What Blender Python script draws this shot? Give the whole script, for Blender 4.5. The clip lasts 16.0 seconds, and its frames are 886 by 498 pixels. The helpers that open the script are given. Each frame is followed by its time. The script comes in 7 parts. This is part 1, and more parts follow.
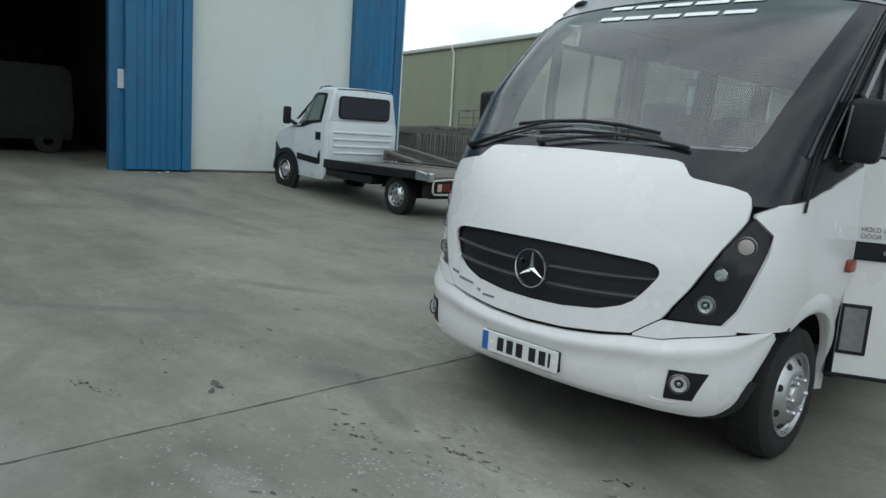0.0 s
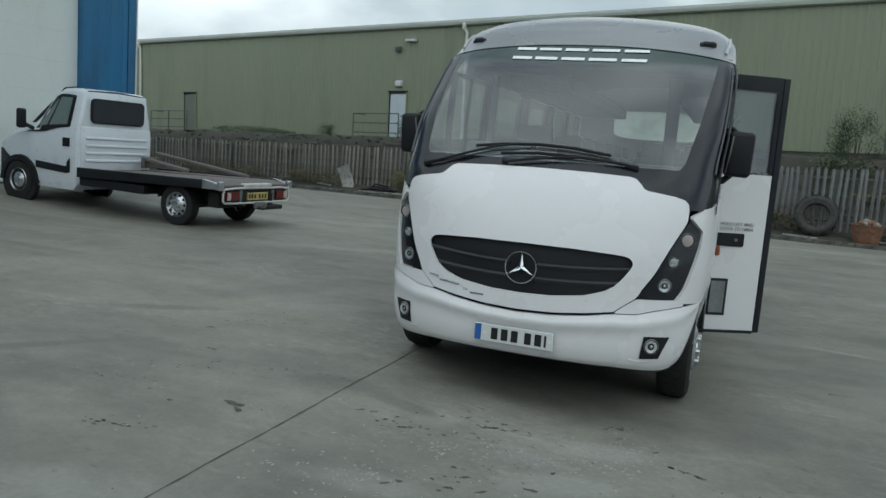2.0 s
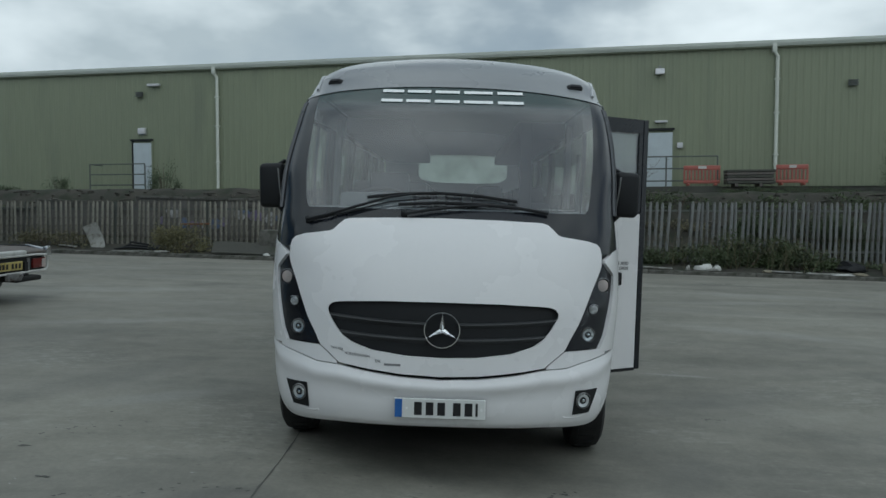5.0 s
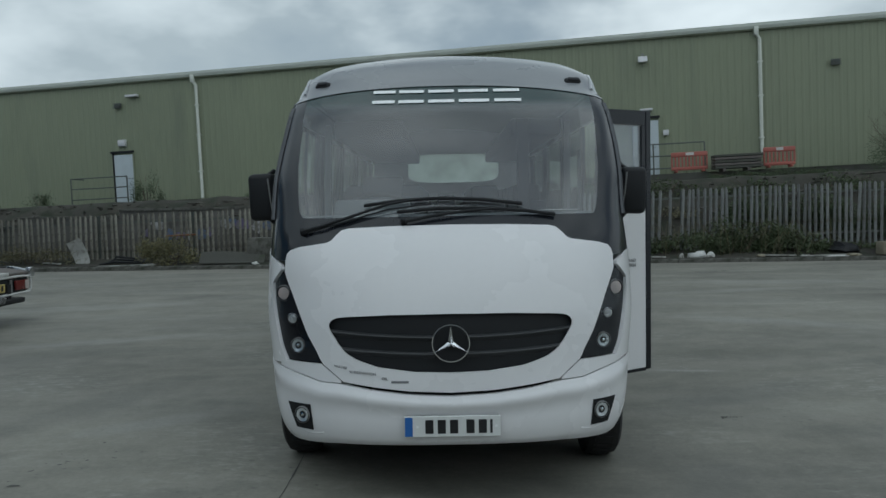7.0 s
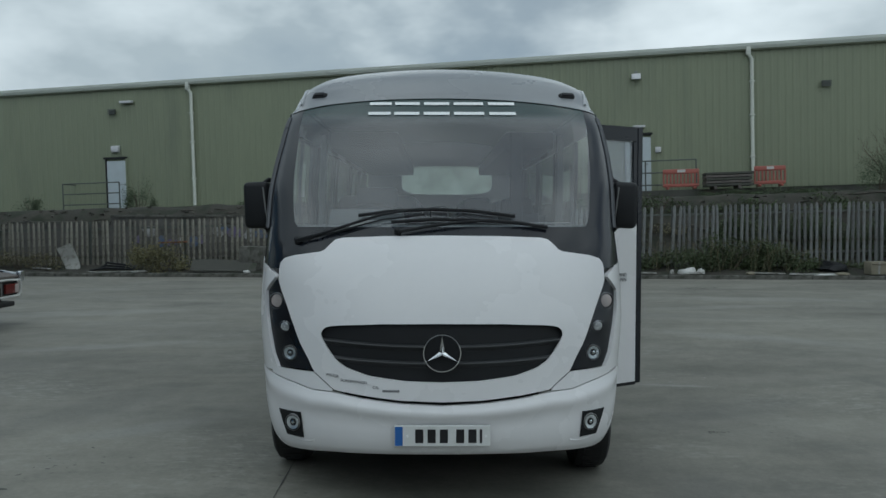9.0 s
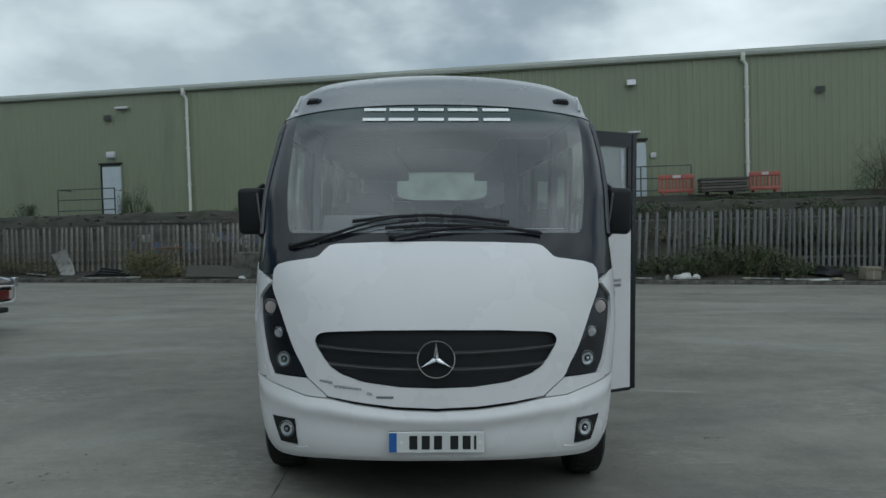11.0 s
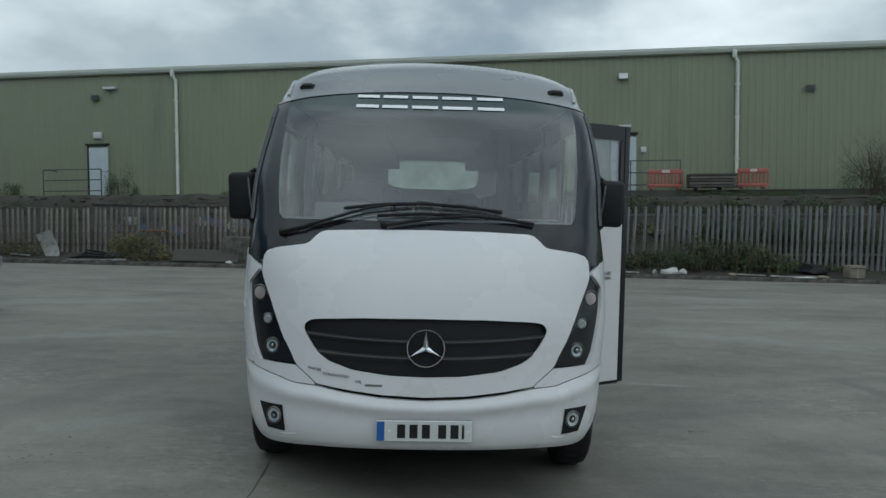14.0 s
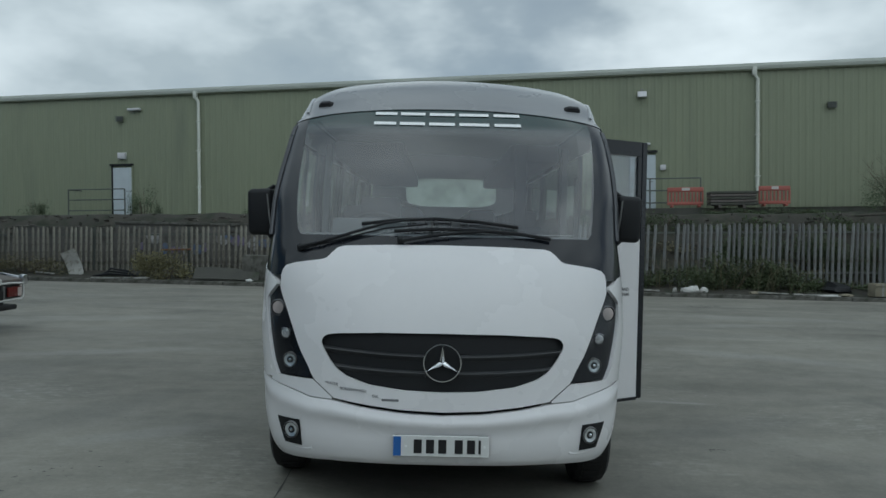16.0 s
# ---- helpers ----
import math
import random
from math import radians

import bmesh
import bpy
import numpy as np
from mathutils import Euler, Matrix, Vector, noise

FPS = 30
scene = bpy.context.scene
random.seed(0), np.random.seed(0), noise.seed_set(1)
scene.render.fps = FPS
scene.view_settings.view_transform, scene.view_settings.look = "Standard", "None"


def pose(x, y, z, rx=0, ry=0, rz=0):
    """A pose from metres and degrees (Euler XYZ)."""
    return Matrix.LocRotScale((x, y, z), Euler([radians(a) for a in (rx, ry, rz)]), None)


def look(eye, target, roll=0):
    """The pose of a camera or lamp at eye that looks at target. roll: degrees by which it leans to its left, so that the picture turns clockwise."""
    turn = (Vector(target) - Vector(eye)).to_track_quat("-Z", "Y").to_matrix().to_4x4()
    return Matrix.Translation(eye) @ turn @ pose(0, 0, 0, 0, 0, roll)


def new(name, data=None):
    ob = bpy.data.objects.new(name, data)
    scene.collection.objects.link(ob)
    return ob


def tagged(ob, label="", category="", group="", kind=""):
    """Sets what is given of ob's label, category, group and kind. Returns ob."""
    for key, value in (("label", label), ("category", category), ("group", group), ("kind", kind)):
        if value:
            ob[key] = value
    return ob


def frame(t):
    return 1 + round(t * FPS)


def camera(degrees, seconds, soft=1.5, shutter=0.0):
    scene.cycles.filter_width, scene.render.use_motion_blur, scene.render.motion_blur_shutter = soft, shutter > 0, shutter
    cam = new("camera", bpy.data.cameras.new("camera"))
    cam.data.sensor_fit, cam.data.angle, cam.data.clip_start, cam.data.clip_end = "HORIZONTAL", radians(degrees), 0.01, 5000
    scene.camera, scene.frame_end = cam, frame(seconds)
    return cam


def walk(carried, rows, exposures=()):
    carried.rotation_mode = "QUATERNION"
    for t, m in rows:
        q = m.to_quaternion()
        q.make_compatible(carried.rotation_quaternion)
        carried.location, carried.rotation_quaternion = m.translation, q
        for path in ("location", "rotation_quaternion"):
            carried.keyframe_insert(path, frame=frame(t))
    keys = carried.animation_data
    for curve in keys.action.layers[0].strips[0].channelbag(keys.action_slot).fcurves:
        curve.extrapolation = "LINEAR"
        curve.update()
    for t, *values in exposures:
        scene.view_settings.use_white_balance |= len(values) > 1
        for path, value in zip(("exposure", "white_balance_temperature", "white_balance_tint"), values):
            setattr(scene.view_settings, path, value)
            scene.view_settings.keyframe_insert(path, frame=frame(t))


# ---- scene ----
cam = camera(61.6, 16.0)
EXPO = [(0.0, 0.01, 6150, 1), (0.5, -0.18, 6100, 1), (1.0, -0.01, 6100, 1), (1.5, -0.13, 6050, 1), (2.0, -0.23, 6050, 1), (2.5, -0.29, 6050, 1), (3.0, -0.49, 5950, 1), (3.5, -0.07, 6050, 1), (4.0, -0.03, 6100, 1), (4.25, -0.45, 6050, 1), (4.5, -0.56, 6000, 1), (7.0, -0.65, 5900, 1), (10.0, -0.63, 5900, 1), (13.0, -0.57, 5900, 1), (16.0, -0.61, 5900, 1)]
PATH = [
    (0, (2.43, -3.06, 1.568), (1.03, -1.669, 1.243), 4.0),
    (0.5, (2.169, -3.561, 1.578), (0.978, -1.987, 1.252), 5.4),
    (0.8, (1.936, -3.747, 1.564), (0.748, -2.169, 1.253), 4.1),
    (1, (1.783, -3.858, 1.553), (0.642, -2.253, 1.203), 3.4),
    (1.3, (1.604, -4.067, 1.547), (0.592, -2.363, 1.277), 4.7),
    (1.5, (1.496, -4.229, 1.547), (0.588, -2.463, 1.305), 3.6),
    (1.8, (1.312, -4.471, 1.557), (0.567, -2.640, 1.254), 4.1),
    (2, (1.171, -4.584, 1.562), (0.48, -2.726, 1.3), 4.3),
    (2.3, (0.940, -4.642, 1.561), (0.243, -2.780, 1.344), 1.6),
    (2.5, (0.798, -4.671, 1.558), (0.194, -2.774, 1.361), 1.1),
    (2.6, (0.737, -4.702, 1.554), (0.2, -2.78, 1.415), 0.1),
    (2.8, (0.634, -4.786, 1.536), (0.331, -2.816, 1.377), 3.7),
    (3, (0.542, -4.841, 1.523), (0.418, -2.854, 1.331), 2.7),
    (3.3, (0.408, -4.853, 1.540), (0.298, -2.870, 1.305), 0.0),
    (3.5, (0.336, -4.854, 1.563), (0.377, -2.873, 1.297), 1.9),
    (3.8, (0.277, -4.754, 1.596), (0.267, -2.782, 1.263), -2.7),
    (4, (0.263, -4.635, 1.605), (0.238, -2.652, 1.348), -1.5),
    (4.3, (0.249, -4.483, 1.600), (0.025, -2.503, 1.424), 0.8),
    (4.5, (0.208, -4.399, 1.581), (0.039, -2.414, 1.41), 2.6),
    (4.7, (0.126, -4.323, 1.556), (0.055, -2.327, 1.446), 2.6),
    (7, (-0.019, -3.996, 1.608), (-0.026, -1.999, 1.491), -1.1),
    (7.3, (-0.018, -4.014, 1.584), (-0.032, -2.016, 1.499), 0.4),
    (7.5, (-0.017, -4.024, 1.571), (-0.048, -2.027, 1.47), -0.3),
    (7.8, (-0.027, -4.011, 1.587), (-0.029, -2.016, 1.445), 1.0),
    (8, (-0.032, -4.004, 1.596), (-0.038, -2.009, 1.464), 0.2),
    (8.5, (-0.009, -4.026, 1.597), (-0.013, -2.029, 1.492), -0.0),
    (8.7, (-0.016, -4.033, 1.599), (0.007, -2.035, 1.505), -0.0),
    (9, (-0.028, -4.036, 1.601), (-0.012, -2.038, 1.517), -0.0),
    (11.5, (-0.014, -4.034, 1.603), (0.022, -2.035, 1.534), -0.1),
    (12, (-0.021, -4.026, 1.601), (0.037, -2.028, 1.53), 0.1),
    (12.5, (-0.034, -4.037, 1.604), (0.023, -2.039, 1.544), 0.0),
    (13, (-0.037, -4.036, 1.597), (0.014, -2.037, 1.544), -0.3),
    (13.5, (-0.021, -4.029, 1.592), (0.019, -2.031, 1.516), 0.3),
    (14, (-0.04, -4.017, 1.6), (0.02, -2.02, 1.503), 1.3),
    (14.5, (-0.036, -4.025, 1.598), (-0.009, -2.027, 1.533), 2.0),
    (15, (-0.034, -4.039, 1.61), (-0.016, -2.04, 1.548), 1.8),
    (15.5, (-0.024, -4.049, 1.612), (-0.008, -2.05, 1.551), 1.4),
    (16, (-0.024, -4.036, 1.578), (-0.017, -2.037, 1.531), 1.2),
]
walk(cam, [(t, look(eye, target, roll)) for t, eye, target, roll in PATH],
     exposures=EXPO)

# ---------------------------------------------------------------- light
SUN_EL, SUN_AZ = radians(58), radians(164)
world = bpy.data.worlds.new("overcast_sky")
scene.world = world
world.use_nodes = True
wn, wl = world.node_tree.nodes, world.node_tree.links
wn.clear()
w_out = wn.new("ShaderNodeOutputWorld")
w_bg = wn.new("ShaderNodeBackground")
w_sky = wn.new("ShaderNodeTexSky")
w_sky.sky_type = "NISHITA"
w_sky.sun_disc = False
w_sky.sun_elevation, w_sky.sun_rotation = SUN_EL, SUN_AZ
w_sky.air_density, w_sky.dust_density = 1.0, 1.5
w_co = wn.new("ShaderNodeTexCoord")
w_map = wn.new("ShaderNodeMapping")
w_map.inputs["Scale"].default_value = (1.0, 1.0, 1.9)
w_map.inputs["Location"].default_value = (1.1, 7.3, 2.4)
w_map.inputs["Rotation"].default_value = (0, 0, radians(30))
w_n1 = wn.new("ShaderNodeTexNoise")
w_n1.inputs["Scale"].default_value, w_n1.inputs["Detail"].default_value, w_n1.inputs["Roughness"].default_value = 1.5, 6.0, 0.5
w_n2 = wn.new("ShaderNodeTexNoise")
w_n2.inputs["Scale"].default_value, w_n2.inputs["Detail"].default_value = 3.0, 5.0
w_gap = wn.new("ShaderNodeValToRGB")      # where the blue shows through
w_gap.color_ramp.elements[0].position, w_gap.color_ramp.elements[1].position = 0.27, 0.50
w_grey = wn.new("ShaderNodeValToRGB")     # bright and dark cloud
w_grey.color_ramp.elements[0].position, w_grey.color_ramp.elements[1].position = 0.42, 0.66
w_grey.color_ramp.elements[0].color = (8.3, 9.0, 9.5, 1)
w_grey.color_ramp.elements[1].color = (16.0, 16.3, 16.5, 1)
w_mix = wn.new("ShaderNodeMixRGB")
wl.new(w_co.outputs["Generated"], w_map.inputs["Vector"])
wl.new(w_map.outputs["Vector"], w_n1.inputs["Vector"])
wl.new(w_map.outputs["Vector"], w_n2.inputs["Vector"])
wl.new(w_n1.outputs["Fac"], w_gap.inputs["Fac"])
wl.new(w_n2.outputs["Fac"], w_grey.inputs["Fac"])
wl.new(w_gap.outputs["Color"], w_mix.inputs["Fac"])
wl.new(w_sky.outputs["Color"], w_mix.inputs["Color1"])
wl.new(w_grey.outputs["Color"], w_mix.inputs["Color2"])
wl.new(w_mix.outputs["Color"], w_bg.inputs["Color"])
wl.new(w_bg.outputs["Background"], w_out.inputs["Surface"])
w_bg.inputs["Strength"].default_value = 0.084
sun_data = bpy.data.lights.new("sun", "SUN")
sun_data.energy, sun_data.angle, sun_data.color = 0.75, radians(110), (1.0, 0.98, 0.955)
sun = new("sun", sun_data)
sun.matrix_basis = look((8, -28, 46.6), (0, 0, 0))
scene.view_settings.exposure = 0.0

# ---------------------------------------------------------------- materials


def node_mat(name):
    m = bpy.data.materials.new(name)
    m.use_nodes = True
    nt = m.node_tree
    return m, nt, nt.nodes["Principled BSDF"]


def tex(nt, kind, scale, detail=4.0, rough=0.55, stretch=None, coord="Object"):
    co = nt.nodes.new("ShaderNodeTexCoord")
    t = nt.nodes.new("ShaderNodeTexNoise" if kind == "noise" else "ShaderNodeTexVoronoi")
    t.inputs["Scale"].default_value = scale
    if kind == "noise":
        t.inputs["Detail"].default_value, t.inputs["Roughness"].default_value = detail, rough
    src = co.outputs[coord]
    if stretch:
        mp = nt.nodes.new("ShaderNodeMapping")
        mp.inputs["Scale"].default_value = stretch
        nt.links.new(src, mp.inputs["Vector"])
        src = mp.outputs["Vector"]
    nt.links.new(src, t.inputs["Vector"])
    return t


def ramp(nt, src, stops):
    r = nt.nodes.new("ShaderNodeValToRGB")
    while len(r.color_ramp.elements) < len(stops):
        r.color_ramp.elements.new(0.5)
    for e, (p, c) in zip(r.color_ramp.elements, stops):
        e.position = p
        e.color = (*c, 1) if len(c) == 3 else c
    nt.links.new(src, r.inputs["Fac"])
    return r


def mixc(nt, fac, a, b, mode="MIX"):
    m = nt.nodes.new("ShaderNodeMixRGB")
    m.blend_type = mode
    for sock, v in (("Fac", fac), ("Color1", a), ("Color2", b)):
        if isinstance(v, (int, float)):
            m.inputs[sock].default_value = v
        elif isinstance(v, tuple):
            m.inputs[sock].default_value = (*v, 1)
        else:
            nt.links.new(v, m.inputs[sock])
    return m.outputs["Color"]


def mat(name, base, rough=0.5, metal=0.0, var=0.12, scale=3.0, fine=60.0, bump=0.05, coat=0.0, dirt=None, dirt_at=0.6, rvar=0.12, per_object=0.0, stretch=None, spec=0.5):
    """A painted, plastic, metal or timber surface: two scales of variation, optional dirt patches, fine relief."""
    m, nt, b = node_mat(name)
    big, small = tex(nt, "noise", scale, 5, stretch=stretch), tex(nt, "noise", fine, 3, stretch=stretch)
    lo, hi = tuple(c * (1 - var) for c in base), tuple(min(1, c * (1 + var)) for c in base)
    col = ramp(nt, big.outputs["Fac"], [(0.3, lo), (0.7, hi)]).outputs["Color"]
    col = mixc(nt, 0.25, col, ramp(nt, small.outputs["Fac"], [(0.35, lo), (0.65, hi)]).outputs["Color"])
    if dirt:
        d = tex(nt, "noise", scale * 2.3, 8, 0.65, stretch=stretch)
        col = mixc(nt, ramp(nt, d.outputs["Fac"], [(dirt_at - 0.05, (0, 0, 0)), (dirt_at + 0.12, (1, 1, 1))]).outputs["Color"], col, dirt)
    if per_object:
        info = nt.nodes.new("ShaderNodeObjectInfo")
        col = mixc(nt, 1.0, col, ramp(nt, info.outputs["Random"], [(0, (1 - per_object,) * 3), (1, (1, 1, 1))]).outputs["Color"], "MULTIPLY")
    nt.links.new(col, b.inputs["Base Color"])
    rr = ramp(nt, big.outputs["Fac"], [(0.3, (max(0, rough - rvar),) * 3), (0.7, (min(1, rough + rvar),) * 3)])
    nt.links.new(rr.outputs["Color"], b.inputs["Roughness"])
    b.inputs["Metallic"].default_value = metal
    b.inputs["Specular IOR Level"].default_value = spec
    if coat:
        b.inputs["Coat Weight"].default_value, b.inputs["Coat Roughness"].default_value = coat, 0.08
    if bump:
        bp = nt.nodes.new("ShaderNodeBump")
        bp.inputs["Strength"].default_value, bp.inputs["Distance"].default_value = bump, 0.01
        nt.links.new(small.outputs["Fac"], bp.inputs["Height"])
        nt.links.new(bp.outputs["Normal"], b.inputs["Normal"])
    return m


def glass_mat(name, tint, ior=1.5, rough=0.02, haze=0.0, band=None):
    m = bpy.data.materials.new(name)
    m.use_nodes = True
    nt = m.node_tree
    nt.nodes.clear()
    out, mix = nt.nodes.new("ShaderNodeOutputMaterial"), nt.nodes.new("ShaderNodeMixShader")
    tr, gl, lw = nt.nodes.new("ShaderNodeBsdfTransparent"), nt.nodes.new("ShaderNodeBsdfGlossy"), nt.nodes.new("ShaderNodeLayerWeight")
    pw, sc = nt.nodes.new("ShaderNodeMath"), nt.nodes.new("ShaderNodeMath")
    r0 = ((ior - 1) / (ior + 1)) ** 2
    lw.inputs["Blend"].default_value = 0.5
    pw.operation, sc.operation = "POWER", "MULTIPLY_ADD"
    pw.inputs[1].default_value, sc.inputs[1].default_value, sc.inputs[2].default_value = 5.0, 1 - r0, r0
    nt.links.new(lw.outputs["Facing"], pw.inputs[0])
    nt.links.new(pw.outputs["Value"], sc.inputs[0])
    tr.inputs["Color"].default_value = (*tint, 1)
    gl.inputs["Roughness"].default_value = rough
    nt.links.new(sc.outputs["Value"], mix.inputs["Fac"])
    body = tr.outputs["BSDF"]
    if band:      # dyed strip along the top edge
        co, sp = nt.nodes.new("ShaderNodeTexCoord"), nt.nodes.new("ShaderNodeSeparateXYZ")
        rg = nt.nodes.new("ShaderNodeMapRange")
        rg.inputs["From Min"].default_value, rg.inputs["From Max"].default_value = band
        nt.links.new(co.outputs["Object"], sp.inputs["Vector"])
        nt.links.new(sp.outputs["Z"], rg.inputs["Value"])
        nt.links.new(mixc(nt, rg.outputs["Result"], tint, (0.10, 0.21, 0.21)), tr.inputs["Color"])
    if haze:      # dusty film painting in sky-reflection haze, thicker in places; the dyed strip is half opaque
        film, df = nt.nodes.new("ShaderNodeMixShader"), nt.nodes.new("ShaderNodeBsdfDiffuse")
        df.inputs["Color"].default_value = (0.42, 0.435, 0.46, 1)
        dn = tex(nt, "noise", 2.2, 5)
        dr = ramp(nt, dn.outputs["Fac"], [(0.3, (haze * 0.6,) * 3), (0.7, (haze * 1.4,) * 3)]).outputs["Color"]
        if band:
            dr = mixc(nt, rg.outputs["Result"], dr, (0.55, 0.55, 0.55))
            nt.links.new(mixc(nt, rg.outputs["Result"], (0.42, 0.435, 0.46), (0.030, 0.070, 0.066)), df.inputs["Color"])
        nt.links.new(dr, film.inputs["Fac"])
        nt.links.new(body, film.inputs[1])
        nt.links.new(df.outputs["BSDF"], film.inputs[2])
        body = film.outputs["Shader"]
    nt.links.new(body, mix.inputs[1])
    nt.links.new(gl.outputs["BSDF"], mix.inputs[2])
    nt.links.new(mix.outputs["Shader"], out.inputs["Surface"])
    return m


def misted_glass():
    """Fogged pane: lets soft light through, clearer in uneven patches."""
    m = bpy.data.materials.new("misted_glass")
    m.use_nodes = True
    nt = m.node_tree
    nt.nodes.clear()
    out, mix = nt.nodes.new("ShaderNodeOutputMaterial"), nt.nodes.new("ShaderNodeMixShader")
    tr, tl = nt.nodes.new("ShaderNodeBsdfTransparent"), nt.nodes.new("ShaderNodeBsdfTranslucent")
    tr.inputs["Color"].default_value, tl.inputs["Color"].default_value = (0.8, 0.84, 0.82, 1), (0.76, 0.84, 0.73, 1)
    n = tex(nt, "noise", 2.5, 5)
    nt.links.new(ramp(nt, n.outputs["Fac"], [(0.35, (0.55,) * 3), (0.65, (0.95,) * 3)]).outputs["Color"], mix.inputs["Fac"])
    nt.links.new(tr.outputs["BSDF"], mix.inputs[1])
    nt.links.new(tl.outputs["BSDF"], mix.inputs[2])
    nt.links.new(mix.outputs["Shader"], out.inputs["Surface"])
    return m


YARD_PATCHES = (
    (0.72, -0.42, 0.36, 0.16, 15, 0.55, 0.33), (0.35, -0.72, 0.30, 0.14, -10, 0.45, 0.31), (-0.25, -1.50, 0.38, 0.16, 10, 0.5, 0.31), (0.55, -1.05, 0.45, 0.2, 30, 0.4, 0.30), (1.6, -1.6, 0.6, 0.2, -20, 0.45, 0.30),
    (2.38, 3.30, 0.45, 0.06, -8, 0.5, 0.36), (6.2, 12.6, 1.6, 0.18, -4, 0.6, 0.07), (5.0, 9.2, 1.8, 0.3, 12, 0.4, 0.30), (-4.2, 5.2, 1.4, 0.25, 20, 0.35, 0.28), (-2.2, 1.6, 0.8, 0.2, 30, 0.35, 0.27),
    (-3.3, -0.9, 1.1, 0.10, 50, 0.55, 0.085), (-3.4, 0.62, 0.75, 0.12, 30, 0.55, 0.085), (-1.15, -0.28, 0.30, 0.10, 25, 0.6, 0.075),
    (-2.9, 2.2, 1.4, 0.35, 62, 0.40, 0.09), (-4.6, 4.2, 1.8, 0.5, 40, 0.35, 0.09), (4.4, 2.9, 0.9, 0.10, -75, 0.5, 0.08), (2.7, -0.44, 0.7, 0.2, -15, 0.45, 0.31),
    (4.3, 5.8, 1.5, 0.35, -30, 0.40, 0.28), (2.6, 2.4, 1.3, 0.3, 30, 0.40, 0.09), (3.6, 8.2, 2.6, 0.5, -12, 0.40, 0.09), (6.5, 10.5, 3.0, 0.5, -8, 0.40, 0.28),
    # first in this row: broad darker patch in front of the coach
    (0.0, -0.9, 1.1, 0.5, -5, 0.35, 0.09), (0.62, -0.95, 0.42, 0.16, 20, 0.45, 0.32), (-6.0, 8.5, 2.5, 0.5, 15, 0.4, 0.28), (-2.2, -1.9, 0.9, 0.12, -35, 0.4, 0.09),
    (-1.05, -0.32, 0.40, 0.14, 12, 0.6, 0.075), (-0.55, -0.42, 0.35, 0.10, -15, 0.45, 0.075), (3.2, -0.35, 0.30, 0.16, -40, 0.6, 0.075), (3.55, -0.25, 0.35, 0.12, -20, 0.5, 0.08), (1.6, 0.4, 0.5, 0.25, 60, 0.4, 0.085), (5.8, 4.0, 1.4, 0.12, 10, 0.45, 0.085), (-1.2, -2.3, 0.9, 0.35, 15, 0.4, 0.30))


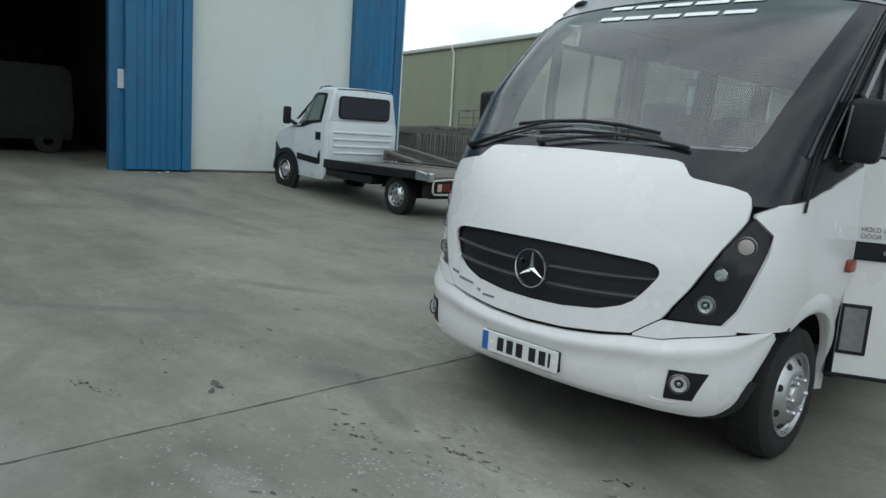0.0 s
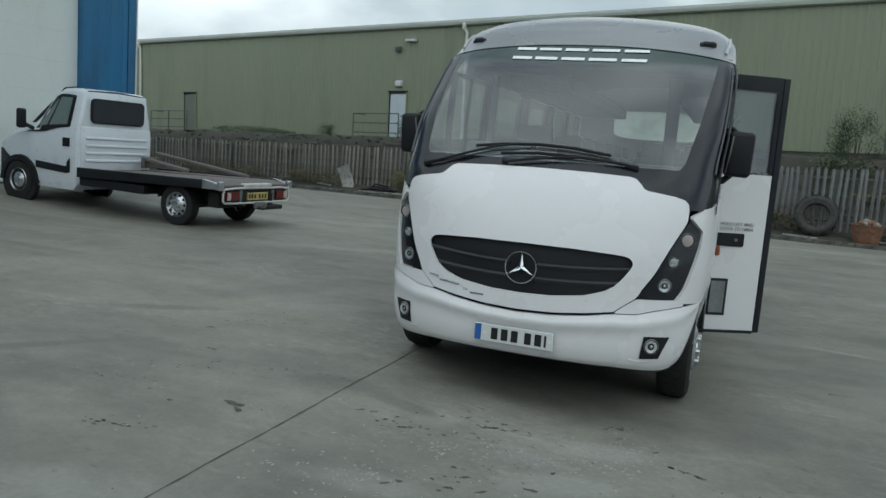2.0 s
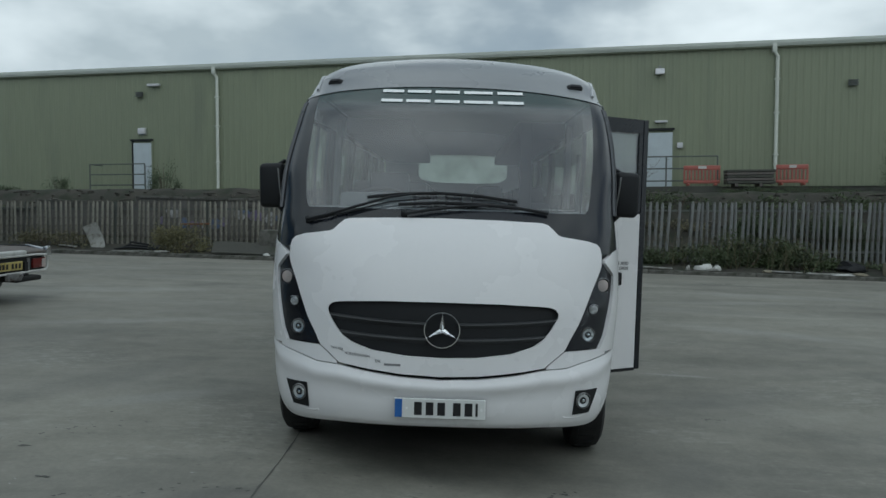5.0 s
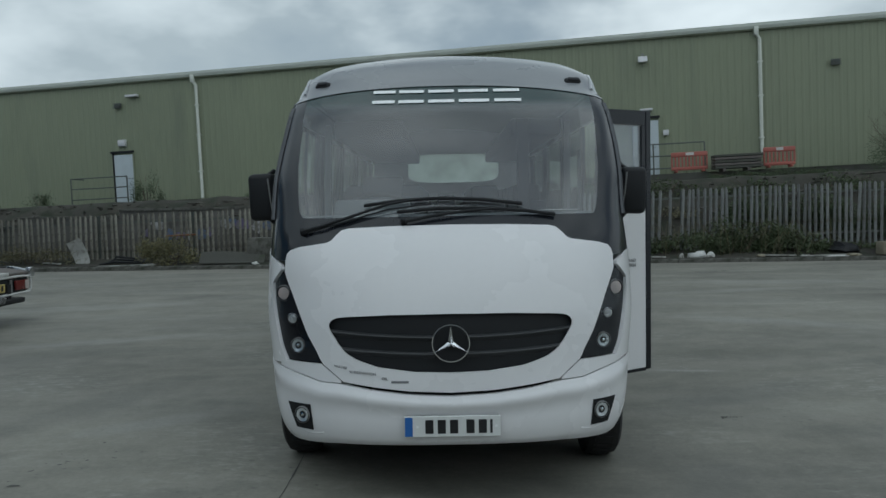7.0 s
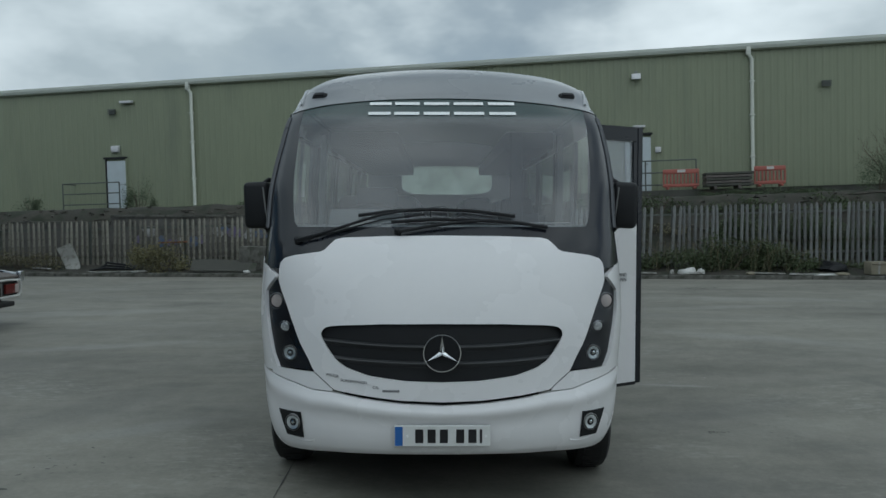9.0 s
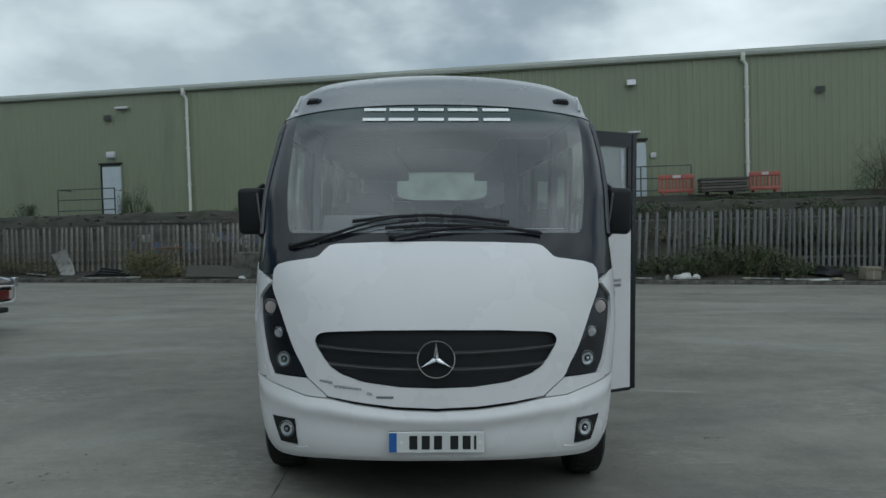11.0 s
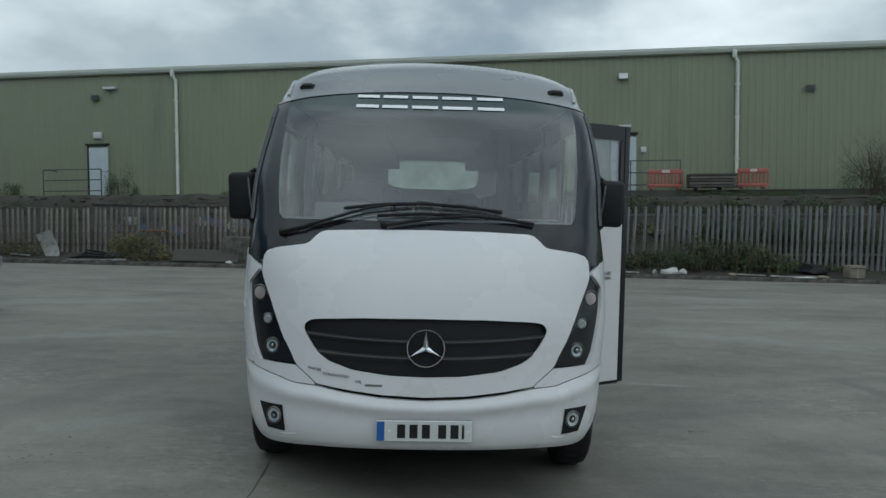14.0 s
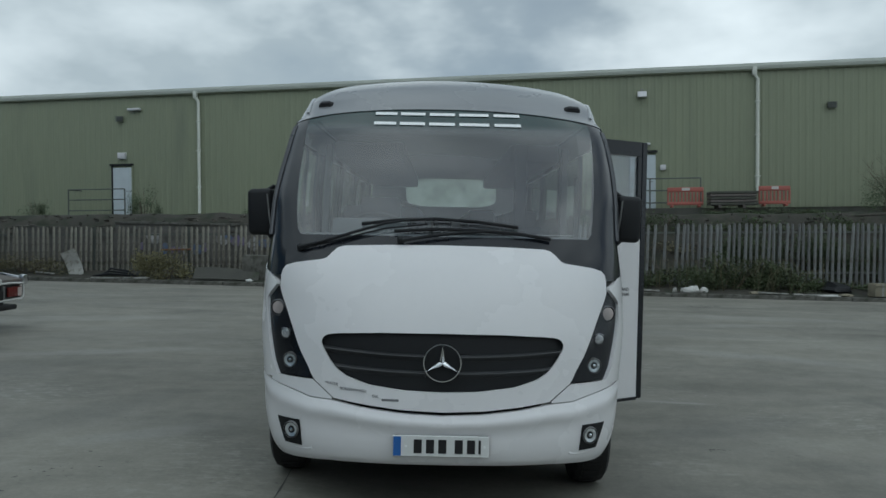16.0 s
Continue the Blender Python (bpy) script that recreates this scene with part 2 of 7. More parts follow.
def concrete_yard():
    m, nt, b = node_mat("yard_concrete")
    big, mid = tex(nt, "noise", 0.14, 5, 0.55), tex(nt, "noise", 0.75, 6, 0.6, (0.6, 1.0, 1))
    grain, streak = tex(nt, "noise", 60, 4), tex(nt, "noise", 0.42, 4, 0.55, (0.70, 1.0, 1))
    speck = tex(nt, "noise", 26, 6, 0.7)
    fine_streak, blotch = tex(nt, "noise", 1.3, 4, 0.6, (0.80, 1.0, 1)), tex(nt, "noise", 4.5, 6, 0.65)
    col = ramp(nt, big.outputs["Fac"], [(0.36, (0.130, 0.127, 0.115)), (0.64, (0.200, 0.194, 0.175))]).outputs["Color"]
    col = mixc(nt, 0.45, col, ramp(nt, mid.outputs["Fac"], [(0.36, (0.088, 0.086, 0.079)), (0.5, (0.165, 0.160, 0.146)), (0.66, (0.240, 0.232, 0.210))]).outputs["Color"])
    col = mixc(nt, 0.42, col, ramp(nt, streak.outputs["Fac"], [(0.40, (0.072, 0.071, 0.065)), (0.51, (0.175, 0.170, 0.154)), (0.62, (0.285, 0.277, 0.252))]).outputs["Color"])
    col = mixc(nt, 0.26, col, ramp(nt, fine_streak.outputs["Fac"], [(0.40, (0.068, 0.067, 0.062)), (0.60, (0.265, 0.257, 0.234))]).outputs["Color"])
    col = mixc(nt, 0.24, col, ramp(nt, blotch.outputs["Fac"], [(0.36, (0.080, 0.079, 0.073)), (0.64, (0.265, 0.258, 0.234))]).outputs["Color"])
    # broad sweeps left by brushing and turning wheels
    sweep = tex(nt, "noise", 1.0, 5, 0.58, (0.22, 1.05, 1))
    sweep.inputs["Distortion"].default_value = 0.8
    turned = next(l.from_node for l in nt.links if l.to_node == sweep)
    turned.inputs["Rotation"].default_value = (0, 0, radians(28))
    col = mixc(nt, 0.30, col, ramp(nt, sweep.outputs["Fac"], [(0.36, (0.080, 0.078, 0.070)), (0.5, (0.170, 0.165, 0.150)), (0.66, (0.275, 0.266, 0.240))]).outputs["Color"])
    # darker drips and oil marks
    oil = tex(nt, "noise", 1.2, 8, 0.66, (0.55, 1.0, 1))
    col = mixc(nt, ramp(nt, oil.outputs["Fac"], [(0.58, (0, 0, 0)), (0.70, (0.55, 0.55, 0.55))]).outputs["Color"], col, (0.088, 0.088, 0.084))
    # pale scuffs and lime, in a few places only
    pale_a, pale_b = tex(nt, "noise", 0.6, 4), tex(nt, "noise", 9, 7, 0.72, (0.8, 2.0, 1))
    pm = mixc(nt, 1.0, ramp(nt, pale_a.outputs["Fac"], [(0.50, (0, 0, 0)), (0.66, (1, 1, 1))]).outputs["Color"], ramp(nt, pale_b.outputs["Fac"], [(0.50, (0, 0, 0)), (0.68, (0.7, 0.7, 0.7))]).outputs["Color"], "MULTIPLY")
    col = mixc(nt, pm, col, (0.33, 0.33, 0.315))
    # single patches: damp streaks, tyre smears, limed and darker areas (middle, half sizes, turn, strength, dark or
    # pale)
    for cx, cy, rx, ry, turn, amount, shade in YARD_PATCHES:
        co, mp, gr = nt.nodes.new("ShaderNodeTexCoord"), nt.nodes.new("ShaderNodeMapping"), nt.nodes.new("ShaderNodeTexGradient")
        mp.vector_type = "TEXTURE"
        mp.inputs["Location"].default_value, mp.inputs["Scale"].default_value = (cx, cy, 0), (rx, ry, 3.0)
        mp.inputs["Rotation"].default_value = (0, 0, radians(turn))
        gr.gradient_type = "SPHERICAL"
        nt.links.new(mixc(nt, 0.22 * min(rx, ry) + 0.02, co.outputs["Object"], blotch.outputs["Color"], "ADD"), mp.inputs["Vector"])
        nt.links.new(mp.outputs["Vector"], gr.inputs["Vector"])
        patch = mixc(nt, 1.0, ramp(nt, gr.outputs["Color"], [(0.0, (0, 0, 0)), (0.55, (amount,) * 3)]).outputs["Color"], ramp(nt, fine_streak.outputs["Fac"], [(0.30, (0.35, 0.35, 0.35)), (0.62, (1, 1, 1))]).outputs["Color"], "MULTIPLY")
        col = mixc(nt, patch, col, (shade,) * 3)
    # pits
    pit_a, pit_b = tex(nt, "noise", 0.8, 4), tex(nt, "noise", 13, 5, 0.6, (0.8, 1.5, 1))
    pt = mixc(nt, 1.0, ramp(nt, pit_a.outputs["Fac"], [(0.48, (0, 0, 0)), (0.60, (1, 1, 1))]).outputs["Color"], ramp(nt, pit_b.outputs["Fac"], [(0.62, (0, 0, 0)), (0.69, (0.8, 0.8, 0.8))]).outputs["Color"], "MULTIPLY")
    col = mixc(nt, pt, col, (0.085, 0.085, 0.08))
    col = mixc(nt, 0.08, col, ramp(nt, grain.outputs["Fac"], [(0.3, (0.10, 0.10, 0.10)), (0.7, (0.28, 0.28, 0.27))]).outputs["Color"])
    col = mixc(nt, 0.08, col, mixc(nt, 1.0, col, ramp(nt, speck.outputs["Fac"], [(0.38, (0.35, 0.35, 0.35)), (0.5, (1, 1, 1)), (0.64, (2.0, 2.0, 2.0))]).outputs["Color"], "MULTIPLY"))
    col = mixc(nt, 1.0, col, (1.10, 1.09, 1.015), "MULTIPLY")
    nt.links.new(col, b.inputs["Base Color"])
    rr = ramp(nt, mid.outputs["Fac"], [(0.3, (0.55,) * 3), (0.7, (0.85,) * 3)])
    nt.links.new(rr.outputs["Color"], b.inputs["Roughness"])
    hgt = mixc(nt, 0.5, grain.outputs["Fac"], pt, "SUBTRACT")
    bp = nt.nodes.new("ShaderNodeBump")
    bp.inputs["Strength"].default_value, bp.inputs["Distance"].default_value = 0.14, 0.008
    nt.links.new(hgt, bp.inputs["Height"])
    nt.links.new(bp.outputs["Normal"], b.inputs["Normal"])
    return m


M_YARD = concrete_yard()
M_MARK = mat("chipped_concrete", (0.080, 0.079, 0.073), 0.95, var=0.3, scale=6, fine=70, bump=0.2)
M_LIME = mat("pale_lime_flecks", (0.34, 0.34, 0.33), 0.95, var=0.2, scale=6, fine=70)
M_JOINT = mat("joint_dirt", (0.092, 0.091, 0.084), 0.95, fine=90)
M_KERB = mat("kerb_concrete", (0.125, 0.122, 0.110), 0.9, var=0.35, scale=2.0, dirt=(0.05, 0.052, 0.04), dirt_at=0.5, bump=0.3)
M_SOIL = mat("weedy_soil", (0.042, 0.039, 0.031), 0.95, var=0.45, scale=0.8, fine=14, bump=0.6, dirt=(0.02, 0.026, 0.014), dirt_at=0.5)
M_WHITE = mat("white_coach_paint", (0.764, 0.757, 0.768), 0.28, var=0.02, scale=1.2, fine=25, bump=0.01, coat=0.25, rvar=0.06)
M_ROOFP = mat("pale_grey_roof_paint", (0.225, 0.235, 0.25), 0.3, var=0.06, scale=1.5, fine=30, bump=0.02, coat=0.5)
M_BEAD = mat("silver_pillar_bead", (0.42, 0.43, 0.45), 0.3, var=0.06, bump=0.0, coat=0.4)
M_PILLAR = mat("charcoal_pillar_trim", (0.012, 0.014, 0.019), 0.2, var=0.15, fine=40, bump=0.006, spec=0.45, rvar=0.06)
M_PILLRIB = mat("pillar_rib_streak", (0.075, 0.080, 0.090), 0.35, var=0.15, fine=40, bump=0.006)
M_PLASTIC = mat("black_plastic", (0.013, 0.014, 0.016), 0.5, var=0.2, fine=120, bump=0.08, spec=0.28)
M_LAMPBASE = mat("dark_lamp_panel", (0.016, 0.017, 0.021), 0.35, var=0.2, fine=60, bump=0.0, spec=0.25)
M_RUBBER = mat("tyre_rubber", (0.013, 0.013, 0.0135), 0.8, var=0.25, scale=8, fine=80, bump=0.2, dirt=(0.03, 0.029, 0.027), dirt_at=0.66)
M_OLDTYRE = mat("dusty_old_rubber", (0.045, 0.044, 0.042), 0.95, var=0.35, scale=6, fine=50, bump=0.3, dirt=(0.085, 0.08, 0.07), dirt_at=0.55)
M_CHROME = mat("chrome", (0.82, 0.83, 0.85), 0.12, 1.0, var=0.04, bump=0.0, rvar=0.05)
M_ALLOY = mat("brushed_alloy", (0.62, 0.63, 0.65), 0.32, 1.0, var=0.08, fine=50, bump=0.05)
M_STEEL = mat("dirty_steel", (0.25, 0.25, 0.25), 0.55, 0.7, var=0.3, bump=0.15, dirt=(0.1, 0.07, 0.05))
M_UNDER = mat("underbody", (0.015, 0.015, 0.015), 0.9, var=0.3)
M_GLASS = glass_mat("windscreen_glass", (0.72, 0.78, 0.80), 1.95, 0.09, 0.15, band=(2.22, 2.33))
M_GLASS_DOOR = glass_mat("door_glass", (0.75, 0.80, 0.82), 1.9, 0.03, 0.36)
M_GLASS_SIDE = glass_mat("side_glass", (0.80, 0.83, 0.82), 1.5)
M_GLASS_TINTED = glass_mat("tinted_saloon_glass", (0.40, 0.43, 0.42), 1.5)
M_MISTED = misted_glass()
M_GLASS_DARK = mat("dark_window", (0.045, 0.049, 0.057), 0.08, var=0.1, bump=0.0, rvar=0.03)
M_STEPGLASS = mat("grey_step_pane", (0.20, 0.21, 0.21), 0.2, var=0.25, scale=6, fine=30, bump=0.0)
M_CABGLASS = mat("cab_side_glass", (0.16, 0.20, 0.185), 0.1, var=0.15, bump=0.0, rvar=0.03)
M_LENS = glass_mat("lamp_lens", (0.92, 0.94, 0.95), 1.5)
M_COVER = glass_mat("clear_lamp_cover", (0.93, 0.94, 0.95), 1.35, 0.03)
M_REFLECT = mat("lamp_reflector", (0.85, 0.86, 0.87), 0.18, 0.6, var=0.15, scale=30, bump=0.0)
M_DULLREFLECT = mat("dull_lamp_reflector", (0.52, 0.53, 0.54), 0.25, 0.4, var=0.15, scale=30, bump=0.0)
M_SLAT = mat("slat_lit_grey", (0.045, 0.047, 0.05), 0.4, var=0.2, fine=60, bump=0.02, spec=0.4)
M_AMBER = mat("amber_lens", (0.26, 0.065, 0.035), 0.25, var=0.1, bump=0.0)
M_PINKLENS = mat("clear_pink_reflector", (0.50, 0.44, 0.42), 0.3, 0.15, var=0.1, bump=0.0)
M_REDLENS = mat("red_lens", (0.13, 0.02, 0.018), 0.25, var=0.15, bump=0.0)
M_PLATE = mat("white_plate", (0.72, 0.73, 0.72), 0.35, var=0.05, dirt=(0.4, 0.4, 0.38), dirt_at=0.7, bump=0.01)
M_PLATEY = mat("yellow_plate", (0.50, 0.41, 0.14), 0.35, var=0.08, dirt=(0.25, 0.2, 0.06), bump=0.01)
M_BLUE = mat("blue_plate_band", (0.03, 0.13, 0.42), 0.4, var=0.1, bump=0.0)
M_INK = mat("black_ink", (0.012, 0.012, 0.014), 0.5, var=0.1, bump=0.0)
M_GREYINK = mat("grey_ink", (0.16, 0.16, 0.17), 0.5, var=0.1, bump=0.0)
M_DECAL = mat("white_vinyl", (0.86, 0.87, 0.87), 0.4, var=0.03, bump=0.0)
M_DASH = mat("grey_dashboard", (0.17, 0.175, 0.18), 0.7, var=0.12, fine=150, bump=0.1)
M_SEAT = mat("dark_seat_cloth", (0.07, 0.075, 0.09), 0.9, var=0.3, fine=200, bump=0.2)
M_CABIN = mat("cabin_trim", (0.20, 0.20, 0.205), 0.75, var=0.15, fine=80, bump=0.05)
M_CLAD = mat("green_cladding", (0.225, 0.249, 0.167), 0.55, var=0.09, scale=0.25, fine=6, bump=0.03, dirt=(0.185, 0.205, 0.143), dirt_at=0.60, stretch=(1.0, 1.0, 0.15))
M_CLADGREY = mat("grey_cladding", (0.20, 0.21, 0.20), 0.6, var=0.1, scale=0.3, fine=8, stretch=(1, 1, 0.2))
M_EAVE = mat("pale_eave_trim", (0.52, 0.55, 0.50), 0.5, var=0.10, scale=0.8, dirt=(0.40, 0.43, 0.38), dirt_at=0.66)
M_STEELDOOR = mat("grey_green_door_paint", (0.135, 0.15, 0.115), 0.5, var=0.12, scale=1.5, dirt=(0.10, 0.11, 0.085), dirt_at=0.6)
M_ROOFW = mat("warehouse_roof_sheet", (0.33, 0.35, 0.34), 0.5, var=0.1, scale=0.4)
M_DOORW = mat("pale_blue_door_paint", (0.50, 0.555, 0.585), 0.45, var=0.08, dirt=(0.34, 0.38, 0.42), dirt_at=0.66)
M_PIPE = mat("cream_downpipe", (0.58, 0.60, 0.54), 0.45, var=0.1, dirt=(0.35, 0.36, 0.3), dirt_at=0.65)
M_PLINTH = mat("dark_plinth", (0.075, 0.075, 0.065), 0.9, var=0.35, scale=0.9, bump=0.3, dirt=(0.04, 0.05, 0.03))
M_RUBBLE = mat("mixed_rubble", (0.085, 0.078, 0.066), 0.95, var=0.6, scale=1.7, fine=20, bump=0.3, dirt=(0.03, 0.03, 0.024), dirt_at=0.5)
M_RETAIN = mat("stained_block_wall", (0.125, 0.120, 0.112), 0.9, var=0.3, scale=0.9, bump=0.3, dirt=(0.07, 0.07, 0.06), dirt_at=0.52)
M_RAIL = mat("galvanised_rail", (0.11, 0.12, 0.11), 0.5, 0.5, var=0.2)
M_PALER = mat("rusting_palisade", (0.27, 0.26, 0.22), 0.7, 0.1, var=0.25, scale=2.0, dirt=(0.10, 0.085, 0.06), dirt_at=0.52, per_object=0.4)
M_PALE = mat("galvanised_palisade", (0.215, 0.222, 0.222), 0.55, 0.15, var=0.2, scale=2.0, dirt=(0.13, 0.10, 0.075), dirt_at=0.56, per_object=0.35)
M_BARRIER = mat("orange_red_plastic", (0.38, 0.115, 0.09), 0.55, var=0.2, dirt=(0.3, 0.15, 0.12))
M_BLUECLAD = mat("blue_cladding", (0.018, 0.130, 0.27), 0.45, var=0.12, scale=0.7, fine=20, bump=0.05, dirt=(0.025, 0.09, 0.19), dirt_at=0.58, stretch=(1, 1, 0.3))
M_SHUTTER = mat("off_white_sectional_door", (0.62, 0.66, 0.64), 0.5, var=0.05, scale=0.5, fine=20, bump=0.03, dirt=(0.58, 0.60, 0.57), dirt_at=0.60, stretch=(1, 1, 0.4))
M_DARKIN = mat("bay_shade_tone", (0.035, 0.035, 0.037), 0.9, var=0.3, scale=0.6)
M_TRUCK = mat("white_truck_paint", (0.66, 0.70, 0.74), 0.35, var=0.05, fine=20, bump=0.01, coat=0.4, dirt=(0.5, 0.52, 0.53), dirt_at=0.66)
M_DECK = mat("worn_deck_plate", (0.14, 0.125, 0.115), 0.75, 0.2, var=0.35, fine=25, bump=0.3, dirt=(0.14, 0.10, 0.07))
M_TIMBER = mat("weathered_timber", (0.13, 0.125, 0.115), 0.85, var=0.3, scale=2, fine=40, bump=0.3, stretch=(0.3, 3, 3))
M_CARD = mat("worn_board", (0.23, 0.21, 0.155), 0.9, var=0.25, dirt=(0.18, 0.15, 0.12))
M_PALEBOARD = mat("pale_weathered_board", (0.30, 0.30, 0.28), 0.9, var=0.25, dirt=(0.16, 0.15, 0.13), dirt_at=0.55)
M_LITTER = mat("white_plastic_litter", (0.55, 0.55, 0.53), 0.6, var=0.2, dirt=(0.3, 0.29, 0.26))
M_RUST = mat("rusty_orange_tub", (0.21, 0.095, 0.05), 0.8, var=0.35, scale=5, fine=40, bump=0.2, dirt=(0.10, 0.07, 0.05), dirt_at=0.5)
M_LEAFDARK = mat("dark_bramble_leaf", (0.068, 0.090, 0.042), 0.7, var=0.5, scale=2.5, fine=18, bump=0.0)
M_LEAFDRY = mat("dry_weed_leaf", (0.125, 0.115, 0.065), 0.8, var=0.45, scale=3, fine=18, bump=0.0)
M_GRASS = mat("yellow_green_grass", (0.175, 0.165, 0.085), 0.8, var=0.4, scale=3, fine=18, bump=0.0)
M_LEAFMID = mat("shrub_leaf", (0.06, 0.085, 0.04), 0.7, var=0.45, scale=2.5, fine=18, bump=0.0)
M_STEM = mat("woody_stem", (0.09, 0.07, 0.05), 0.9, var=0.3)
M_SIGN = mat("faded_sign", (0.60, 0.60, 0.62), 0.5, var=0.08, dirt=(0.42, 0.42, 0.44))
M_GRAF = [mat("spray_paint_" + n, c, 0.8, var=0.3, scale=4, dirt=(0.17, 0.165, 0.155), dirt_at=0.5) for n, c in (("violet", (0.16, 0.13, 0.24)), ("pale", (0.34, 0.34, 0.34)), ("blue", (0.10, 0.14, 0.24)))]

# ---------------------------------------------------------------- building blocks


def thing(name, label, category, m=None, group="", kind=""):
    ob = new(name)
    ob.empty_display_size = 0.2
    if m is not None:
        ob.matrix_basis = m
    return tagged(ob, label, category, group, kind)


def mesh_of(name, bm, material, smooth=True):
    bmesh.ops.recalc_face_normals(bm, faces=bm.faces)
    me = bpy.data.meshes.new(name)
    bm.to_mesh(me)
    bm.free()
    me.materials.append(material)
    if smooth:
        me.shade_smooth()
        me.set_sharp_from_angle(angle=radians(32))
    return me


def part(name, bm, material, parent=None, label="", smooth=True):
    ob = new(name, mesh_of(name, bm, material, smooth))
    if parent is not None:
        ob.parent = parent
    if label:
        ob["label"] = label
    return ob


def solo(name, bm, material, label, category, group="", kind="", m=None, smooth=True):
    ob = part(name, bm, material, None, "", smooth)
    if m is not None:
        ob.matrix_basis = m
    return tagged(ob, label, category, group, kind)


def box(x0, y0, z0, x1, y1, z1, bevel=0.0, seg=2, m=None, bm=None):
    own = bmesh.new()
    bmesh.ops.create_cube(own, size=1.0)
    bmesh.ops.scale(own, vec=(x1 - x0, y1 - y0, z1 - z0), verts=own.verts)
    bmesh.ops.translate(own, vec=((x0 + x1) / 2, (y0 + y1) / 2, (z0 + z1) / 2), verts=own.verts)
    if bevel:
        bmesh.ops.bevel(own, geom=list(own.edges), offset=bevel, segments=seg, affect="EDGES", profile=0.5)
    if m is not None:
        own.transform(m)
    return own if bm is None else merge(bm, own)


def merge(bm, other):
    me = bpy.data.meshes.new("tmp")
    other.to_mesh(me)
    other.free()
    bm.from_mesh(me)
    bpy.data.meshes.remove(me)
    return bm


def tube(points, r, seg=8, bm=None, r1=None, caps=True):
    """A round bar along points; r1: radius at the far end."""
    bm = bmesh.new() if bm is None else bm
    pts = [Vector(p) for p in points]
    rings = []
    for i, p in enumerate(pts):
        d = (pts[min(i + 1, len(pts) - 1)] - pts[max(i - 1, 0)]).normalized()
        a = d.orthogonal().normalized() if not rings else (prev - d * prev.dot(d)).normalized()
        prev = a
        b = d.cross(a)
        rad = r if r1 is None else r + (r1 - r) * i / (len(pts) - 1)
        rings.append([bm.verts.new(p + rad * (math.cos(2 * math.pi * k / seg) * a + math.sin(2 * math.pi * k / seg) * b)) for k in range(seg)])
    for u, v in zip(rings, rings[1:]):
        for k in range(seg):
            bm.faces.new((u[k], u[(k + 1) % seg], v[(k + 1) % seg], v[k]))
    if caps:
        bm.faces.new(rings[0][::-1])
        bm.faces.new(rings[-1])
    return bm


def lathe(profile, seg=32, m=None, bm=None, close=False):
    """Turns (radius, along) round the x axis."""
    own = bmesh.new()
    rings = []
    for r, a in profile:
        rings.append([own.verts.new((a, r * math.cos(2 * math.pi * k / seg), r * math.sin(2 * math.pi * k / seg))) for k in range(seg)])
    pairs = list(zip(rings, rings[1:])) + ([(rings[-1], rings[0])] if close else [])
    for u, v in pairs:
        for k in range(seg):
            own.faces.new((u[k], u[(k + 1) % seg], v[(k + 1) % seg], v[k]))
    if not close:
        if profile[0][0] < 0.04:
            own.faces.new(rings[0][::-1])
        if profile[-1][0] < 0.04:
            own.faces.new(rings[-1])
    if m is not None:
        own.transform(m)
    return own if bm is None else merge(bm, own)


def sheet(grid, back=None, bm=None):
    """A surface through rows of points; back: a vector along which its rim is turned in, for thickness."""
    bm = bmesh.new() if bm is None else bm
    v = [[bm.verts.new(p) for p in row] for row in grid]
    nr, nc = len(v), len(v[0])
    for i in range(nr - 1):
        for j in range(nc - 1):
            bm.faces.new((v[i][j], v[i][j + 1], v[i + 1][j + 1], v[i + 1][j]))
    if back is not None:
        rim = v[0] + [r[-1] for r in v[1:-1]] + v[-1][::-1] + [r[0] for r in v[-2:0:-1]]
        off = [bm.verts.new(p.co + Vector(back)) for p in rim]
        for k in range(len(rim)):
            n = (k + 1) % len(rim)
            bm.faces.new((rim[k], off[k], off[n], rim[n]))
    return bm


def prism(poly, axis, a, b, bevel=0.0, bm=None, m=None):
    """A flat outline (two coordinates) pushed along an axis from a to b."""
    own = bmesh.new()
    def at(p, s):
        return {"x": (s, p[0], p[1]), "y": (p[0], s, p[1]), "z": (p[0], p[1], s)}[axis]
    lo, hi = [own.verts.new(at(p, a)) for p in poly], [own.verts.new(at(p, b)) for p in poly]
    n = len(poly)
    for k in range(n):
        own.faces.new((lo[k], lo[(k + 1) % n], hi[(k + 1) % n], hi[k]))
    own.faces.new(lo[::-1])
    own.faces.new(hi)
    if bevel:
        bmesh.ops.bevel(own, geom=list(own.edges), offset=bevel, segments=2, affect="EDGES", profile=0.5)
    if m is not None:
        own.transform(m)
    return own if bm is None else merge(bm, own)


def lerp_at(table, u):
    """Piecewise straight interpolation in rows of (u, v)."""
    us = [r[0] for r in table]
    return float(np.interp(u, us, [r[1] for r in table]))


def lettering(name, text, size, material, m, parent, label="", depth=0.001, stretch=1.0):
    cu = bpy.data.curves.new(name, "FONT")
    cu.body, cu.size, cu.extrude, cu.align_x, cu.align_y = text, size, depth, "LEFT", "BOTTOM"
    tmp = bpy.data.objects.new("tmp", cu)
    me = bpy.data.meshes.new_from_object(tmp)
    bpy.data.objects.remove(tmp)
    me.transform(m @ Matrix.Diagonal((stretch, 1, 1, 1)))
    me.materials.append(material)
    ob = new(name, me)
    ob.parent = parent
    if label:
        ob["label"] = label
    return ob

# ---------------------------------------------------------------- ground


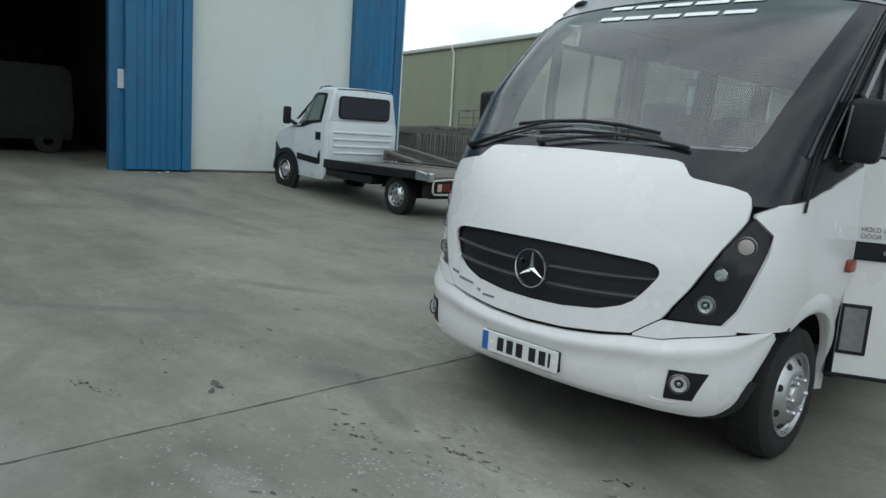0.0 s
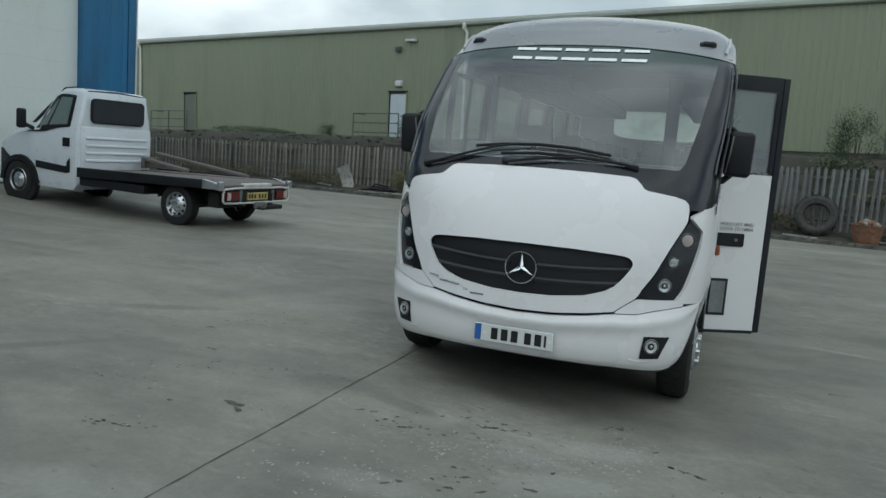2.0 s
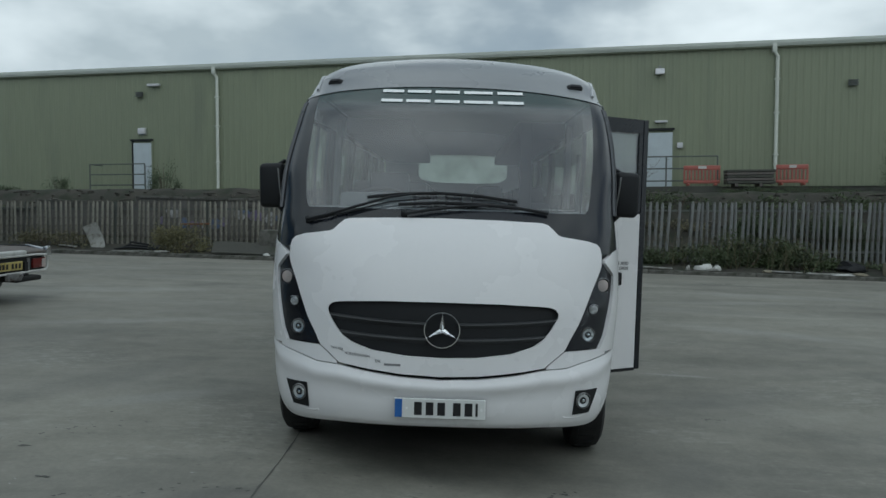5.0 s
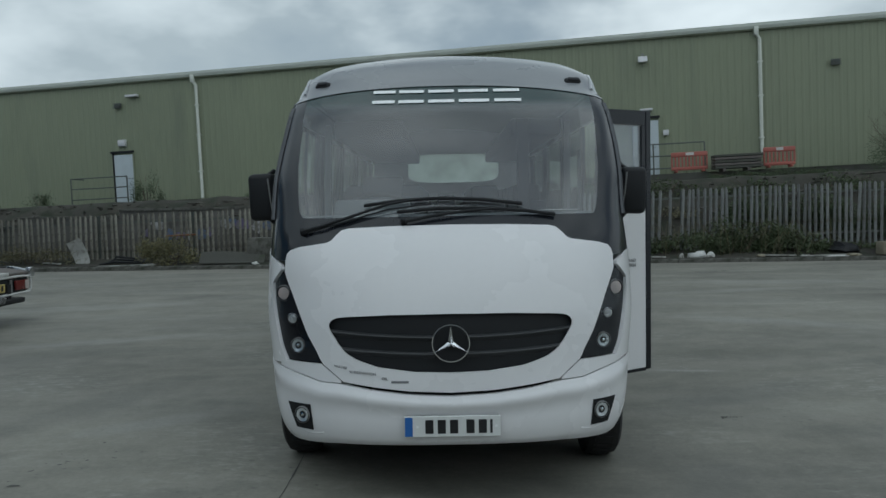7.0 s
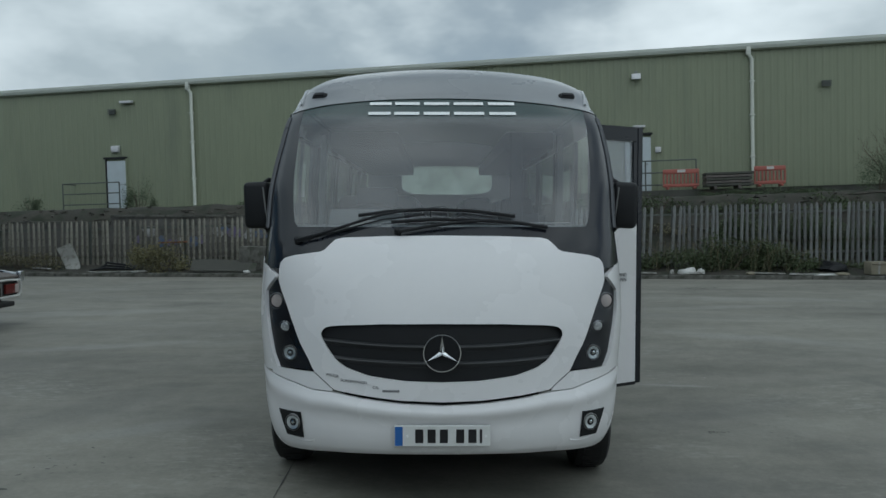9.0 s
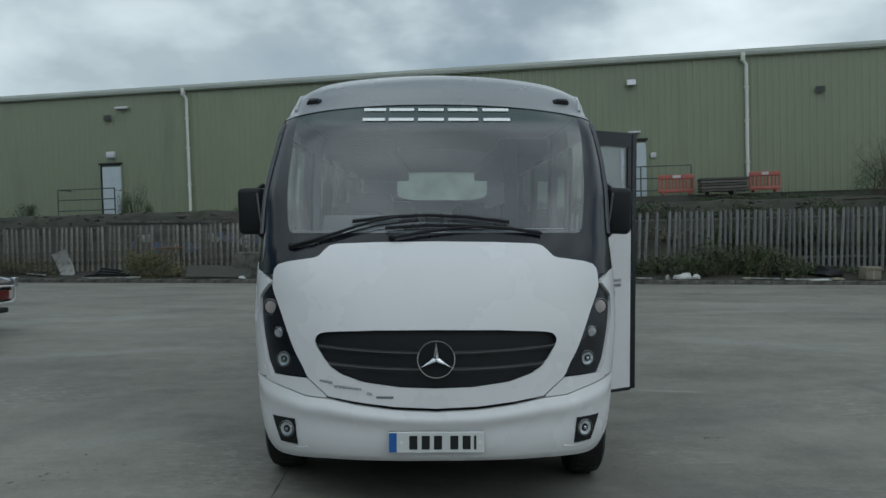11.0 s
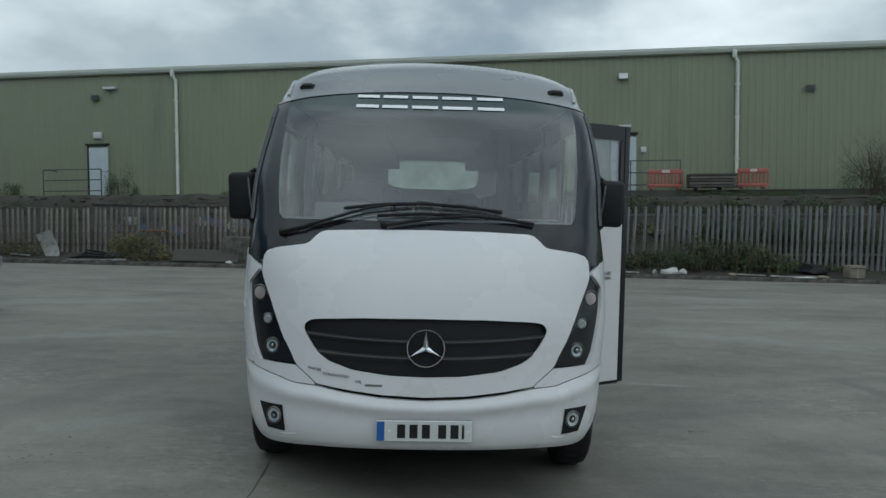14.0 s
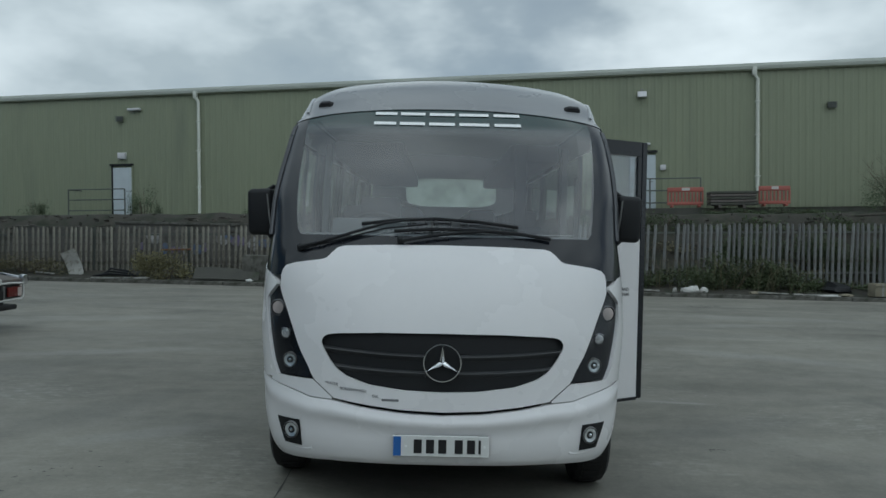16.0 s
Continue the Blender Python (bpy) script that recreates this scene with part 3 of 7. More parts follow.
def kerb_y(x):
    return 15.65 - 0.06 * x


def smooth(a, b, v):
    t = min(1.0, max(0.0, (v - a) / (b - a)))
    return t * t * (3 - 2 * t)


def wall_base(x):
    return min(3.4, max(0.9, 1.84 + 0.0285 * (x + 13.64)))


SHED_O, SHED_D = Vector((-13.0, 4.35, 0)), Vector((0.177, 0.984, 0)).normalized()
SHED_N = Vector((0.984, -0.177, 0)).normalized()      # out of the shed, towards the yard


def rise(x, y):
    """The yard climbs gently to the workshop."""
    d = (Vector((x, y, 0)) - SHED_O).dot(SHED_N)
    return 0.225 * smooth(4.2, -0.5, d)


def height(x, y):
    yk = kerb_y(x)
    z = rise(x, y) * (1 - smooth(yk - 4, yk, y)) - 0.07 * (1 - smooth(0.45, 1.1, math.hypot((x - 1.8) / 3.2, (y - 1.5) / 6.0)))      # slightly dished where the coach stands
    if y > yk + 0.05:
        z += 0.10 * smooth(yk + 0.05, yk + 0.12, y)
        z += 0.22 * smooth(yk + 0.2, yk + 1.6, y) + 0.05 * noise.noise(Vector((x * 1.3, y * 1.3, 0)))
        z += (wall_base(x) - 0.36) * smooth(yk + 1.7, yk + 4.2, y)
        z += 0.10 * smooth(yk + 1.9, yk + 2.6, y) * (1 - smooth(yk + 7, yk + 9, y)) * (noise.noise(Vector((x * 0.8, y * 1.1, 4))) - 1.3 * smooth(0, 4, x))
        far = smooth(40, 70, y)
        z = z * (1 - far) + 1.0 * far
    return z


def ground_axis(fine_lo, fine_hi, step, far, extra=()):
    v = list(np.arange(fine_lo, fine_hi + 1e-6, step))
    s, p = step, fine_hi
    while p < far:
        s *= 1.5
        p += s
        v.append(p)
    s, p = step, fine_lo
    while p > -far:
        s *= 1.5
        p -= s
        v.append(p)
    return sorted(set(round(float(q), 4) for q in [*v, *extra]))


gx = ground_axis(-20, 18, 0.25, 1500)
# rows by distance from the kerb line, so that the step follows it
gv = ground_axis(-22, 10, 0.25, 1500, extra=(0.06, 0.12, 0.3, 0.75, 1.25, 1.75))
grid = []
for v in gv:
    row = []
    for x in gx:
        k = 15.65 - 0.06 * max(-40, min(40, x))
        row.append((x, k + v, height(x, k + v) if abs(x) < 60 and v < 60 else (1.0 if v > 0 else 0.0)))
    grid.append(row)
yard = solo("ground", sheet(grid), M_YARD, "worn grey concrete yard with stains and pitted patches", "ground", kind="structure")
yard.data.materials.append(M_SOIL)
for p in yard.data.polygons:
    if p.center.y > kerb_y(max(-40, min(40, p.center.x))) + 0.08:
        p.material_index = 1

# expansion joint in the concrete: a narrow sunken-looking seam of dirt with broken edges
rng = random.Random(5)
seam = []
y = -9.0
while y < 15.4:
    w = 0.0015 + 0.006 * rng.random() ** 1.5
    c = -0.985 + 0.012 * noise.noise(Vector((0, y * 1.3, 3))) + 0.006 * noise.noise(Vector((0, y * 7.0, 9))) + 0.004 * (y + 1)
    zj = height(c, y)
    seam.append([(c - w, y, zj + 0.0032), (c, y, zj + 0.0018), (c + w, y, zj + 0.0032)])
    y += 0.07
solo("joint", sheet(seam), M_JOINT, "dark dirt-filled expansion joint in the concrete", "joint", kind="structure")

# unseen plain face added on the open side, cutting light on the coach front
solo("wall_south", box(-45, -21.3, -0.3, 45, -21.0, 7.2), M_CLADGREY, "unseen plain grey wall added to dim light on the coach front", "wall", kind="structure", smooth=False)

# kerb of separate stones
kerb = thing("kerb", "low weathered concrete kerb at the yard's edge", "kerb", kind="structure")
kerb_me = mesh_of("kerb_stone", box(0, 0, -0.15, 0.905, 0.13, 0.10, 0.012, 1), M_KERB)
for i in range(58):
    x = -26 + 0.915 * i
    ob = new("kerb_stone", kerb_me)
    ob.parent = kerb
    ob.matrix_basis = pose(x, kerb_y(x) - 0.02, 0.004 * rng.uniform(-1, 1), 0, 0, -3.43 + rng.uniform(-0.4, 0.4))

# ---------------------------------------------------------------- warehouse
# Local frame: x along the front, y into the building, z up from the foot of the cladding.
WH = Matrix.Translation((-13.64, 27.49, 1.98)) @ pose(0, 0, 0, 0, 0, math.degrees(math.atan2(-0.17702, 0.98421))) @ pose(0, 0, 0, 0, -1.6, 0)
warehouse = thing("warehouse", "long low warehouse clad in sage-green ribbed sheet", "warehouse", WH)
WX0, WX1, WTOP, WDEEP = -46.0, 52.0, 5.19, 30.0


def ribbed(x0, x1, z0, z1, y0, pitch=0.25, depth=0.014, flip=1):
    pts, x = [], x0
    while x < x1:
        pts += [(x, y0), (x + pitch * 0.55, y0), (x + pitch * 0.65, y0 - flip * depth), (x + pitch * 0.9, y0 - flip * depth)]
        x += pitch
    pts.append((x1, y0))
    return sheet([[(px, py, z0) for px, py in pts], [(px, py, z1) for px, py in pts]], back=(0, flip * 0.05, 0))


part("wall", ribbed(WX0, WX1, 0.0, WTOP - 0.22, 0.0), M_CLAD, warehouse, smooth=False)
part("plinth", box(WX0, 0.03, -1.4, WX1, 0.3, 0.0), M_PLINTH, warehouse, "dark stained concrete plinth", smooth=False)
part("end_wall", box(WX0, 0.1, -1.2, WX0 + 0.2, WDEEP, WTOP - 0.2), M_CLAD, warehouse, smooth=False)
part("end_wall", box(WX1 - 0.2, 0.1, -1.2, WX1, WDEEP, WTOP - 0.2), M_CLAD, warehouse, smooth=False)
part("rear_wall", box(WX0 + 0.2, WDEEP - 0.2, -1.2, WX1 - 0.2, WDEEP, WTOP - 0.2), M_CLAD, warehouse, smooth=False)
part("gutter", prism([(-0.16, WTOP - 0.20), (0.05, WTOP - 0.20), (0.05, WTOP), (-0.20, WTOP), (-0.20, WTOP - 0.10)], "x", WX0 - 0.1, WX1 + 0.1), M_EAVE, warehouse, "pale grey-green eaves gutter", smooth=False)
part("soffit", box(WX0, -0.12, WTOP - 0.245, WX1, -0.03, WTOP - 0.205), M_CLAD, warehouse, smooth=False)
part("roof", prism([(0.05, WTOP - 0.02), (WDEEP / 2, WTOP + 1.3), (WDEEP, WTOP - 0.02), (WDEEP, WTOP - 0.2), (WDEEP / 2, WTOP + 1.1), (0.05, WTOP - 0.2)], "x", WX0 - 0.1, WX1 + 0.1), M_ROOFW, warehouse, smooth=False)


def downpipe(x, foot):
    p = part("downpipe", tube([(x - 0.12, -0.12, WTOP - 0.2), (x - 0.12, -0.12, WTOP - 0.38), (x, -0.10, WTOP - 0.55), (x, -0.10, foot + 0.2), (x + 0.02, -0.16, foot)], 0.065, 10), M_PIPE, warehouse, "cream plastic downpipe")
    part("hopper", box(x - 0.20, -0.2, WTOP - 0.42, x - 0.04, -0.05, WTOP - 0.12, 0.015), M_PIPE, p)
    for z in (1.1, 2.6, 3.8):
        part("bracket", box(x - 0.09, -0.17, z, x + 0.09, -0.03, z + 0.05, 0.008, 1), M_PIPE, p)


for px, foot in ((-18.2, -0.05), (3.72, 0.02), (25.5, 0.55)):
    downpipe(px, foot)


def fire_door(x, w, blue, lamp):
    """A steel escape door with its frame, bars of a handle and the lamp above."""
    d = part("door", box(x, -0.075, 0.0, x + w, -0.035, 2.0, 0.006, 1), M_DOORW if blue else M_STEELDOOR, warehouse, "pale blue painted steel escape door" if blue else "grey-green painted steel door")
    part("door_frame", box(x - 0.07, -0.085, 0.0, x - 0.003, -0.02, 2.08), M_PLASTIC, d, smooth=False)
    part("door_frame", box(x + w + 0.003, -0.085, 0.0, x + w + 0.06, -0.02, 2.08), M_CLAD, d, smooth=False)
    part("door_head", box(x - 0.13, -0.12, 2.083, x + w + 0.06, -0.02, 2.16), M_PLASTIC, d, smooth=False)
    part("handle", tube([(x + w - 0.12, -0.08, 1.0), (x + w - 0.12, -0.13, 1.0), (x + w - 0.25, -0.13, 1.0)], 0.012, 6), M_STEEL, d)
    if lamp:
        l = part("lamp", box(x + w * 0.5 - 0.17, -0.16, 2.36, x + w * 0.5 + 0.17, -0.03, 2.62, 0.03), M_SIGN, warehouse, "boxy pale bulkhead lamp")
        part("lamp_base", box(x + w * 0.5 - 0.19, -0.05, 2.34, x + w * 0.5 + 0.19, -0.032, 2.64), M_EAVE, l)


fire_door(-0.22, 0.86, True, True)
fire_door(21.02, 0.92, True, False)
fire_door(-14.35, 0.82, False, False)
part("door_lamp", box(21.3, -0.16, 2.36, 21.75, -0.03, 2.44, 0.02), M_SIGN, warehouse, "slim pale lamp over the door")


def floodlight(x, z):
    f = part("floodlight", prism([(-0.30, z - 0.02), (-0.05, z - 0.02), (-0.05, z + 0.2), (-0.16, z + 0.2)], "x", x - 0.16, x + 0.16, 0.01), M_SIGN, warehouse, "pale wedge-shaped wall floodlight")
    part("bracket", box(x - 0.04, -0.1, z + 0.2, x + 0.04, -0.03, z + 0.3), M_STEEL, f)


floodlight(21.45, 4.14)
for vx, vz in ((0.13, 4.05), (28.0, 3.62)):
    v = part("vent", box(vx - 0.15, -0.12, vz - 0.11, vx + 0.15, -0.03, vz + 0.11, 0.03), M_RAIL, warehouse, "small dark wall vent")
    for i in range(4):
        part("louvre", box(vx - 0.17, -0.165, vz - 0.11 + 0.06 * i, vx + 0.17, -0.142, vz - 0.085 + 0.06 * i), M_RAIL, v, smooth=False)
part("bulkhead_lamp", box(0.55, -0.22, 4.36, 1.1, -0.03, 4.46, 0.02), M_SIGN, warehouse, "slim pale strip lamp")
part("alarm_box", box(22.1, -0.12, 1.42, 22.3, -0.03, 1.62, 0.02), M_SIGN, warehouse)


def handrail(x0, x1, z0, loc_y=-0.9):
    h = thing("handrail", "galvanised tubular handrail on a landing", "handrail", WH @ Matrix.Translation((0, 0, z0)), "landing rails")
    n = max(2, int((x1 - x0) / 1.3) + 1)
    for i in range(n):
        x = x0 + (x1 - x0) * i / (n - 1)
        part("post", tube([(x, loc_y, -0.35), (x, loc_y, 1.05)], 0.028, 7), M_RAIL, h)
    for z in (1.05, 0.62, 0.18):
        part("rail", tube([(x0, loc_y, z), (x1, loc_y, z)], 0.025, 7), M_RAIL, h)
    part("rail", tube([(x0, loc_y, 1.05), (x0, -0.06, 1.05)], 0.025, 7), M_RAIL, h)
    part("landing", box(x0 - 0.05, loc_y - 0.08, -0.45, x1 + 0.1, -0.02, -0.02), M_PLINTH, h, "concrete landing slab", smooth=False)


handrail(-1.72, 0.85, 0.0)
handrail(19.9, 23.4, 0.0)
handrail(-16.2, -13.2, 0.0)


def road_barrier(x, w, z):
    """A moulded plastic pedestrian barrier, seen end to end."""
    b = thing("road_barrier", "faded orange-red plastic pedestrian barrier", "barrier", WH @ Matrix.Translation((x, -0.9, z)), "plastic barriers")
    part("top_bar", box(0, -0.04, 0.55, w, 0.04, 0.72, 0.03), M_BARRIER, b)
    part("bottom_bar", box(0, -0.04, 0.08, w, 0.04, 0.2, 0.03), M_BARRIER, b)
    n = int(w / 0.12)
    for i in range(n + 1):
        px = (w - 0.06) * i / n
        part("bar", box(px, -0.03, 0.2, px + 0.06, 0.03, 0.55, 0.01, 1), M_BARRIER, b)
    for px in (0.12, w - 0.2):
        part("foot", box(px, -0.22, 0.0, px + 0.08, 0.22, 0.08, 0.02), M_BARRIER, b)
    part("reflector", box(w * 0.4, -0.05, 0.6, w * 0.62, -0.042, 0.7), M_LITTER, b, "pale reflective patch", smooth=False)


road_barrier(22.25, 1.25, 0.0)
road_barrier(25.35, 1.05, 0.0)
# stack of dark boards between the barriers
stack = thing("board_stack", "stack of dark weathered boards behind the fence", "timber stack", WH @ Matrix.Translation((23.6, -1.0, 0.0)))
for i in range(5):
    part("board", box(0.05 * rng.random(), -0.5, 0.05 + 0.10 * i, 1.55 + 0.1 * rng.random(), 0.3, 0.13 + 0.10 * i, 0.01, 1), M_DECK if i % 2 else M_PLINTH, stack)
for i in range(2):
    part("bearer", box(0.3 + 0.8 * i, -0.5, -0.05, 0.4 + 0.8 * i, 0.3, 0.05), M_DECK, stack)

# ---------------------------------------------------------------- retaining wall and palisade fence
retain = thing("retaining_wall", "stained block retaining wall with faded spray paint", "wall", kind="structure")
for i, (x0, x1, zt) in enumerate(((-30, -13, 1.15), (-13, -9.8, 1.42), (-9.8, -3.6, 1.62), (-3.6, 3.2, 1.66))):
    ya, yb = kerb_y(x0) + 2.1, kerb_y(x1) + 2.1
    part("wall_face", prism([(x0, ya), (x1, yb), (x1, yb + 0.22), (x0, ya + 0.22)], "z", -0.2, zt), M_RETAIN, retain, smooth=False)
    part("coping", prism([(x0, ya - 0.05), (x1 - 0.02, yb - 0.05), (x1 - 0.02, yb + 0.3), (x0, ya + 0.3)], "z", zt + 0.003, zt + 0.07), M_KERB, retain, smooth=False)
for i in range(15):
    x = -8.9 + 0.33 * i + rng.uniform(-0.1, 0.1)
    z, w, h = rng.uniform(0.85, 1.4), rng.uniform(0.12, 0.35), rng.uniform(0.1, 0.28)
    yy = kerb_y(x) + 2.1 - 0.012
    pts = []
    for k in range(10):
        a = 2 * math.pi * k / 10
        rr = rng.uniform(0.6, 1.0)
        pts.append((x + w * rr * math.cos(a) / 1.2, z + h * rr * math.sin(a)))
    part("paint_mark", prism(pts, "y", yy - 0.022, yy + 0.0), M_GRAF[i % 3], retain, "smear of faded spray paint", smooth=False)

fence = thing("palisade_fence", "weathered galvanised steel palisade fence", "fence")


def fence_y(x):
    return kerb_y(x) + 1.15


def fence_top(x):
    return 1.763 + 0.0247 * x


pale_bm = bmesh.new()
prof = [(-0.041, 0.018), (-0.029, 0.004), (-0.012, -0.014), (0.012, -0.014), (0.029, 0.004), (0.041, 0.018)]
rows = [[(px, py, 0.0) for px, py in prof], [(px, py, 1.72) for px, py in prof], [(px * 0.55, py, 1.80) for px, py in prof]]
sheet(rows, back=(0, 0.004, 0), bm=pale_bm)
pale_me = mesh_of("pale", pale_bm, M_PALE, smooth=False)
pale_old = pale_me.copy()
pale_old.materials[0] = M_PALER
FX0, FX1, PITCH = -21.0, 17.5, 0.156
i = 0
while FX0 + PITCH * i < FX1:
    x = FX0 + PITCH * i
    i += 1
    if rng.random() < 0.02:
        continue
    ob = new("pale", pale_old if x < 1.5 + rng.uniform(-1, 1) else pale_me)
    ob.parent = fence
    ob.matrix_basis = pose(x, fence_y(x) - 0.035, fence_top(x) - 1.80 + rng.uniform(-0.02, 0.02), rng.uniform(-1, 1), rng.gauss(0, 0.9), -3.4 + rng.uniform(-6, 6))
for k in range(14):
    x0, x1 = FX0 + 2.75 * k, FX0 + 2.75 * (k + 1)
    part("post", box(-0.05, -0.03, -0.3, 0.05, 0.03, 1.72, m=pose(x0, fence_y(x0) + 0.06, fence_top(x0) - 1.75, 0, 0, -3.4)), M_RAIL, fence, "steel fence post", smooth=False)
    for drop in (0.24, 1.35):
        part("rail", prism([(-0.005, -0.025), (0.035, -0.025), (0.035, -0.018), (0.002, -0.018), (0.002, 0.025), (-0.005, 0.025)], "x", 0, 2.74, m=Matrix.Translation((x0, fence_y(x0), fence_top(x0) - drop)) @ pose(0, 0, 0, 0, -math.degrees(0.0247), -3.43)), M_RAIL, fence, "steel angle rail", smooth=False)

# ---------------------------------------------------------------- workshop (blue shed)
# Local frame: x along its front towards the warehouse, y into the building, z up from its threshold.
SH = Matrix(((SHED_D.x, -SHED_N.x, 0, SHED_O.x), (SHED_D.y, -SHED_N.y, 0, SHED_O.y), (0, 0, 1, 0.20), (0, 0, 0, 1)))
shed = thing("workshop_shed", "blue-clad workshop with white sectional door and open dark bay", "workshop", SH)
HT = 7.0


def ribs(x0, x1, y0, z0, z1, steps):
    """Deep trapezoid ribs between x0 and x1."""
    pts, w = [], (x1 - x0) / steps
    for k in range(steps):
        x = x0 + w * k
        pts += [(x, y0), (x + w * 0.45, y0), (x + w * 0.55, y0 - 0.035), (x + w * 0.9, y0 - 0.035)]
    pts.append((x1, y0))
    return sheet([[(a, b, z0) for a, b in pts], [(a, b, z1) for a, b in pts]], back=(0, 0.05, 0))


part("pilaster_cladding", ribs(-1.12, -0.22, -0.16, 0.06, HT, 3), M_BLUECLAD, shed, smooth=False)
part("corner_flashing", box(-1.34, -0.19, 0.05, -1.125, 0.28, HT, 0.01, 1), M_BLUECLAD, shed)
part("corner_flashing", box(-0.215, -0.19, 0.05, -0.02, 0.28, HT, 0.01, 1), M_BLUECLAD, shed)
part("footing", box(-1.34, -0.10, -0.4, -0.02, 0.28, 0.04), M_PLINTH, shed, smooth=False)
part("pilaster_cladding", ribs(3.98, 4.86, -0.16, 0.06, HT, 3), M_BLUECLAD, shed, smooth=False)
part("corner_flashing", box(3.77, -0.19, 0.05, 3.975, 0.28, HT, 0.01, 1), M_BLUECLAD, shed)
part("corner_flashing", box(4.865, -0.19, 0.05, 5.06, 0.28, HT, 0.01, 1), M_BLUECLAD, shed)
part("corner_trim", box(5.063, -0.2, 0.05, 5.09, 0.02, HT), M_SHUTTER, shed, "pale corner strip", smooth=False)
part("footing", box(3.77, -0.10, -0.4, 5.06, 0.28, 0.04), M_PLINTH, shed, smooth=False)
part("header", box(-8.4, 0.0, 5.2, 3.76, 0.28, HT), M_BLUECLAD, shed, smooth=False)
part("side_wall", box(4.85, 0.285, -0.4, 5.05, 19.8, HT), M_BLUECLAD, shed, smooth=False)
# inside walls and floor near black, the bay's shade put into the colour
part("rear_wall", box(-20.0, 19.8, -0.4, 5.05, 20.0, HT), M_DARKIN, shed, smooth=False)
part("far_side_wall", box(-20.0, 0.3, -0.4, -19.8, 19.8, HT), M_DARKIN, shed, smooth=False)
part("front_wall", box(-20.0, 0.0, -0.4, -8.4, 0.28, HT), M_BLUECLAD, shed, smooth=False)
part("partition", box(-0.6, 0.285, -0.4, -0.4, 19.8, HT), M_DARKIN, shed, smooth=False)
part("roof", prism([(-20.2, HT + 0.003), (5.25, HT + 0.003), (5.25, HT + 0.15), (-7.5, HT + 1.3), (-20.2, HT + 0.15)], "y", -0.3, 20.2), M_ROOFW, shed, smooth=False)
part("bay_floor", box(-19.8, 0.3, -0.4, 4.85, 19.8, -0.005), M_DARKIN, shed, "bay floor, coloured dark for the unlit bay", smooth=False)
sdoor = part("sectional_door", box(0.0, 0.05, 0.07, 3.76, 0.10, 5.2), M_SHUTTER, shed, "off-white sectional door, closed", smooth=False)
for k in range(8):
    z0 = 0.07 + 0.64 * k
    part("door_panel", box(0.003, 0.02, z0 + 0.0005, 3.757, 0.05, min(5.19, z0 + 0.6395), 0.0012, 1), M_SHUTTER, sdoor)
part("bottom_seal", box(0.0, 0.015, 0.0, 3.76, 0.1, 0.066), M_KERB, sdoor, smooth=False)
part("notice", box(-1.46, -0.03, 1.68, -1.345, -0.015, 2.06), M_SIGN, shed, "small faded white notice", smooth=False)
part("bay_jamb", box(-1.62, 0.0, -0.3, -1.345, 0.28, 5.2), M_BLUECLAD, shed, smooth=False)
# rubble at the foot of the pilaster
rub = thing("rubble", "broken brick and mortar crumbs on the threshold", "rubble", SH @ Matrix.Translation((-0.7, -0.25, 0.0)))
for k in range(14):
    s = rng.uniform(0.02, 0.06)
    part("crumb", box(-s, -s * 0.7, 0, s, s * 0.7, s * 0.7, s * 0.2, 1, m=pose(rng.uniform(-0.4, 0.4), rng.uniform(-0.1, 0.1), -0.01, 0, 0, rng.uniform(0, 180))), M_TIMBER if k % 3 else M_LITTER, rub)
# van parked in the bay, coloured near black to stand for the dimness there
van = thing("parked_van", "panel van in the unlit bay, its dimness put into a dark colour", "van", SH @ Matrix.Translation((-3.2, 5.6, 0.0)))
part("body", prism([(-2.3, 0.35), (1.55, 0.35), (1.6, 0.9), (1.55, 2.05), (1.35, 2.2), (-0.9, 2.22), (-1.35, 1.5), (-2.2, 1.25), (-2.35, 0.8)], "y", -0.9, 0.9, 0.05), M_RUBBER, van)
part("side_window", prism([(-1.25, 1.45), (-0.85, 2.05), (-0.3, 2.05), (-0.3, 1.45)], "y", -0.915, -0.9), M_GLASS_DARK, van)
for wx in (-1.5, 1.0):
    part("wheel", lathe([(0.12, -0.1), (0.30, -0.11), (0.33, -0.08), (0.33, 0.08), (0.30, 0.11), (0.12, 0.1)], 20, m=pose(wx, -0.84, 0.33, 0, 0, 90)), M_RUBBER, van)

# ---------------------------------------------------------------- coach
# Stations of the nose: height, front at the middle, half width, depth of the rounded corner, squareness.
NOSE = np.array([
    (0.24, 0.060, 1.035, 0.66, 2.7), (0.32, 0.012, 1.058, 0.67, 2.7), (0.44, -0.002, 1.078, 0.68, 2.7), (0.58, 0.002, 1.095, 0.70, 2.65),
    (0.70, 0.020, 1.112, 0.73, 2.55), (0.85, 0.035, 1.135, 0.75, 2.5), (1.00, 0.060, 1.15, 0.75, 2.5), (1.13, 0.100, 1.15, 0.75, 2.55),
    (1.25, 0.150, 1.145, 0.72, 2.7), (1.39, 0.235, 1.14, 0.68, 2.9), (1.48, 0.310, 1.135, 0.64, 3.0), (1.60, 0.420, 1.135, 0.58, 3.1),
    (1.80, 0.590, 1.152, 0.52, 3.3), (2.00, 0.780, 1.156, 0.47, 3.4), (2.20, 1.000, 1.152, 0.42, 3.5), (2.32, 1.155, 1.143, 0.39, 3.6),
    (2.45, 1.345, 1.115, 0.37, 3.6), (2.56, 1.520, 1.070, 0.36, 3.6)])


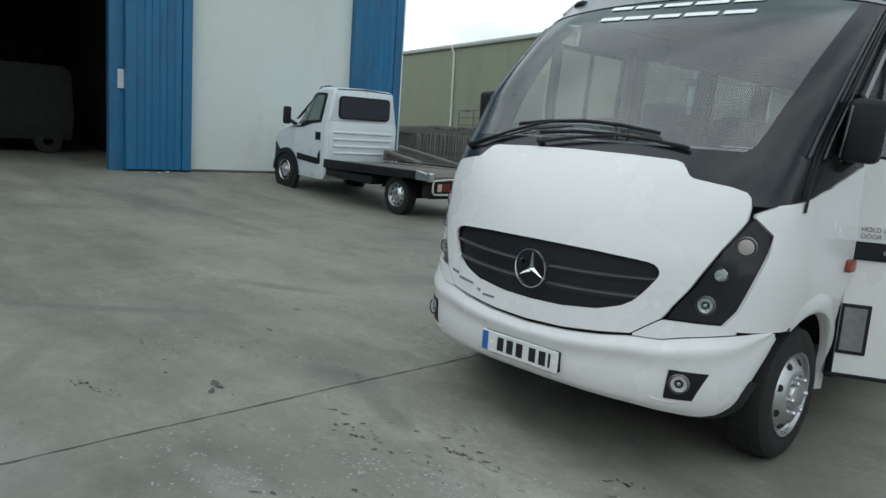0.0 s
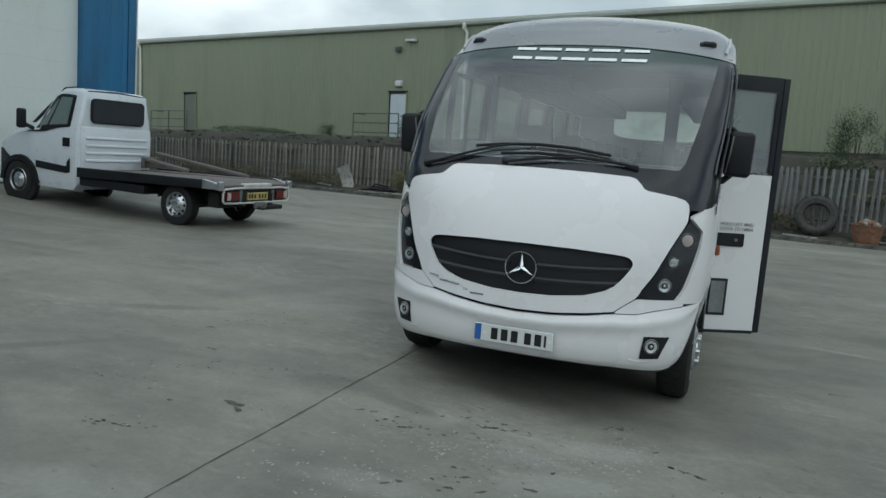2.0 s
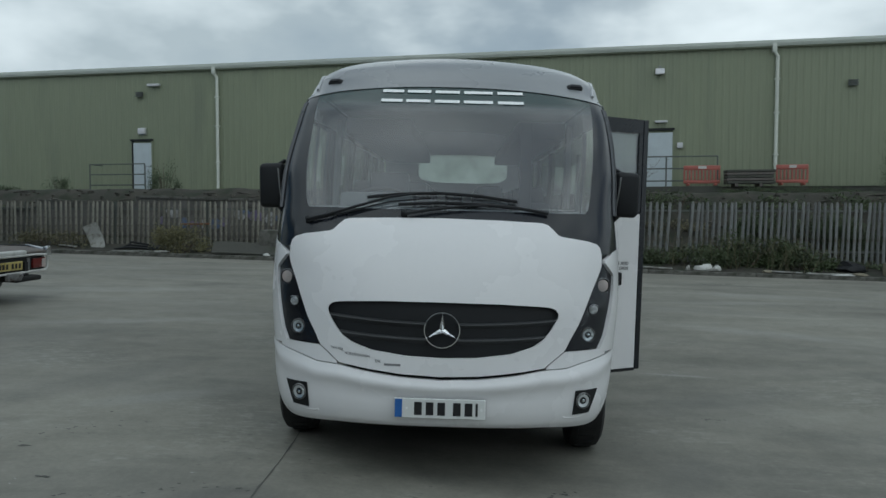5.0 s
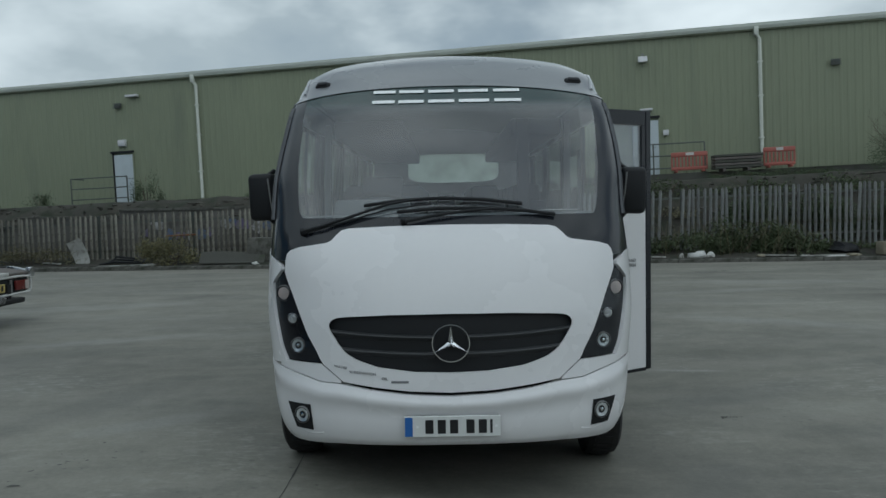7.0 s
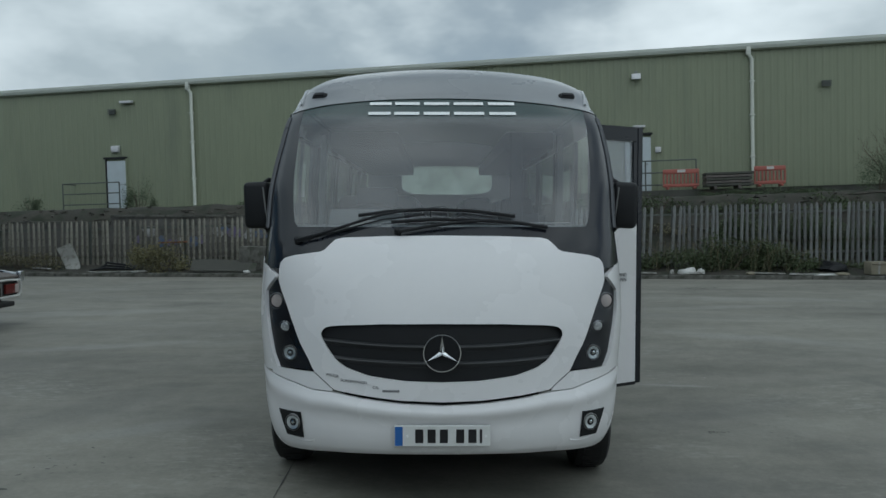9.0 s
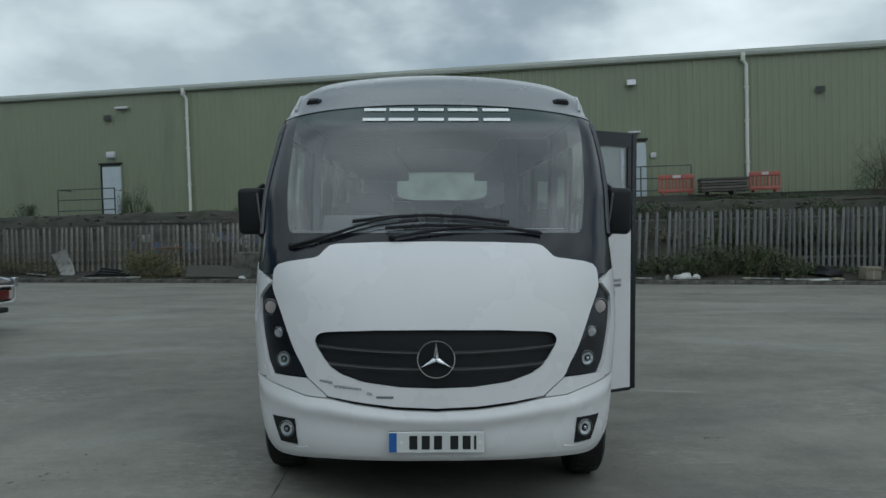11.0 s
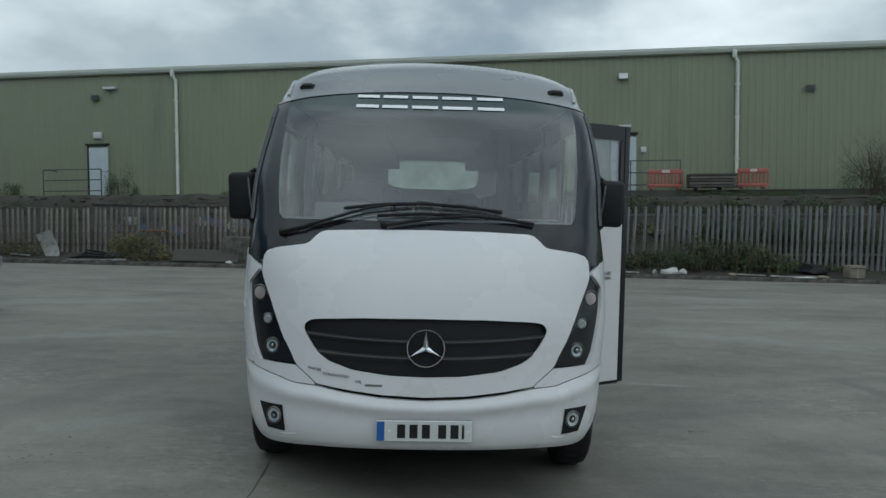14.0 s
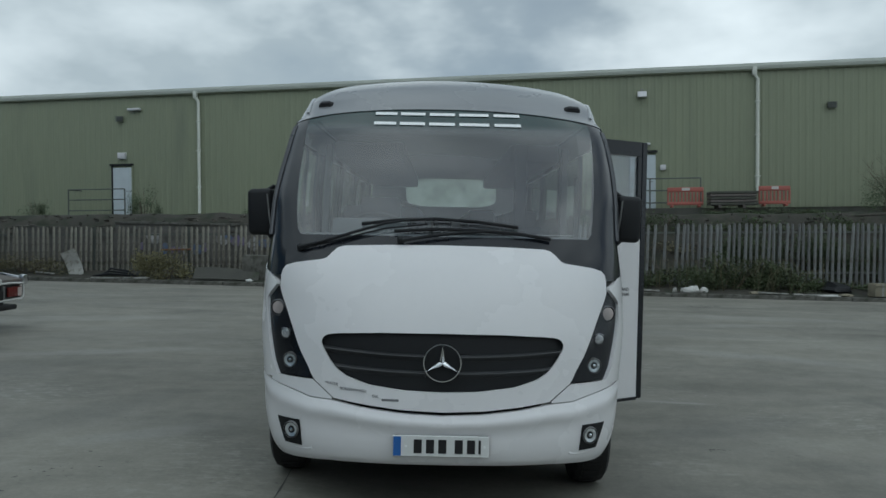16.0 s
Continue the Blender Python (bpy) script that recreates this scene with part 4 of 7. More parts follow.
def nose_at(z):
    taps = [z + d for d in (-0.05, -0.025, 0, 0.025, 0.05)]
    return [float(np.mean(np.interp(taps, NOSE[:, 0], NOSE[:, k]))) for k in (1, 2, 3, 4)]


def skin(x, z, out=0.0):
    """The point of the nose at x and z, pushed out along -y."""
    yc, w, d, n = nose_at(z)
    r = min(abs(x) / w, 0.9999)
    return Vector((x, yc + d * (1 - (1 - r ** n) ** (1 / n)) - out, z))


def skin_a(a, z, side=1):
    """The same by an angle a: 0 in the middle, 1 where the flat side begins, past 1 in metres along the side."""
    yc, w, d, n = nose_at(z)
    if a >= 1:
        return Vector((side * w, yc + d + a - 1, z))
    t = a * math.pi / 2
    return Vector((side * w * math.sin(t) ** (2 / n), yc + d * (1 - math.cos(t) ** (2 / n)), z))


def a_of_x(x, z):
    yc, w, d, n = nose_at(z)
    return math.asin(min(1, abs(x) / w) ** (n / 2)) * 2 / math.pi


def a_of_y(y, z):
    yc, w, d, n = nose_at(z)
    if y >= yc + d:
        return 1 + y - yc - d
    return math.acos(max(0, 1 - (y - yc) / d) ** (n / 2)) * 2 / math.pi


def span(x0, x1, lo, hi, nx=40, nz=12, out=0.0, back=0.02, bm=None, edges=()):
    """A piece of the nose between two heights given along x."""
    xs = sorted(set([round(x0 + (x1 - x0) * i / nx, 5) for i in range(nx + 1)] + [e for e in edges if x0 < e < x1]))
    g = [[skin(x, lo(x) + (hi(x) - lo(x)) * j / nz, out) for x in xs] for j in range(nz + 1)]
    return sheet(g, (0, back, 0), bm)


def ruled(pairs, side=1, steps=6, nz=14, back=(0, 0.02, 0), bm=None, push=0.0):
    """A piece of the skin between two lines, given as pairs of (a, z) points, lower and upper."""
    cols = []
    for (p, q), (p2, q2) in zip(pairs, pairs[1:]):
        for k in range(steps):
            f = k / steps
            cols.append((tuple(u + (v - u) * f for u, v in zip(p, p2)), tuple(u + (v - u) * f for u, v in zip(q, q2))))
    cols.append(pairs[-1])
    g = []
    for j in range(nz + 1):
        f = j / nz
        row = []
        for p, q in cols:
            v = skin_a(p[0] + (q[0] - p[0]) * f, p[1] + (q[1] - p[1]) * f, side)
            row.append(v + Vector((side * push, -push, 0)))
        g.append(row)
    return sheet(g, back, bm)


def brow(x):
    """Height of the line where the roof moulding meets the windscreen: arched, lowest at the corners."""
    return 2.470 - 0.085 * abs(x) ** 2.2


def sym(table):
    return lambda x: lerp_at(table, abs(x))


REAR, TOPZ = 7.2, 2.45
coach = thing("coach", "white midi coach with raked windscreen and folded-open passenger door", "coach")

# hood and grille
HOOD_TOP = [(0, 1.497), (0.34, 1.493), (0.585, 1.484), (0.625, 1.474), (0.655, 1.448), (0.685, 1.415), (0.71, 1.404), (0.88, 1.379), (0.94, 1.360), (0.962, 1.335), (0.97, 1.30)]
HOOD_LOW = [(0, 0.588), (0.23, 0.597), (0.435, 0.619), (0.60, 0.643), (0.66, 0.69), (0.728, 0.740), (0.757, 0.80), (0.814, 0.89), (0.898, 1.079), (0.958, 1.20), (0.97, 1.235)]
GR_TOP = [(0, 1.012), (0.34, 1.009), (0.56, 0.998), (0.625, 0.992), (0.655, 0.984), (0.673, 0.970), (0.681, 0.955), (0.683, 0.946)]
GR_LOW = [(0, 0.692), (0.20, 0.698), (0.405, 0.723), (0.53, 0.763), (0.585, 0.798), (0.623, 0.840), (0.655, 0.886), (0.673, 0.916), (0.681, 0.932), (0.683, 0.944)]
hood = bmesh.new()
GX = 0.683
keys = [s * k for s in (1, -1) for k in (0.585, 0.625, 0.655, 0.685, 0.71, 0.94, 0.962)]
gk = [s * k for s in (1, -1) for k in (0.56, 0.585, 0.605, 0.623, 0.64, 0.655, 0.664, 0.673, 0.677, 0.681)]
span(-GX, GX, sym(GR_TOP), sym(HOOD_TOP), 56, 14, bm=hood, edges=keys + gk)
span(-GX, GX, sym(HOOD_LOW), sym(GR_LOW), 56, 5, bm=hood, edges=gk + [0.6, -0.6])
for s in (1, -1):
    span(min(s * GX, s * 0.969), max(s * GX, s * 0.969), sym(HOOD_LOW), sym(HOOD_TOP), 16, 18, bm=hood, edges=keys)
part("hood", hood, M_WHITE, coach, "smooth white front panel")
grille = part("grille", span(-0.69, 0.69, sym([(a, b - 0.012) for a, b in GR_LOW]), sym([(a, b + 0.012) for a, b in GR_TOP]), 40, 8, out=-0.035), M_PLASTIC, coach, "black slatted grille")
# slats coloured greyer than the grille to paint in their lit edges
for base in (0.882, 0.792):
    for s in (1, -1):
        g0 = []
        for i in range(19):
            x = s * (0.09 + (0.585 if base > 0.85 else 0.545) * i / 18)
            zz = base + 0.024 * (abs(x) / 0.6) ** 2
            g0.append([skin(x, zz - 0.026, -0.036), skin(x, zz - 0.006, -0.016), skin(x, zz, -0.010), skin(x, zz + 0.005, -0.014), skin(x, zz + 0.010, -0.036)])
        part("slat", sheet(g0), M_SLAT, grille, "grille slat, greyed to show its lit edge")
# maker's badge: a chrome ring with three tapered arms
BZ = 0.857
bc = skin(0, BZ, 0.012)
badge = part("badge", lathe([(0.0965, -0.006), (0.099, -0.012), (0.105, -0.011), (0.107, 0.0), (0.104, 0.012), (0.0965, 0.010)], 48, m=Matrix.Translation(bc) @ pose(0, 0, 0, 0, 0, 90), close=True), M_CHROME, coach, "chrome ring badge")
arm = bmesh.new()
for k in range(3):
    a = math.pi / 2 + k * 2 * math.pi / 3
    u, v = Vector((math.cos(a), 0, math.sin(a))), Vector((-math.sin(a), 0, math.cos(a)))
    pts = [bc + u * 0.096 + Vector((0, 0.004, 0)), bc + v * 0.014 + u * 0.012, bc - v * 0.014 + u * 0.012, bc + Vector((0, -0.016, 0))]
    vs = [arm.verts.new(p) for p in pts]
    arm.faces.new((vs[0], vs[1], vs[3]))
    arm.faces.new((vs[0], vs[3], vs[2]))
    lo = [arm.verts.new(p + Vector((0, 0.012, 0))) for p in pts[:3]]
    arm.faces.new((vs[1], vs[0], lo[0], lo[1]))
    arm.faces.new((vs[0], vs[2], lo[2], lo[0]))
part("badge_arms", arm, M_CHROME, badge, smooth=False)

# bumper
BUMP_TOP = [(0, 0.567), (0.23, 0.577), (0.435, 0.600), (0.605, 0.629), (0.74, 0.634), (0.82, 0.655), (0.93, 0.675), (1.0, 0.687), (1.06, 0.697), (1.135, 0.705)]
BUMP_LOW = [(0, 0.285), (0.34, 0.285), (0.62, 0.283), (0.75, 0.274), (0.86, 0.266), (0.91, 0.266), (0.955, 0.278), (0.995, 0.31), (1.022, 0.36), (1.050, 0.45), (1.076, 0.56), (1.094, 0.66), (1.10, 0.70)]
bump_x = [1.094 * math.sin(math.pi / 2 * k / 34) for k in range(35)]
bump_x = [-x for x in bump_x[:0:-1]] + bump_x
bl, bt = sym(BUMP_LOW), sym(BUMP_TOP)
fold = lambda f: 0.020 * math.exp(-((f - 0.83) / 0.12) ** 2) - 0.003 * math.exp(-((f - 0.55) / 0.12) ** 2) - 0.016 * math.exp(-(f / 0.05) ** 2)
g = [[skin(x, bl(x) + (bt(x) - bl(x)) * j / 28, fold(j / 28)) for x in bump_x] for j in range(29)]
bumper = part("bumper", sheet(g, (0, 0.03, 0)), M_WHITE, coach, "white painted front bumper")
part("lower_lip", sheet([[skin(x, bl(x) - 0.012 * j, -0.02 - 0.03 * j) for x in bump_x[6:-6]] for j in range(4)]), M_UNDER, bumper)
# number plate with plain bars for its characters
plate = part("number_plate", box(-0.262, -0.026, 0.352, 0.262, -0.014, 0.467, 0.003, 1), M_PLATE, coach, "white number plate")
part("plate_holder", box(-0.258, -0.0138, 0.356, 0.258, 0.03, 0.463), M_PLASTIC, plate, smooth=False)
part("plate_band", box(-0.258, -0.0285, 0.357, -0.216, -0.0262, 0.462), M_BLUE, plate, "blue band", smooth=False)
for x in (-0.125, -0.058, 0.009, 0.098, 0.165):
    part("plate_bar", box(x - 0.022, -0.0285, 0.372, x + 0.022, -0.0262, 0.447), M_INK, plate, smooth=False)
part("plate_bar", box(0.205, -0.0285, 0.372, 0.218, -0.0262, 0.447), M_INK, plate, smooth=False)
for x in (-0.19, 0.238):
    part("screw", lathe([(0.007, -0.002), (0.007, 0.003)], 10, m=pose(x, -0.027, 0.41, 0, 0, 90)), M_DECAL, plate)

# fog lamps, headlamp panels, fenders: both sides
HLI = [(0.735, 0.735), (0.80, 0.765), (0.89, 0.822), (1.079, 0.906), (1.20, 0.966), (1.245, 0.992)]
HLO = [(0.735, 0.935), (0.745, 0.955), (0.765, 0.970), (0.80, 0.985), (0.965, 1.028), (1.10, 1.052), (1.155, 1.058), (1.19, 1.040), (1.245, 0.996)]


def lamp_unit(name, parent, x, z, r, rim, material, tilt, bulb=True, proud=0.011):
    c = skin(x, z, proud)
    m = Matrix.Translation(c) @ pose(0, 0, 0, 0, 0, 90 + tilt)
    u = part(name, lathe([(r, -0.010), (r * 1.08, -0.006), (r * 1.08, 0.02), (r * 0.9, 0.02)], 28, m=m, close=True), rim, parent)
    dish = [(0.004, 0.003), (r * 0.4, 0.001), (r * 0.86, -0.005), (r * 0.88, 0.008)] if bulb else [(0.002, -0.011), (r * 0.5, -0.010), (r * 0.8, -0.007), (r * 0.88, 0.004)]
    part("reflector", lathe(dish, 28, m=m), material, u)
    part("bezel", lathe([(r * 0.86, 0.0), (r * 0.89, -0.007), (r * 0.98, -0.009), (r, 0.012)], 28, m=m), M_LAMPBASE, u, "dark lamp bezel")
    if bulb:
        part("bulb_cap", lathe([(r * 0.05, -0.009), (r * 0.22, -0.006), (r * 0.28, 0.006)], 16, m=m), M_CHROME, u)
    if bulb:
        lens = part("lens", lathe([(0.002, -0.016), (r * 0.5, -0.013), (r * 0.95, -0.006)], 24, m=m), M_LENS, u)
        lens.visible_shadow = False
    return u


for s in (1, -1):
    def lamp_skin(f, z, out):
        a_, b_ = lerp_at(HLI, z), lerp_at(HLO, z)
        return skin(s * (a_ + (b_ - a_) * f / 12), z, out)
    zl = np.linspace(0.735, 1.245, 31)
    bowl = [[lamp_skin(f, z, -0.034) for f in range(13)] for z in zl]
    hp = part("headlamp_panel", sheet(bowl, (0, 0.012, 0)), M_LAMPBASE, coach, "glossy dark headlamp panel")
    cover = part("lamp_cover", sheet([[lamp_skin(f, z, -0.003) for f in range(13)] for z in zl]), M_COVER, hp, "clear moulded lamp cover")
    cover.visible_shadow = False
    lamp_unit("turn_lamp", coach, s * 0.980, 1.108, 0.045, M_STEEL, M_PINKLENS, s * 20, False, -0.022)
    lamp_unit("side_lamp", coach, s * 0.914, 0.968, 0.032, M_CHROME, M_DULLREFLECT, s * 16, False, -0.022)
    lamp_unit("headlamp", coach, s * 0.879, 0.820, 0.042, M_STEEL, M_REFLECT, s * 14, True, -0.022)
    xa, xb = sorted((s * 0.612, s * 1.0))
    part("lower_wing", span(xa, xb, lambda x: lerp_at(BUMP_TOP, abs(x)) + 0.006, lambda x: max(lerp_at(BUMP_TOP, abs(x)) + 0.007, min(lerp_at(HOOD_LOW, abs(x)) - 0.008, 0.730)), 20, 4, out=-0.002), M_WHITE, coach, "white panel under the headlamps")
    fog = part("fog_lamp_housing", sheet([[skin(s * ((0.782 + 0.016 * j / 6) + (0.110 + 0.036 * j / 6) * f / 8), 0.358 + (0.145 - 0.004 * f / 8) * j / 6, 0.006) for f in range(9)] for j in range(7)], (0, 0.02, 0)), M_PLASTIC, coach, "black fog lamp housing")
    part("fog_lip", tube([skin(s * x_, z_, -0.004) for x_, z_ in ((0.72, 0.350), (0.745, 0.342), (0.78, 0.338), (0.82, 0.340), (0.86, 0.347), (0.895, 0.366))], 0.008, 8, r1=0.004), M_WHITE, fog, "moulded white lip under the fog lamp")
    lamp_unit("fog_lamp", coach, s * 0.846, 0.442, 0.045, M_STEEL, M_REFLECT, s * 22, True, 0.014)
    ax, ay = a_of_x, a_of_y
    pairs = [((ax(0.998, 1.245), 1.245), (ax(0.998, 1.262), 1.262)),
             ((ax(1.070, 1.160), 1.160), (ax(1.040, 1.290), 1.290)),
             ((ax(1.064, 1.08), 1.08), (ax(1.06, 1.31), 1.31)),
             ((ax(1.044, 0.965), 0.965), (ay(0.66, 1.33), 1.33)),
             ((ax(1.004, 0.800), 0.800), (ay(0.76, 1.36), 1.36)),
             ((ax(0.955, 0.715), 0.715), (ay(0.86, 1.385), 1.385)),
             ((ax(1.020, 0.705), 0.705), (ay(0.98, 1.415), 1.415)),
             ((ay(0.50, 0.700), 0.700), (ay(1.05, 1.432), 1.432)),
             ((ay(0.66, 0.69), 0.69), (ay(1.10, 1.444), 1.444)),
             ((ay(0.80, 0.756), 0.756), (ay(1.16, 1.458), 1.458)),
             ((ay(0.97, 0.787), 0.787), (ay(1.22, 1.47), 1.47)),
             ((ay(1.12, 0.763), 0.763), (ay(1.26, 1.48), 1.48)),
             ((ay(1.25, 0.698), 0.698), (ay(1.31, 1.49), 1.49)),
             ((ay(1.35, 0.60), 0.60), (ay(1.35, 1.50), 1.50)),
             ((ay(1.42, 0.475), 0.475), (ay(1.38, 1.505), 1.505)),
             ((ay(1.445, 0.34), 0.34), (ay(1.40, 1.51), 1.51))]
    fender = part("fender", ruled(pairs, s, 4, 16, (-s * 0.02, 0.01, 0)), M_WHITE, coach, "white front wing")
    # flared lip of the wheel arch, swelling out of the wing over the tyre
    arcs = []
    for k in range(31):
        a = radians(122 - 132 * k / 30)
        swell = math.sin(math.pi * min(1, max(0, k / 30))) ** 0.7
        ring = []
        for q, out in ((-0.03, -0.03), (-0.027, 0.012), (-0.018, 0.024), (0.0, 0.028), (0.02, 0.027), (0.045, 0.019), (0.07, 0.008), (0.095, -0.001), (0.11, -0.006)):
            py, pz = 0.97 + (0.470 + q) * math.cos(a), 0.30 + (0.470 + q) * math.sin(a)
            zc = max(0.3, pz)
            ring.append((s * (skin_a(ay(py, zc), zc, 1).x - 0.004 + (out * swell if out > 0 else out)), py, pz))
        arcs.append(ring)
    part("wheel_arch", sheet(arcs), M_WHITE, fender, "flared white wheel-arch lip")
    part("arch_liner", sheet([[(s * xx, 0.96 - 0.52 * math.cos(t_), 0.30 + 0.51 * math.sin(t_)) for xx in (0.60, 1.0, 1.09)] for t_ in np.linspace(0.85, math.pi - 0.35, 17)]), M_UNDER, fender)
    part("arch_back", box(min(s * 0.59, s * 0.61), 0.45, 0.2, max(s * 0.59, s * 0.61), 1.42, 0.78), M_UNDER, fender, smooth=False)
    # A-pillar cover and quarter window behind it
    zs = np.linspace(1.28, 2.372, 22)
    part("pillar_cover", sheet([[skin_a(0.74 + 0.30 * f / 8, z, s) + Vector((-s * 0.012, 0.012, 0)) for f in range(9)] for z in zs], (0, 0.03, 0)), M_PILLAR, coach, "charcoal windscreen pillar")
    part("pillar_seal", sheet([[skin_a(0.845 + 0.02 * f / 2, z, s) + Vector((s * 0.006, -0.006, 0)) for f in range(3)] for z in zs]), M_PLASTIC, coach)
    # two pillar ridges, the reflected streak put in as a lighter colour
    for a_, w_ in ((0.775, 0.012), (0.885, 0.016)):
        part("pillar_rib", sheet([[skin_a(a_ + w_ * f / 4, z, s) + Vector((s * 0.010, -0.010, 0)) * math.sin(math.pi * f / 4) for f in range(5)] for z in zs[5:-1]], (0, 0.01, 0)), M_PILLRIB, coach, "pillar ridge, coloured lighter for its reflected streak")
    part("pillar_bead", sheet([[skin_a(0.985 - 0.07 * smooth(2.15, TOPZ, z) + (0.022 + 0.05 * smooth(2.1, TOPZ, z)) * f / 2, z, s) + Vector((s * 0.008, -0.004, 0)) for f in range(3)] for z in zs[6:]]), M_BEAD, coach, "pale silver bead along the pillar")
    q = part("quarter_window", sheet([[Vector((s * (nose_at(z)[1] - 0.012), nose_at(z)[0] + nose_at(z)[2] + (1.40 - nose_at(z)[0] - nose_at(z)[2] + 0.02) * f / 4, z)) for f in range(5)] for z in np.linspace(1.47, 2.0, 8)]), M_GLASS_SIDE, coach, "small fixed quarter window")
    q.visible_shadow = False

# windscreen: black band, glass with a green sun strip
GZ0 = 1.545
GEDGE = [(1.545, 0.868), (1.555, 0.885), (1.58, 0.902), (1.65, 0.918), (1.88, 0.960), (2.20, 1.000), (2.34, 1.010), (2.37, 1.005), (2.48, 0.99)]
mask = bmesh.new()
COWL = [(0, 1.48), (0.60, 1.465), (0.66, 1.43), (0.70, 1.39), (0.88, 1.365), (0.955, 1.30)]
span(-0.955, 0.955, sym(COWL), lambda x: 1.546, 44, 6, out=-0.004, bm=mask, edges=[0.6, -0.6, 0.66, -0.66, 0.7, -0.7])
for s in (1, -1):
    rows = []
    for z in sorted([*np.linspace(1.30, 2.385, 40), 1.5459, 1.5461]):
        e = lerp_at(GEDGE, z) if z > 1.546 else 0.955
        xa, xb = s * e, skin_a(0.80, z, s).x
        rows.append([skin(xa + (xb - xa) * f / 5, z, -0.004) for f in range(6)])
    sheet(rows, (0, 0.012, 0), mask)
part("windscreen_band", mask, M_PILLAR, coach, "black band round the windscreen")
glass_rows = []
for j in range(25):
    row = []
    for f in range(-20, 21):
        zt = brow(f / 20) - 0.013
        z = GZ0 + (zt - GZ0) * (j / 24) ** 1.2
        row.append(skin(lerp_at(GEDGE, z) * f / 20, z, -0.006))
    glass_rows.append(row)
ws = part("windscreen", sheet(glass_rows), M_GLASS, coach, "raked windscreen with a dark green sun strip")
ws.visible_shadow = False
# operator's name, as plain rounded white shapes on the glass
def stroke(pts, w, bm):
    """A flat ribbon laid on the windscreen along (x, z) points."""
    rows = []
    for i, (x, z) in enumerate(pts):
        x0, z0 = pts[max(i - 1, 0)]
        x1, z1 = pts[min(i + 1, len(pts) - 1)]
        dx, dz = x1 - x0, (z1 - z0)
        l = math.hypot(dx, dz) or 1
        nx, nz = -dz / l * w, dx / l * w
        rows.append([skin(x + nx, z + nz, 0.004), skin(x - nx, z - nz, 0.004)])
    return sheet(rows, (0, 0.003, 0), bm)


for x0, x1 in ((-0.505, -0.350), (-0.325, -0.150), (-0.120, 0.060), (0.090, 0.300), (0.335, 0.520)):
    for zz in (2.326, 2.412):
        part("name_bar", stroke([(x0 + (x1 - x0) * k / 6, zz) for k in range(7)], 0.0125, bmesh.new()), M_DECAL, ws, "plain white vinyl bar", smooth=False)
# wipers
def on_glass(pts, r, name, parent=None, lift=0.02, r1=None):
    return part(name, tube([skin(x, z, lift) for x, z in pts], r, 7, r1=r1), M_PLASTIC, parent or coach)


w1 = on_glass([(-0.50, 1.615), (-0.30, 1.640), (-0.05, 1.652), (0.20, 1.640), (0.44, 1.610)], 0.011, "wiper_blade", lift=0.022)
on_glass([(-0.86, 1.47), (-0.74, 1.50), (-0.55, 1.56), (-0.36, 1.62), (-0.20, 1.645)], 0.011, "wiper_arm", w1, 0.030, 0.007)
on_glass([(-0.86, 1.455), (-0.60, 1.525), (-0.36, 1.59), (-0.1, 1.62)], 0.005, "wiper_rod", w1, 0.024)
w2 = on_glass([(-0.30, 1.575), (-0.05, 1.592), (0.20, 1.588), (0.45, 1.570), (0.63, 1.545)], 0.011, "wiper_blade", lift=0.022)
on_glass([(-0.25, 1.52), (-0.10, 1.548), (0.12, 1.575), (0.28, 1.585)], 0.011, "wiper_arm", w2, 0.030, 0.007)
for x, z in ((-0.86, 1.46), (-0.26, 1.515)):
    part("wiper_pivot", lathe([(0.012, -0.034), (0.018, -0.028), (0.02, 0.02)], 14, m=Matrix.Translation(skin(x, z, 0.0)) @ pose(0, 0, 0, 0, 40, 90)), M_PLASTIC, w1)

# filler labels on the hood's lower edge
def hood_text(text, x, z, size, slope, material=M_GREYINK):
    o = skin(x, z, 0.003)
    n = skin(x + 0.1, z + slope * 0.1, 0.003) - o
    m = Matrix.Translation(o) @ pose(0, 0, 0, 82, 0, math.degrees(math.atan2(n.y, n.x))) @ pose(0, 0, 0, 0, 0, math.degrees(math.atan(slope)))
    return lettering("label_text", text, size, material, m, coach, stretch=1.15)


hood_text("WATER", -0.655, 0.716, 0.021, -0.12)
hood_text("SCREENWASH", -0.567, 0.688, 0.021, -0.06)
hood_text("OIL", -0.385, 0.655, 0.021, -0.05)
part("label_bar", sheet([[skin(x, 0.641 + 0.012 * j, 0.002) for x in (-0.33, -0.28, -0.235)] for j in range(2)], (0, 0.002, 0)), M_GREYINK, coach, smooth=False)

# roof shell and its marker lamps
PROF = [(1.155, 2.32), (1.25, 2.385), (1.345, 2.45), (1.43, 2.525), (1.53, 2.612), (1.65, 2.69), (1.80, 2.755), (2.0, 2.788), (2.4, 2.797), (2.9, 2.797), (REAR, 2.797)]


def roof_point(x, u):
    z0 = brow(x)
    y0 = skin(x, z0).y
    yc = nose_at(z0)[0]
    y = y0 + (REAR - y0) * u
    settle = smooth(0.0, 0.07, u)
    p = float(np.mean([lerp_at(PROF, y - (y0 - yc) * (1 - settle) + d) for d in (-0.05, -0.025, 0, 0.025, 0.05)])) if u > 0 else z0
    r = min(1.0, abs(x) / 1.128)
    return Vector((x, y, z0 + (max(z0, p) - z0) * (1 - 0.27 * settle * abs(x) ** 1.8) * (1 - r ** 12) ** 0.5))



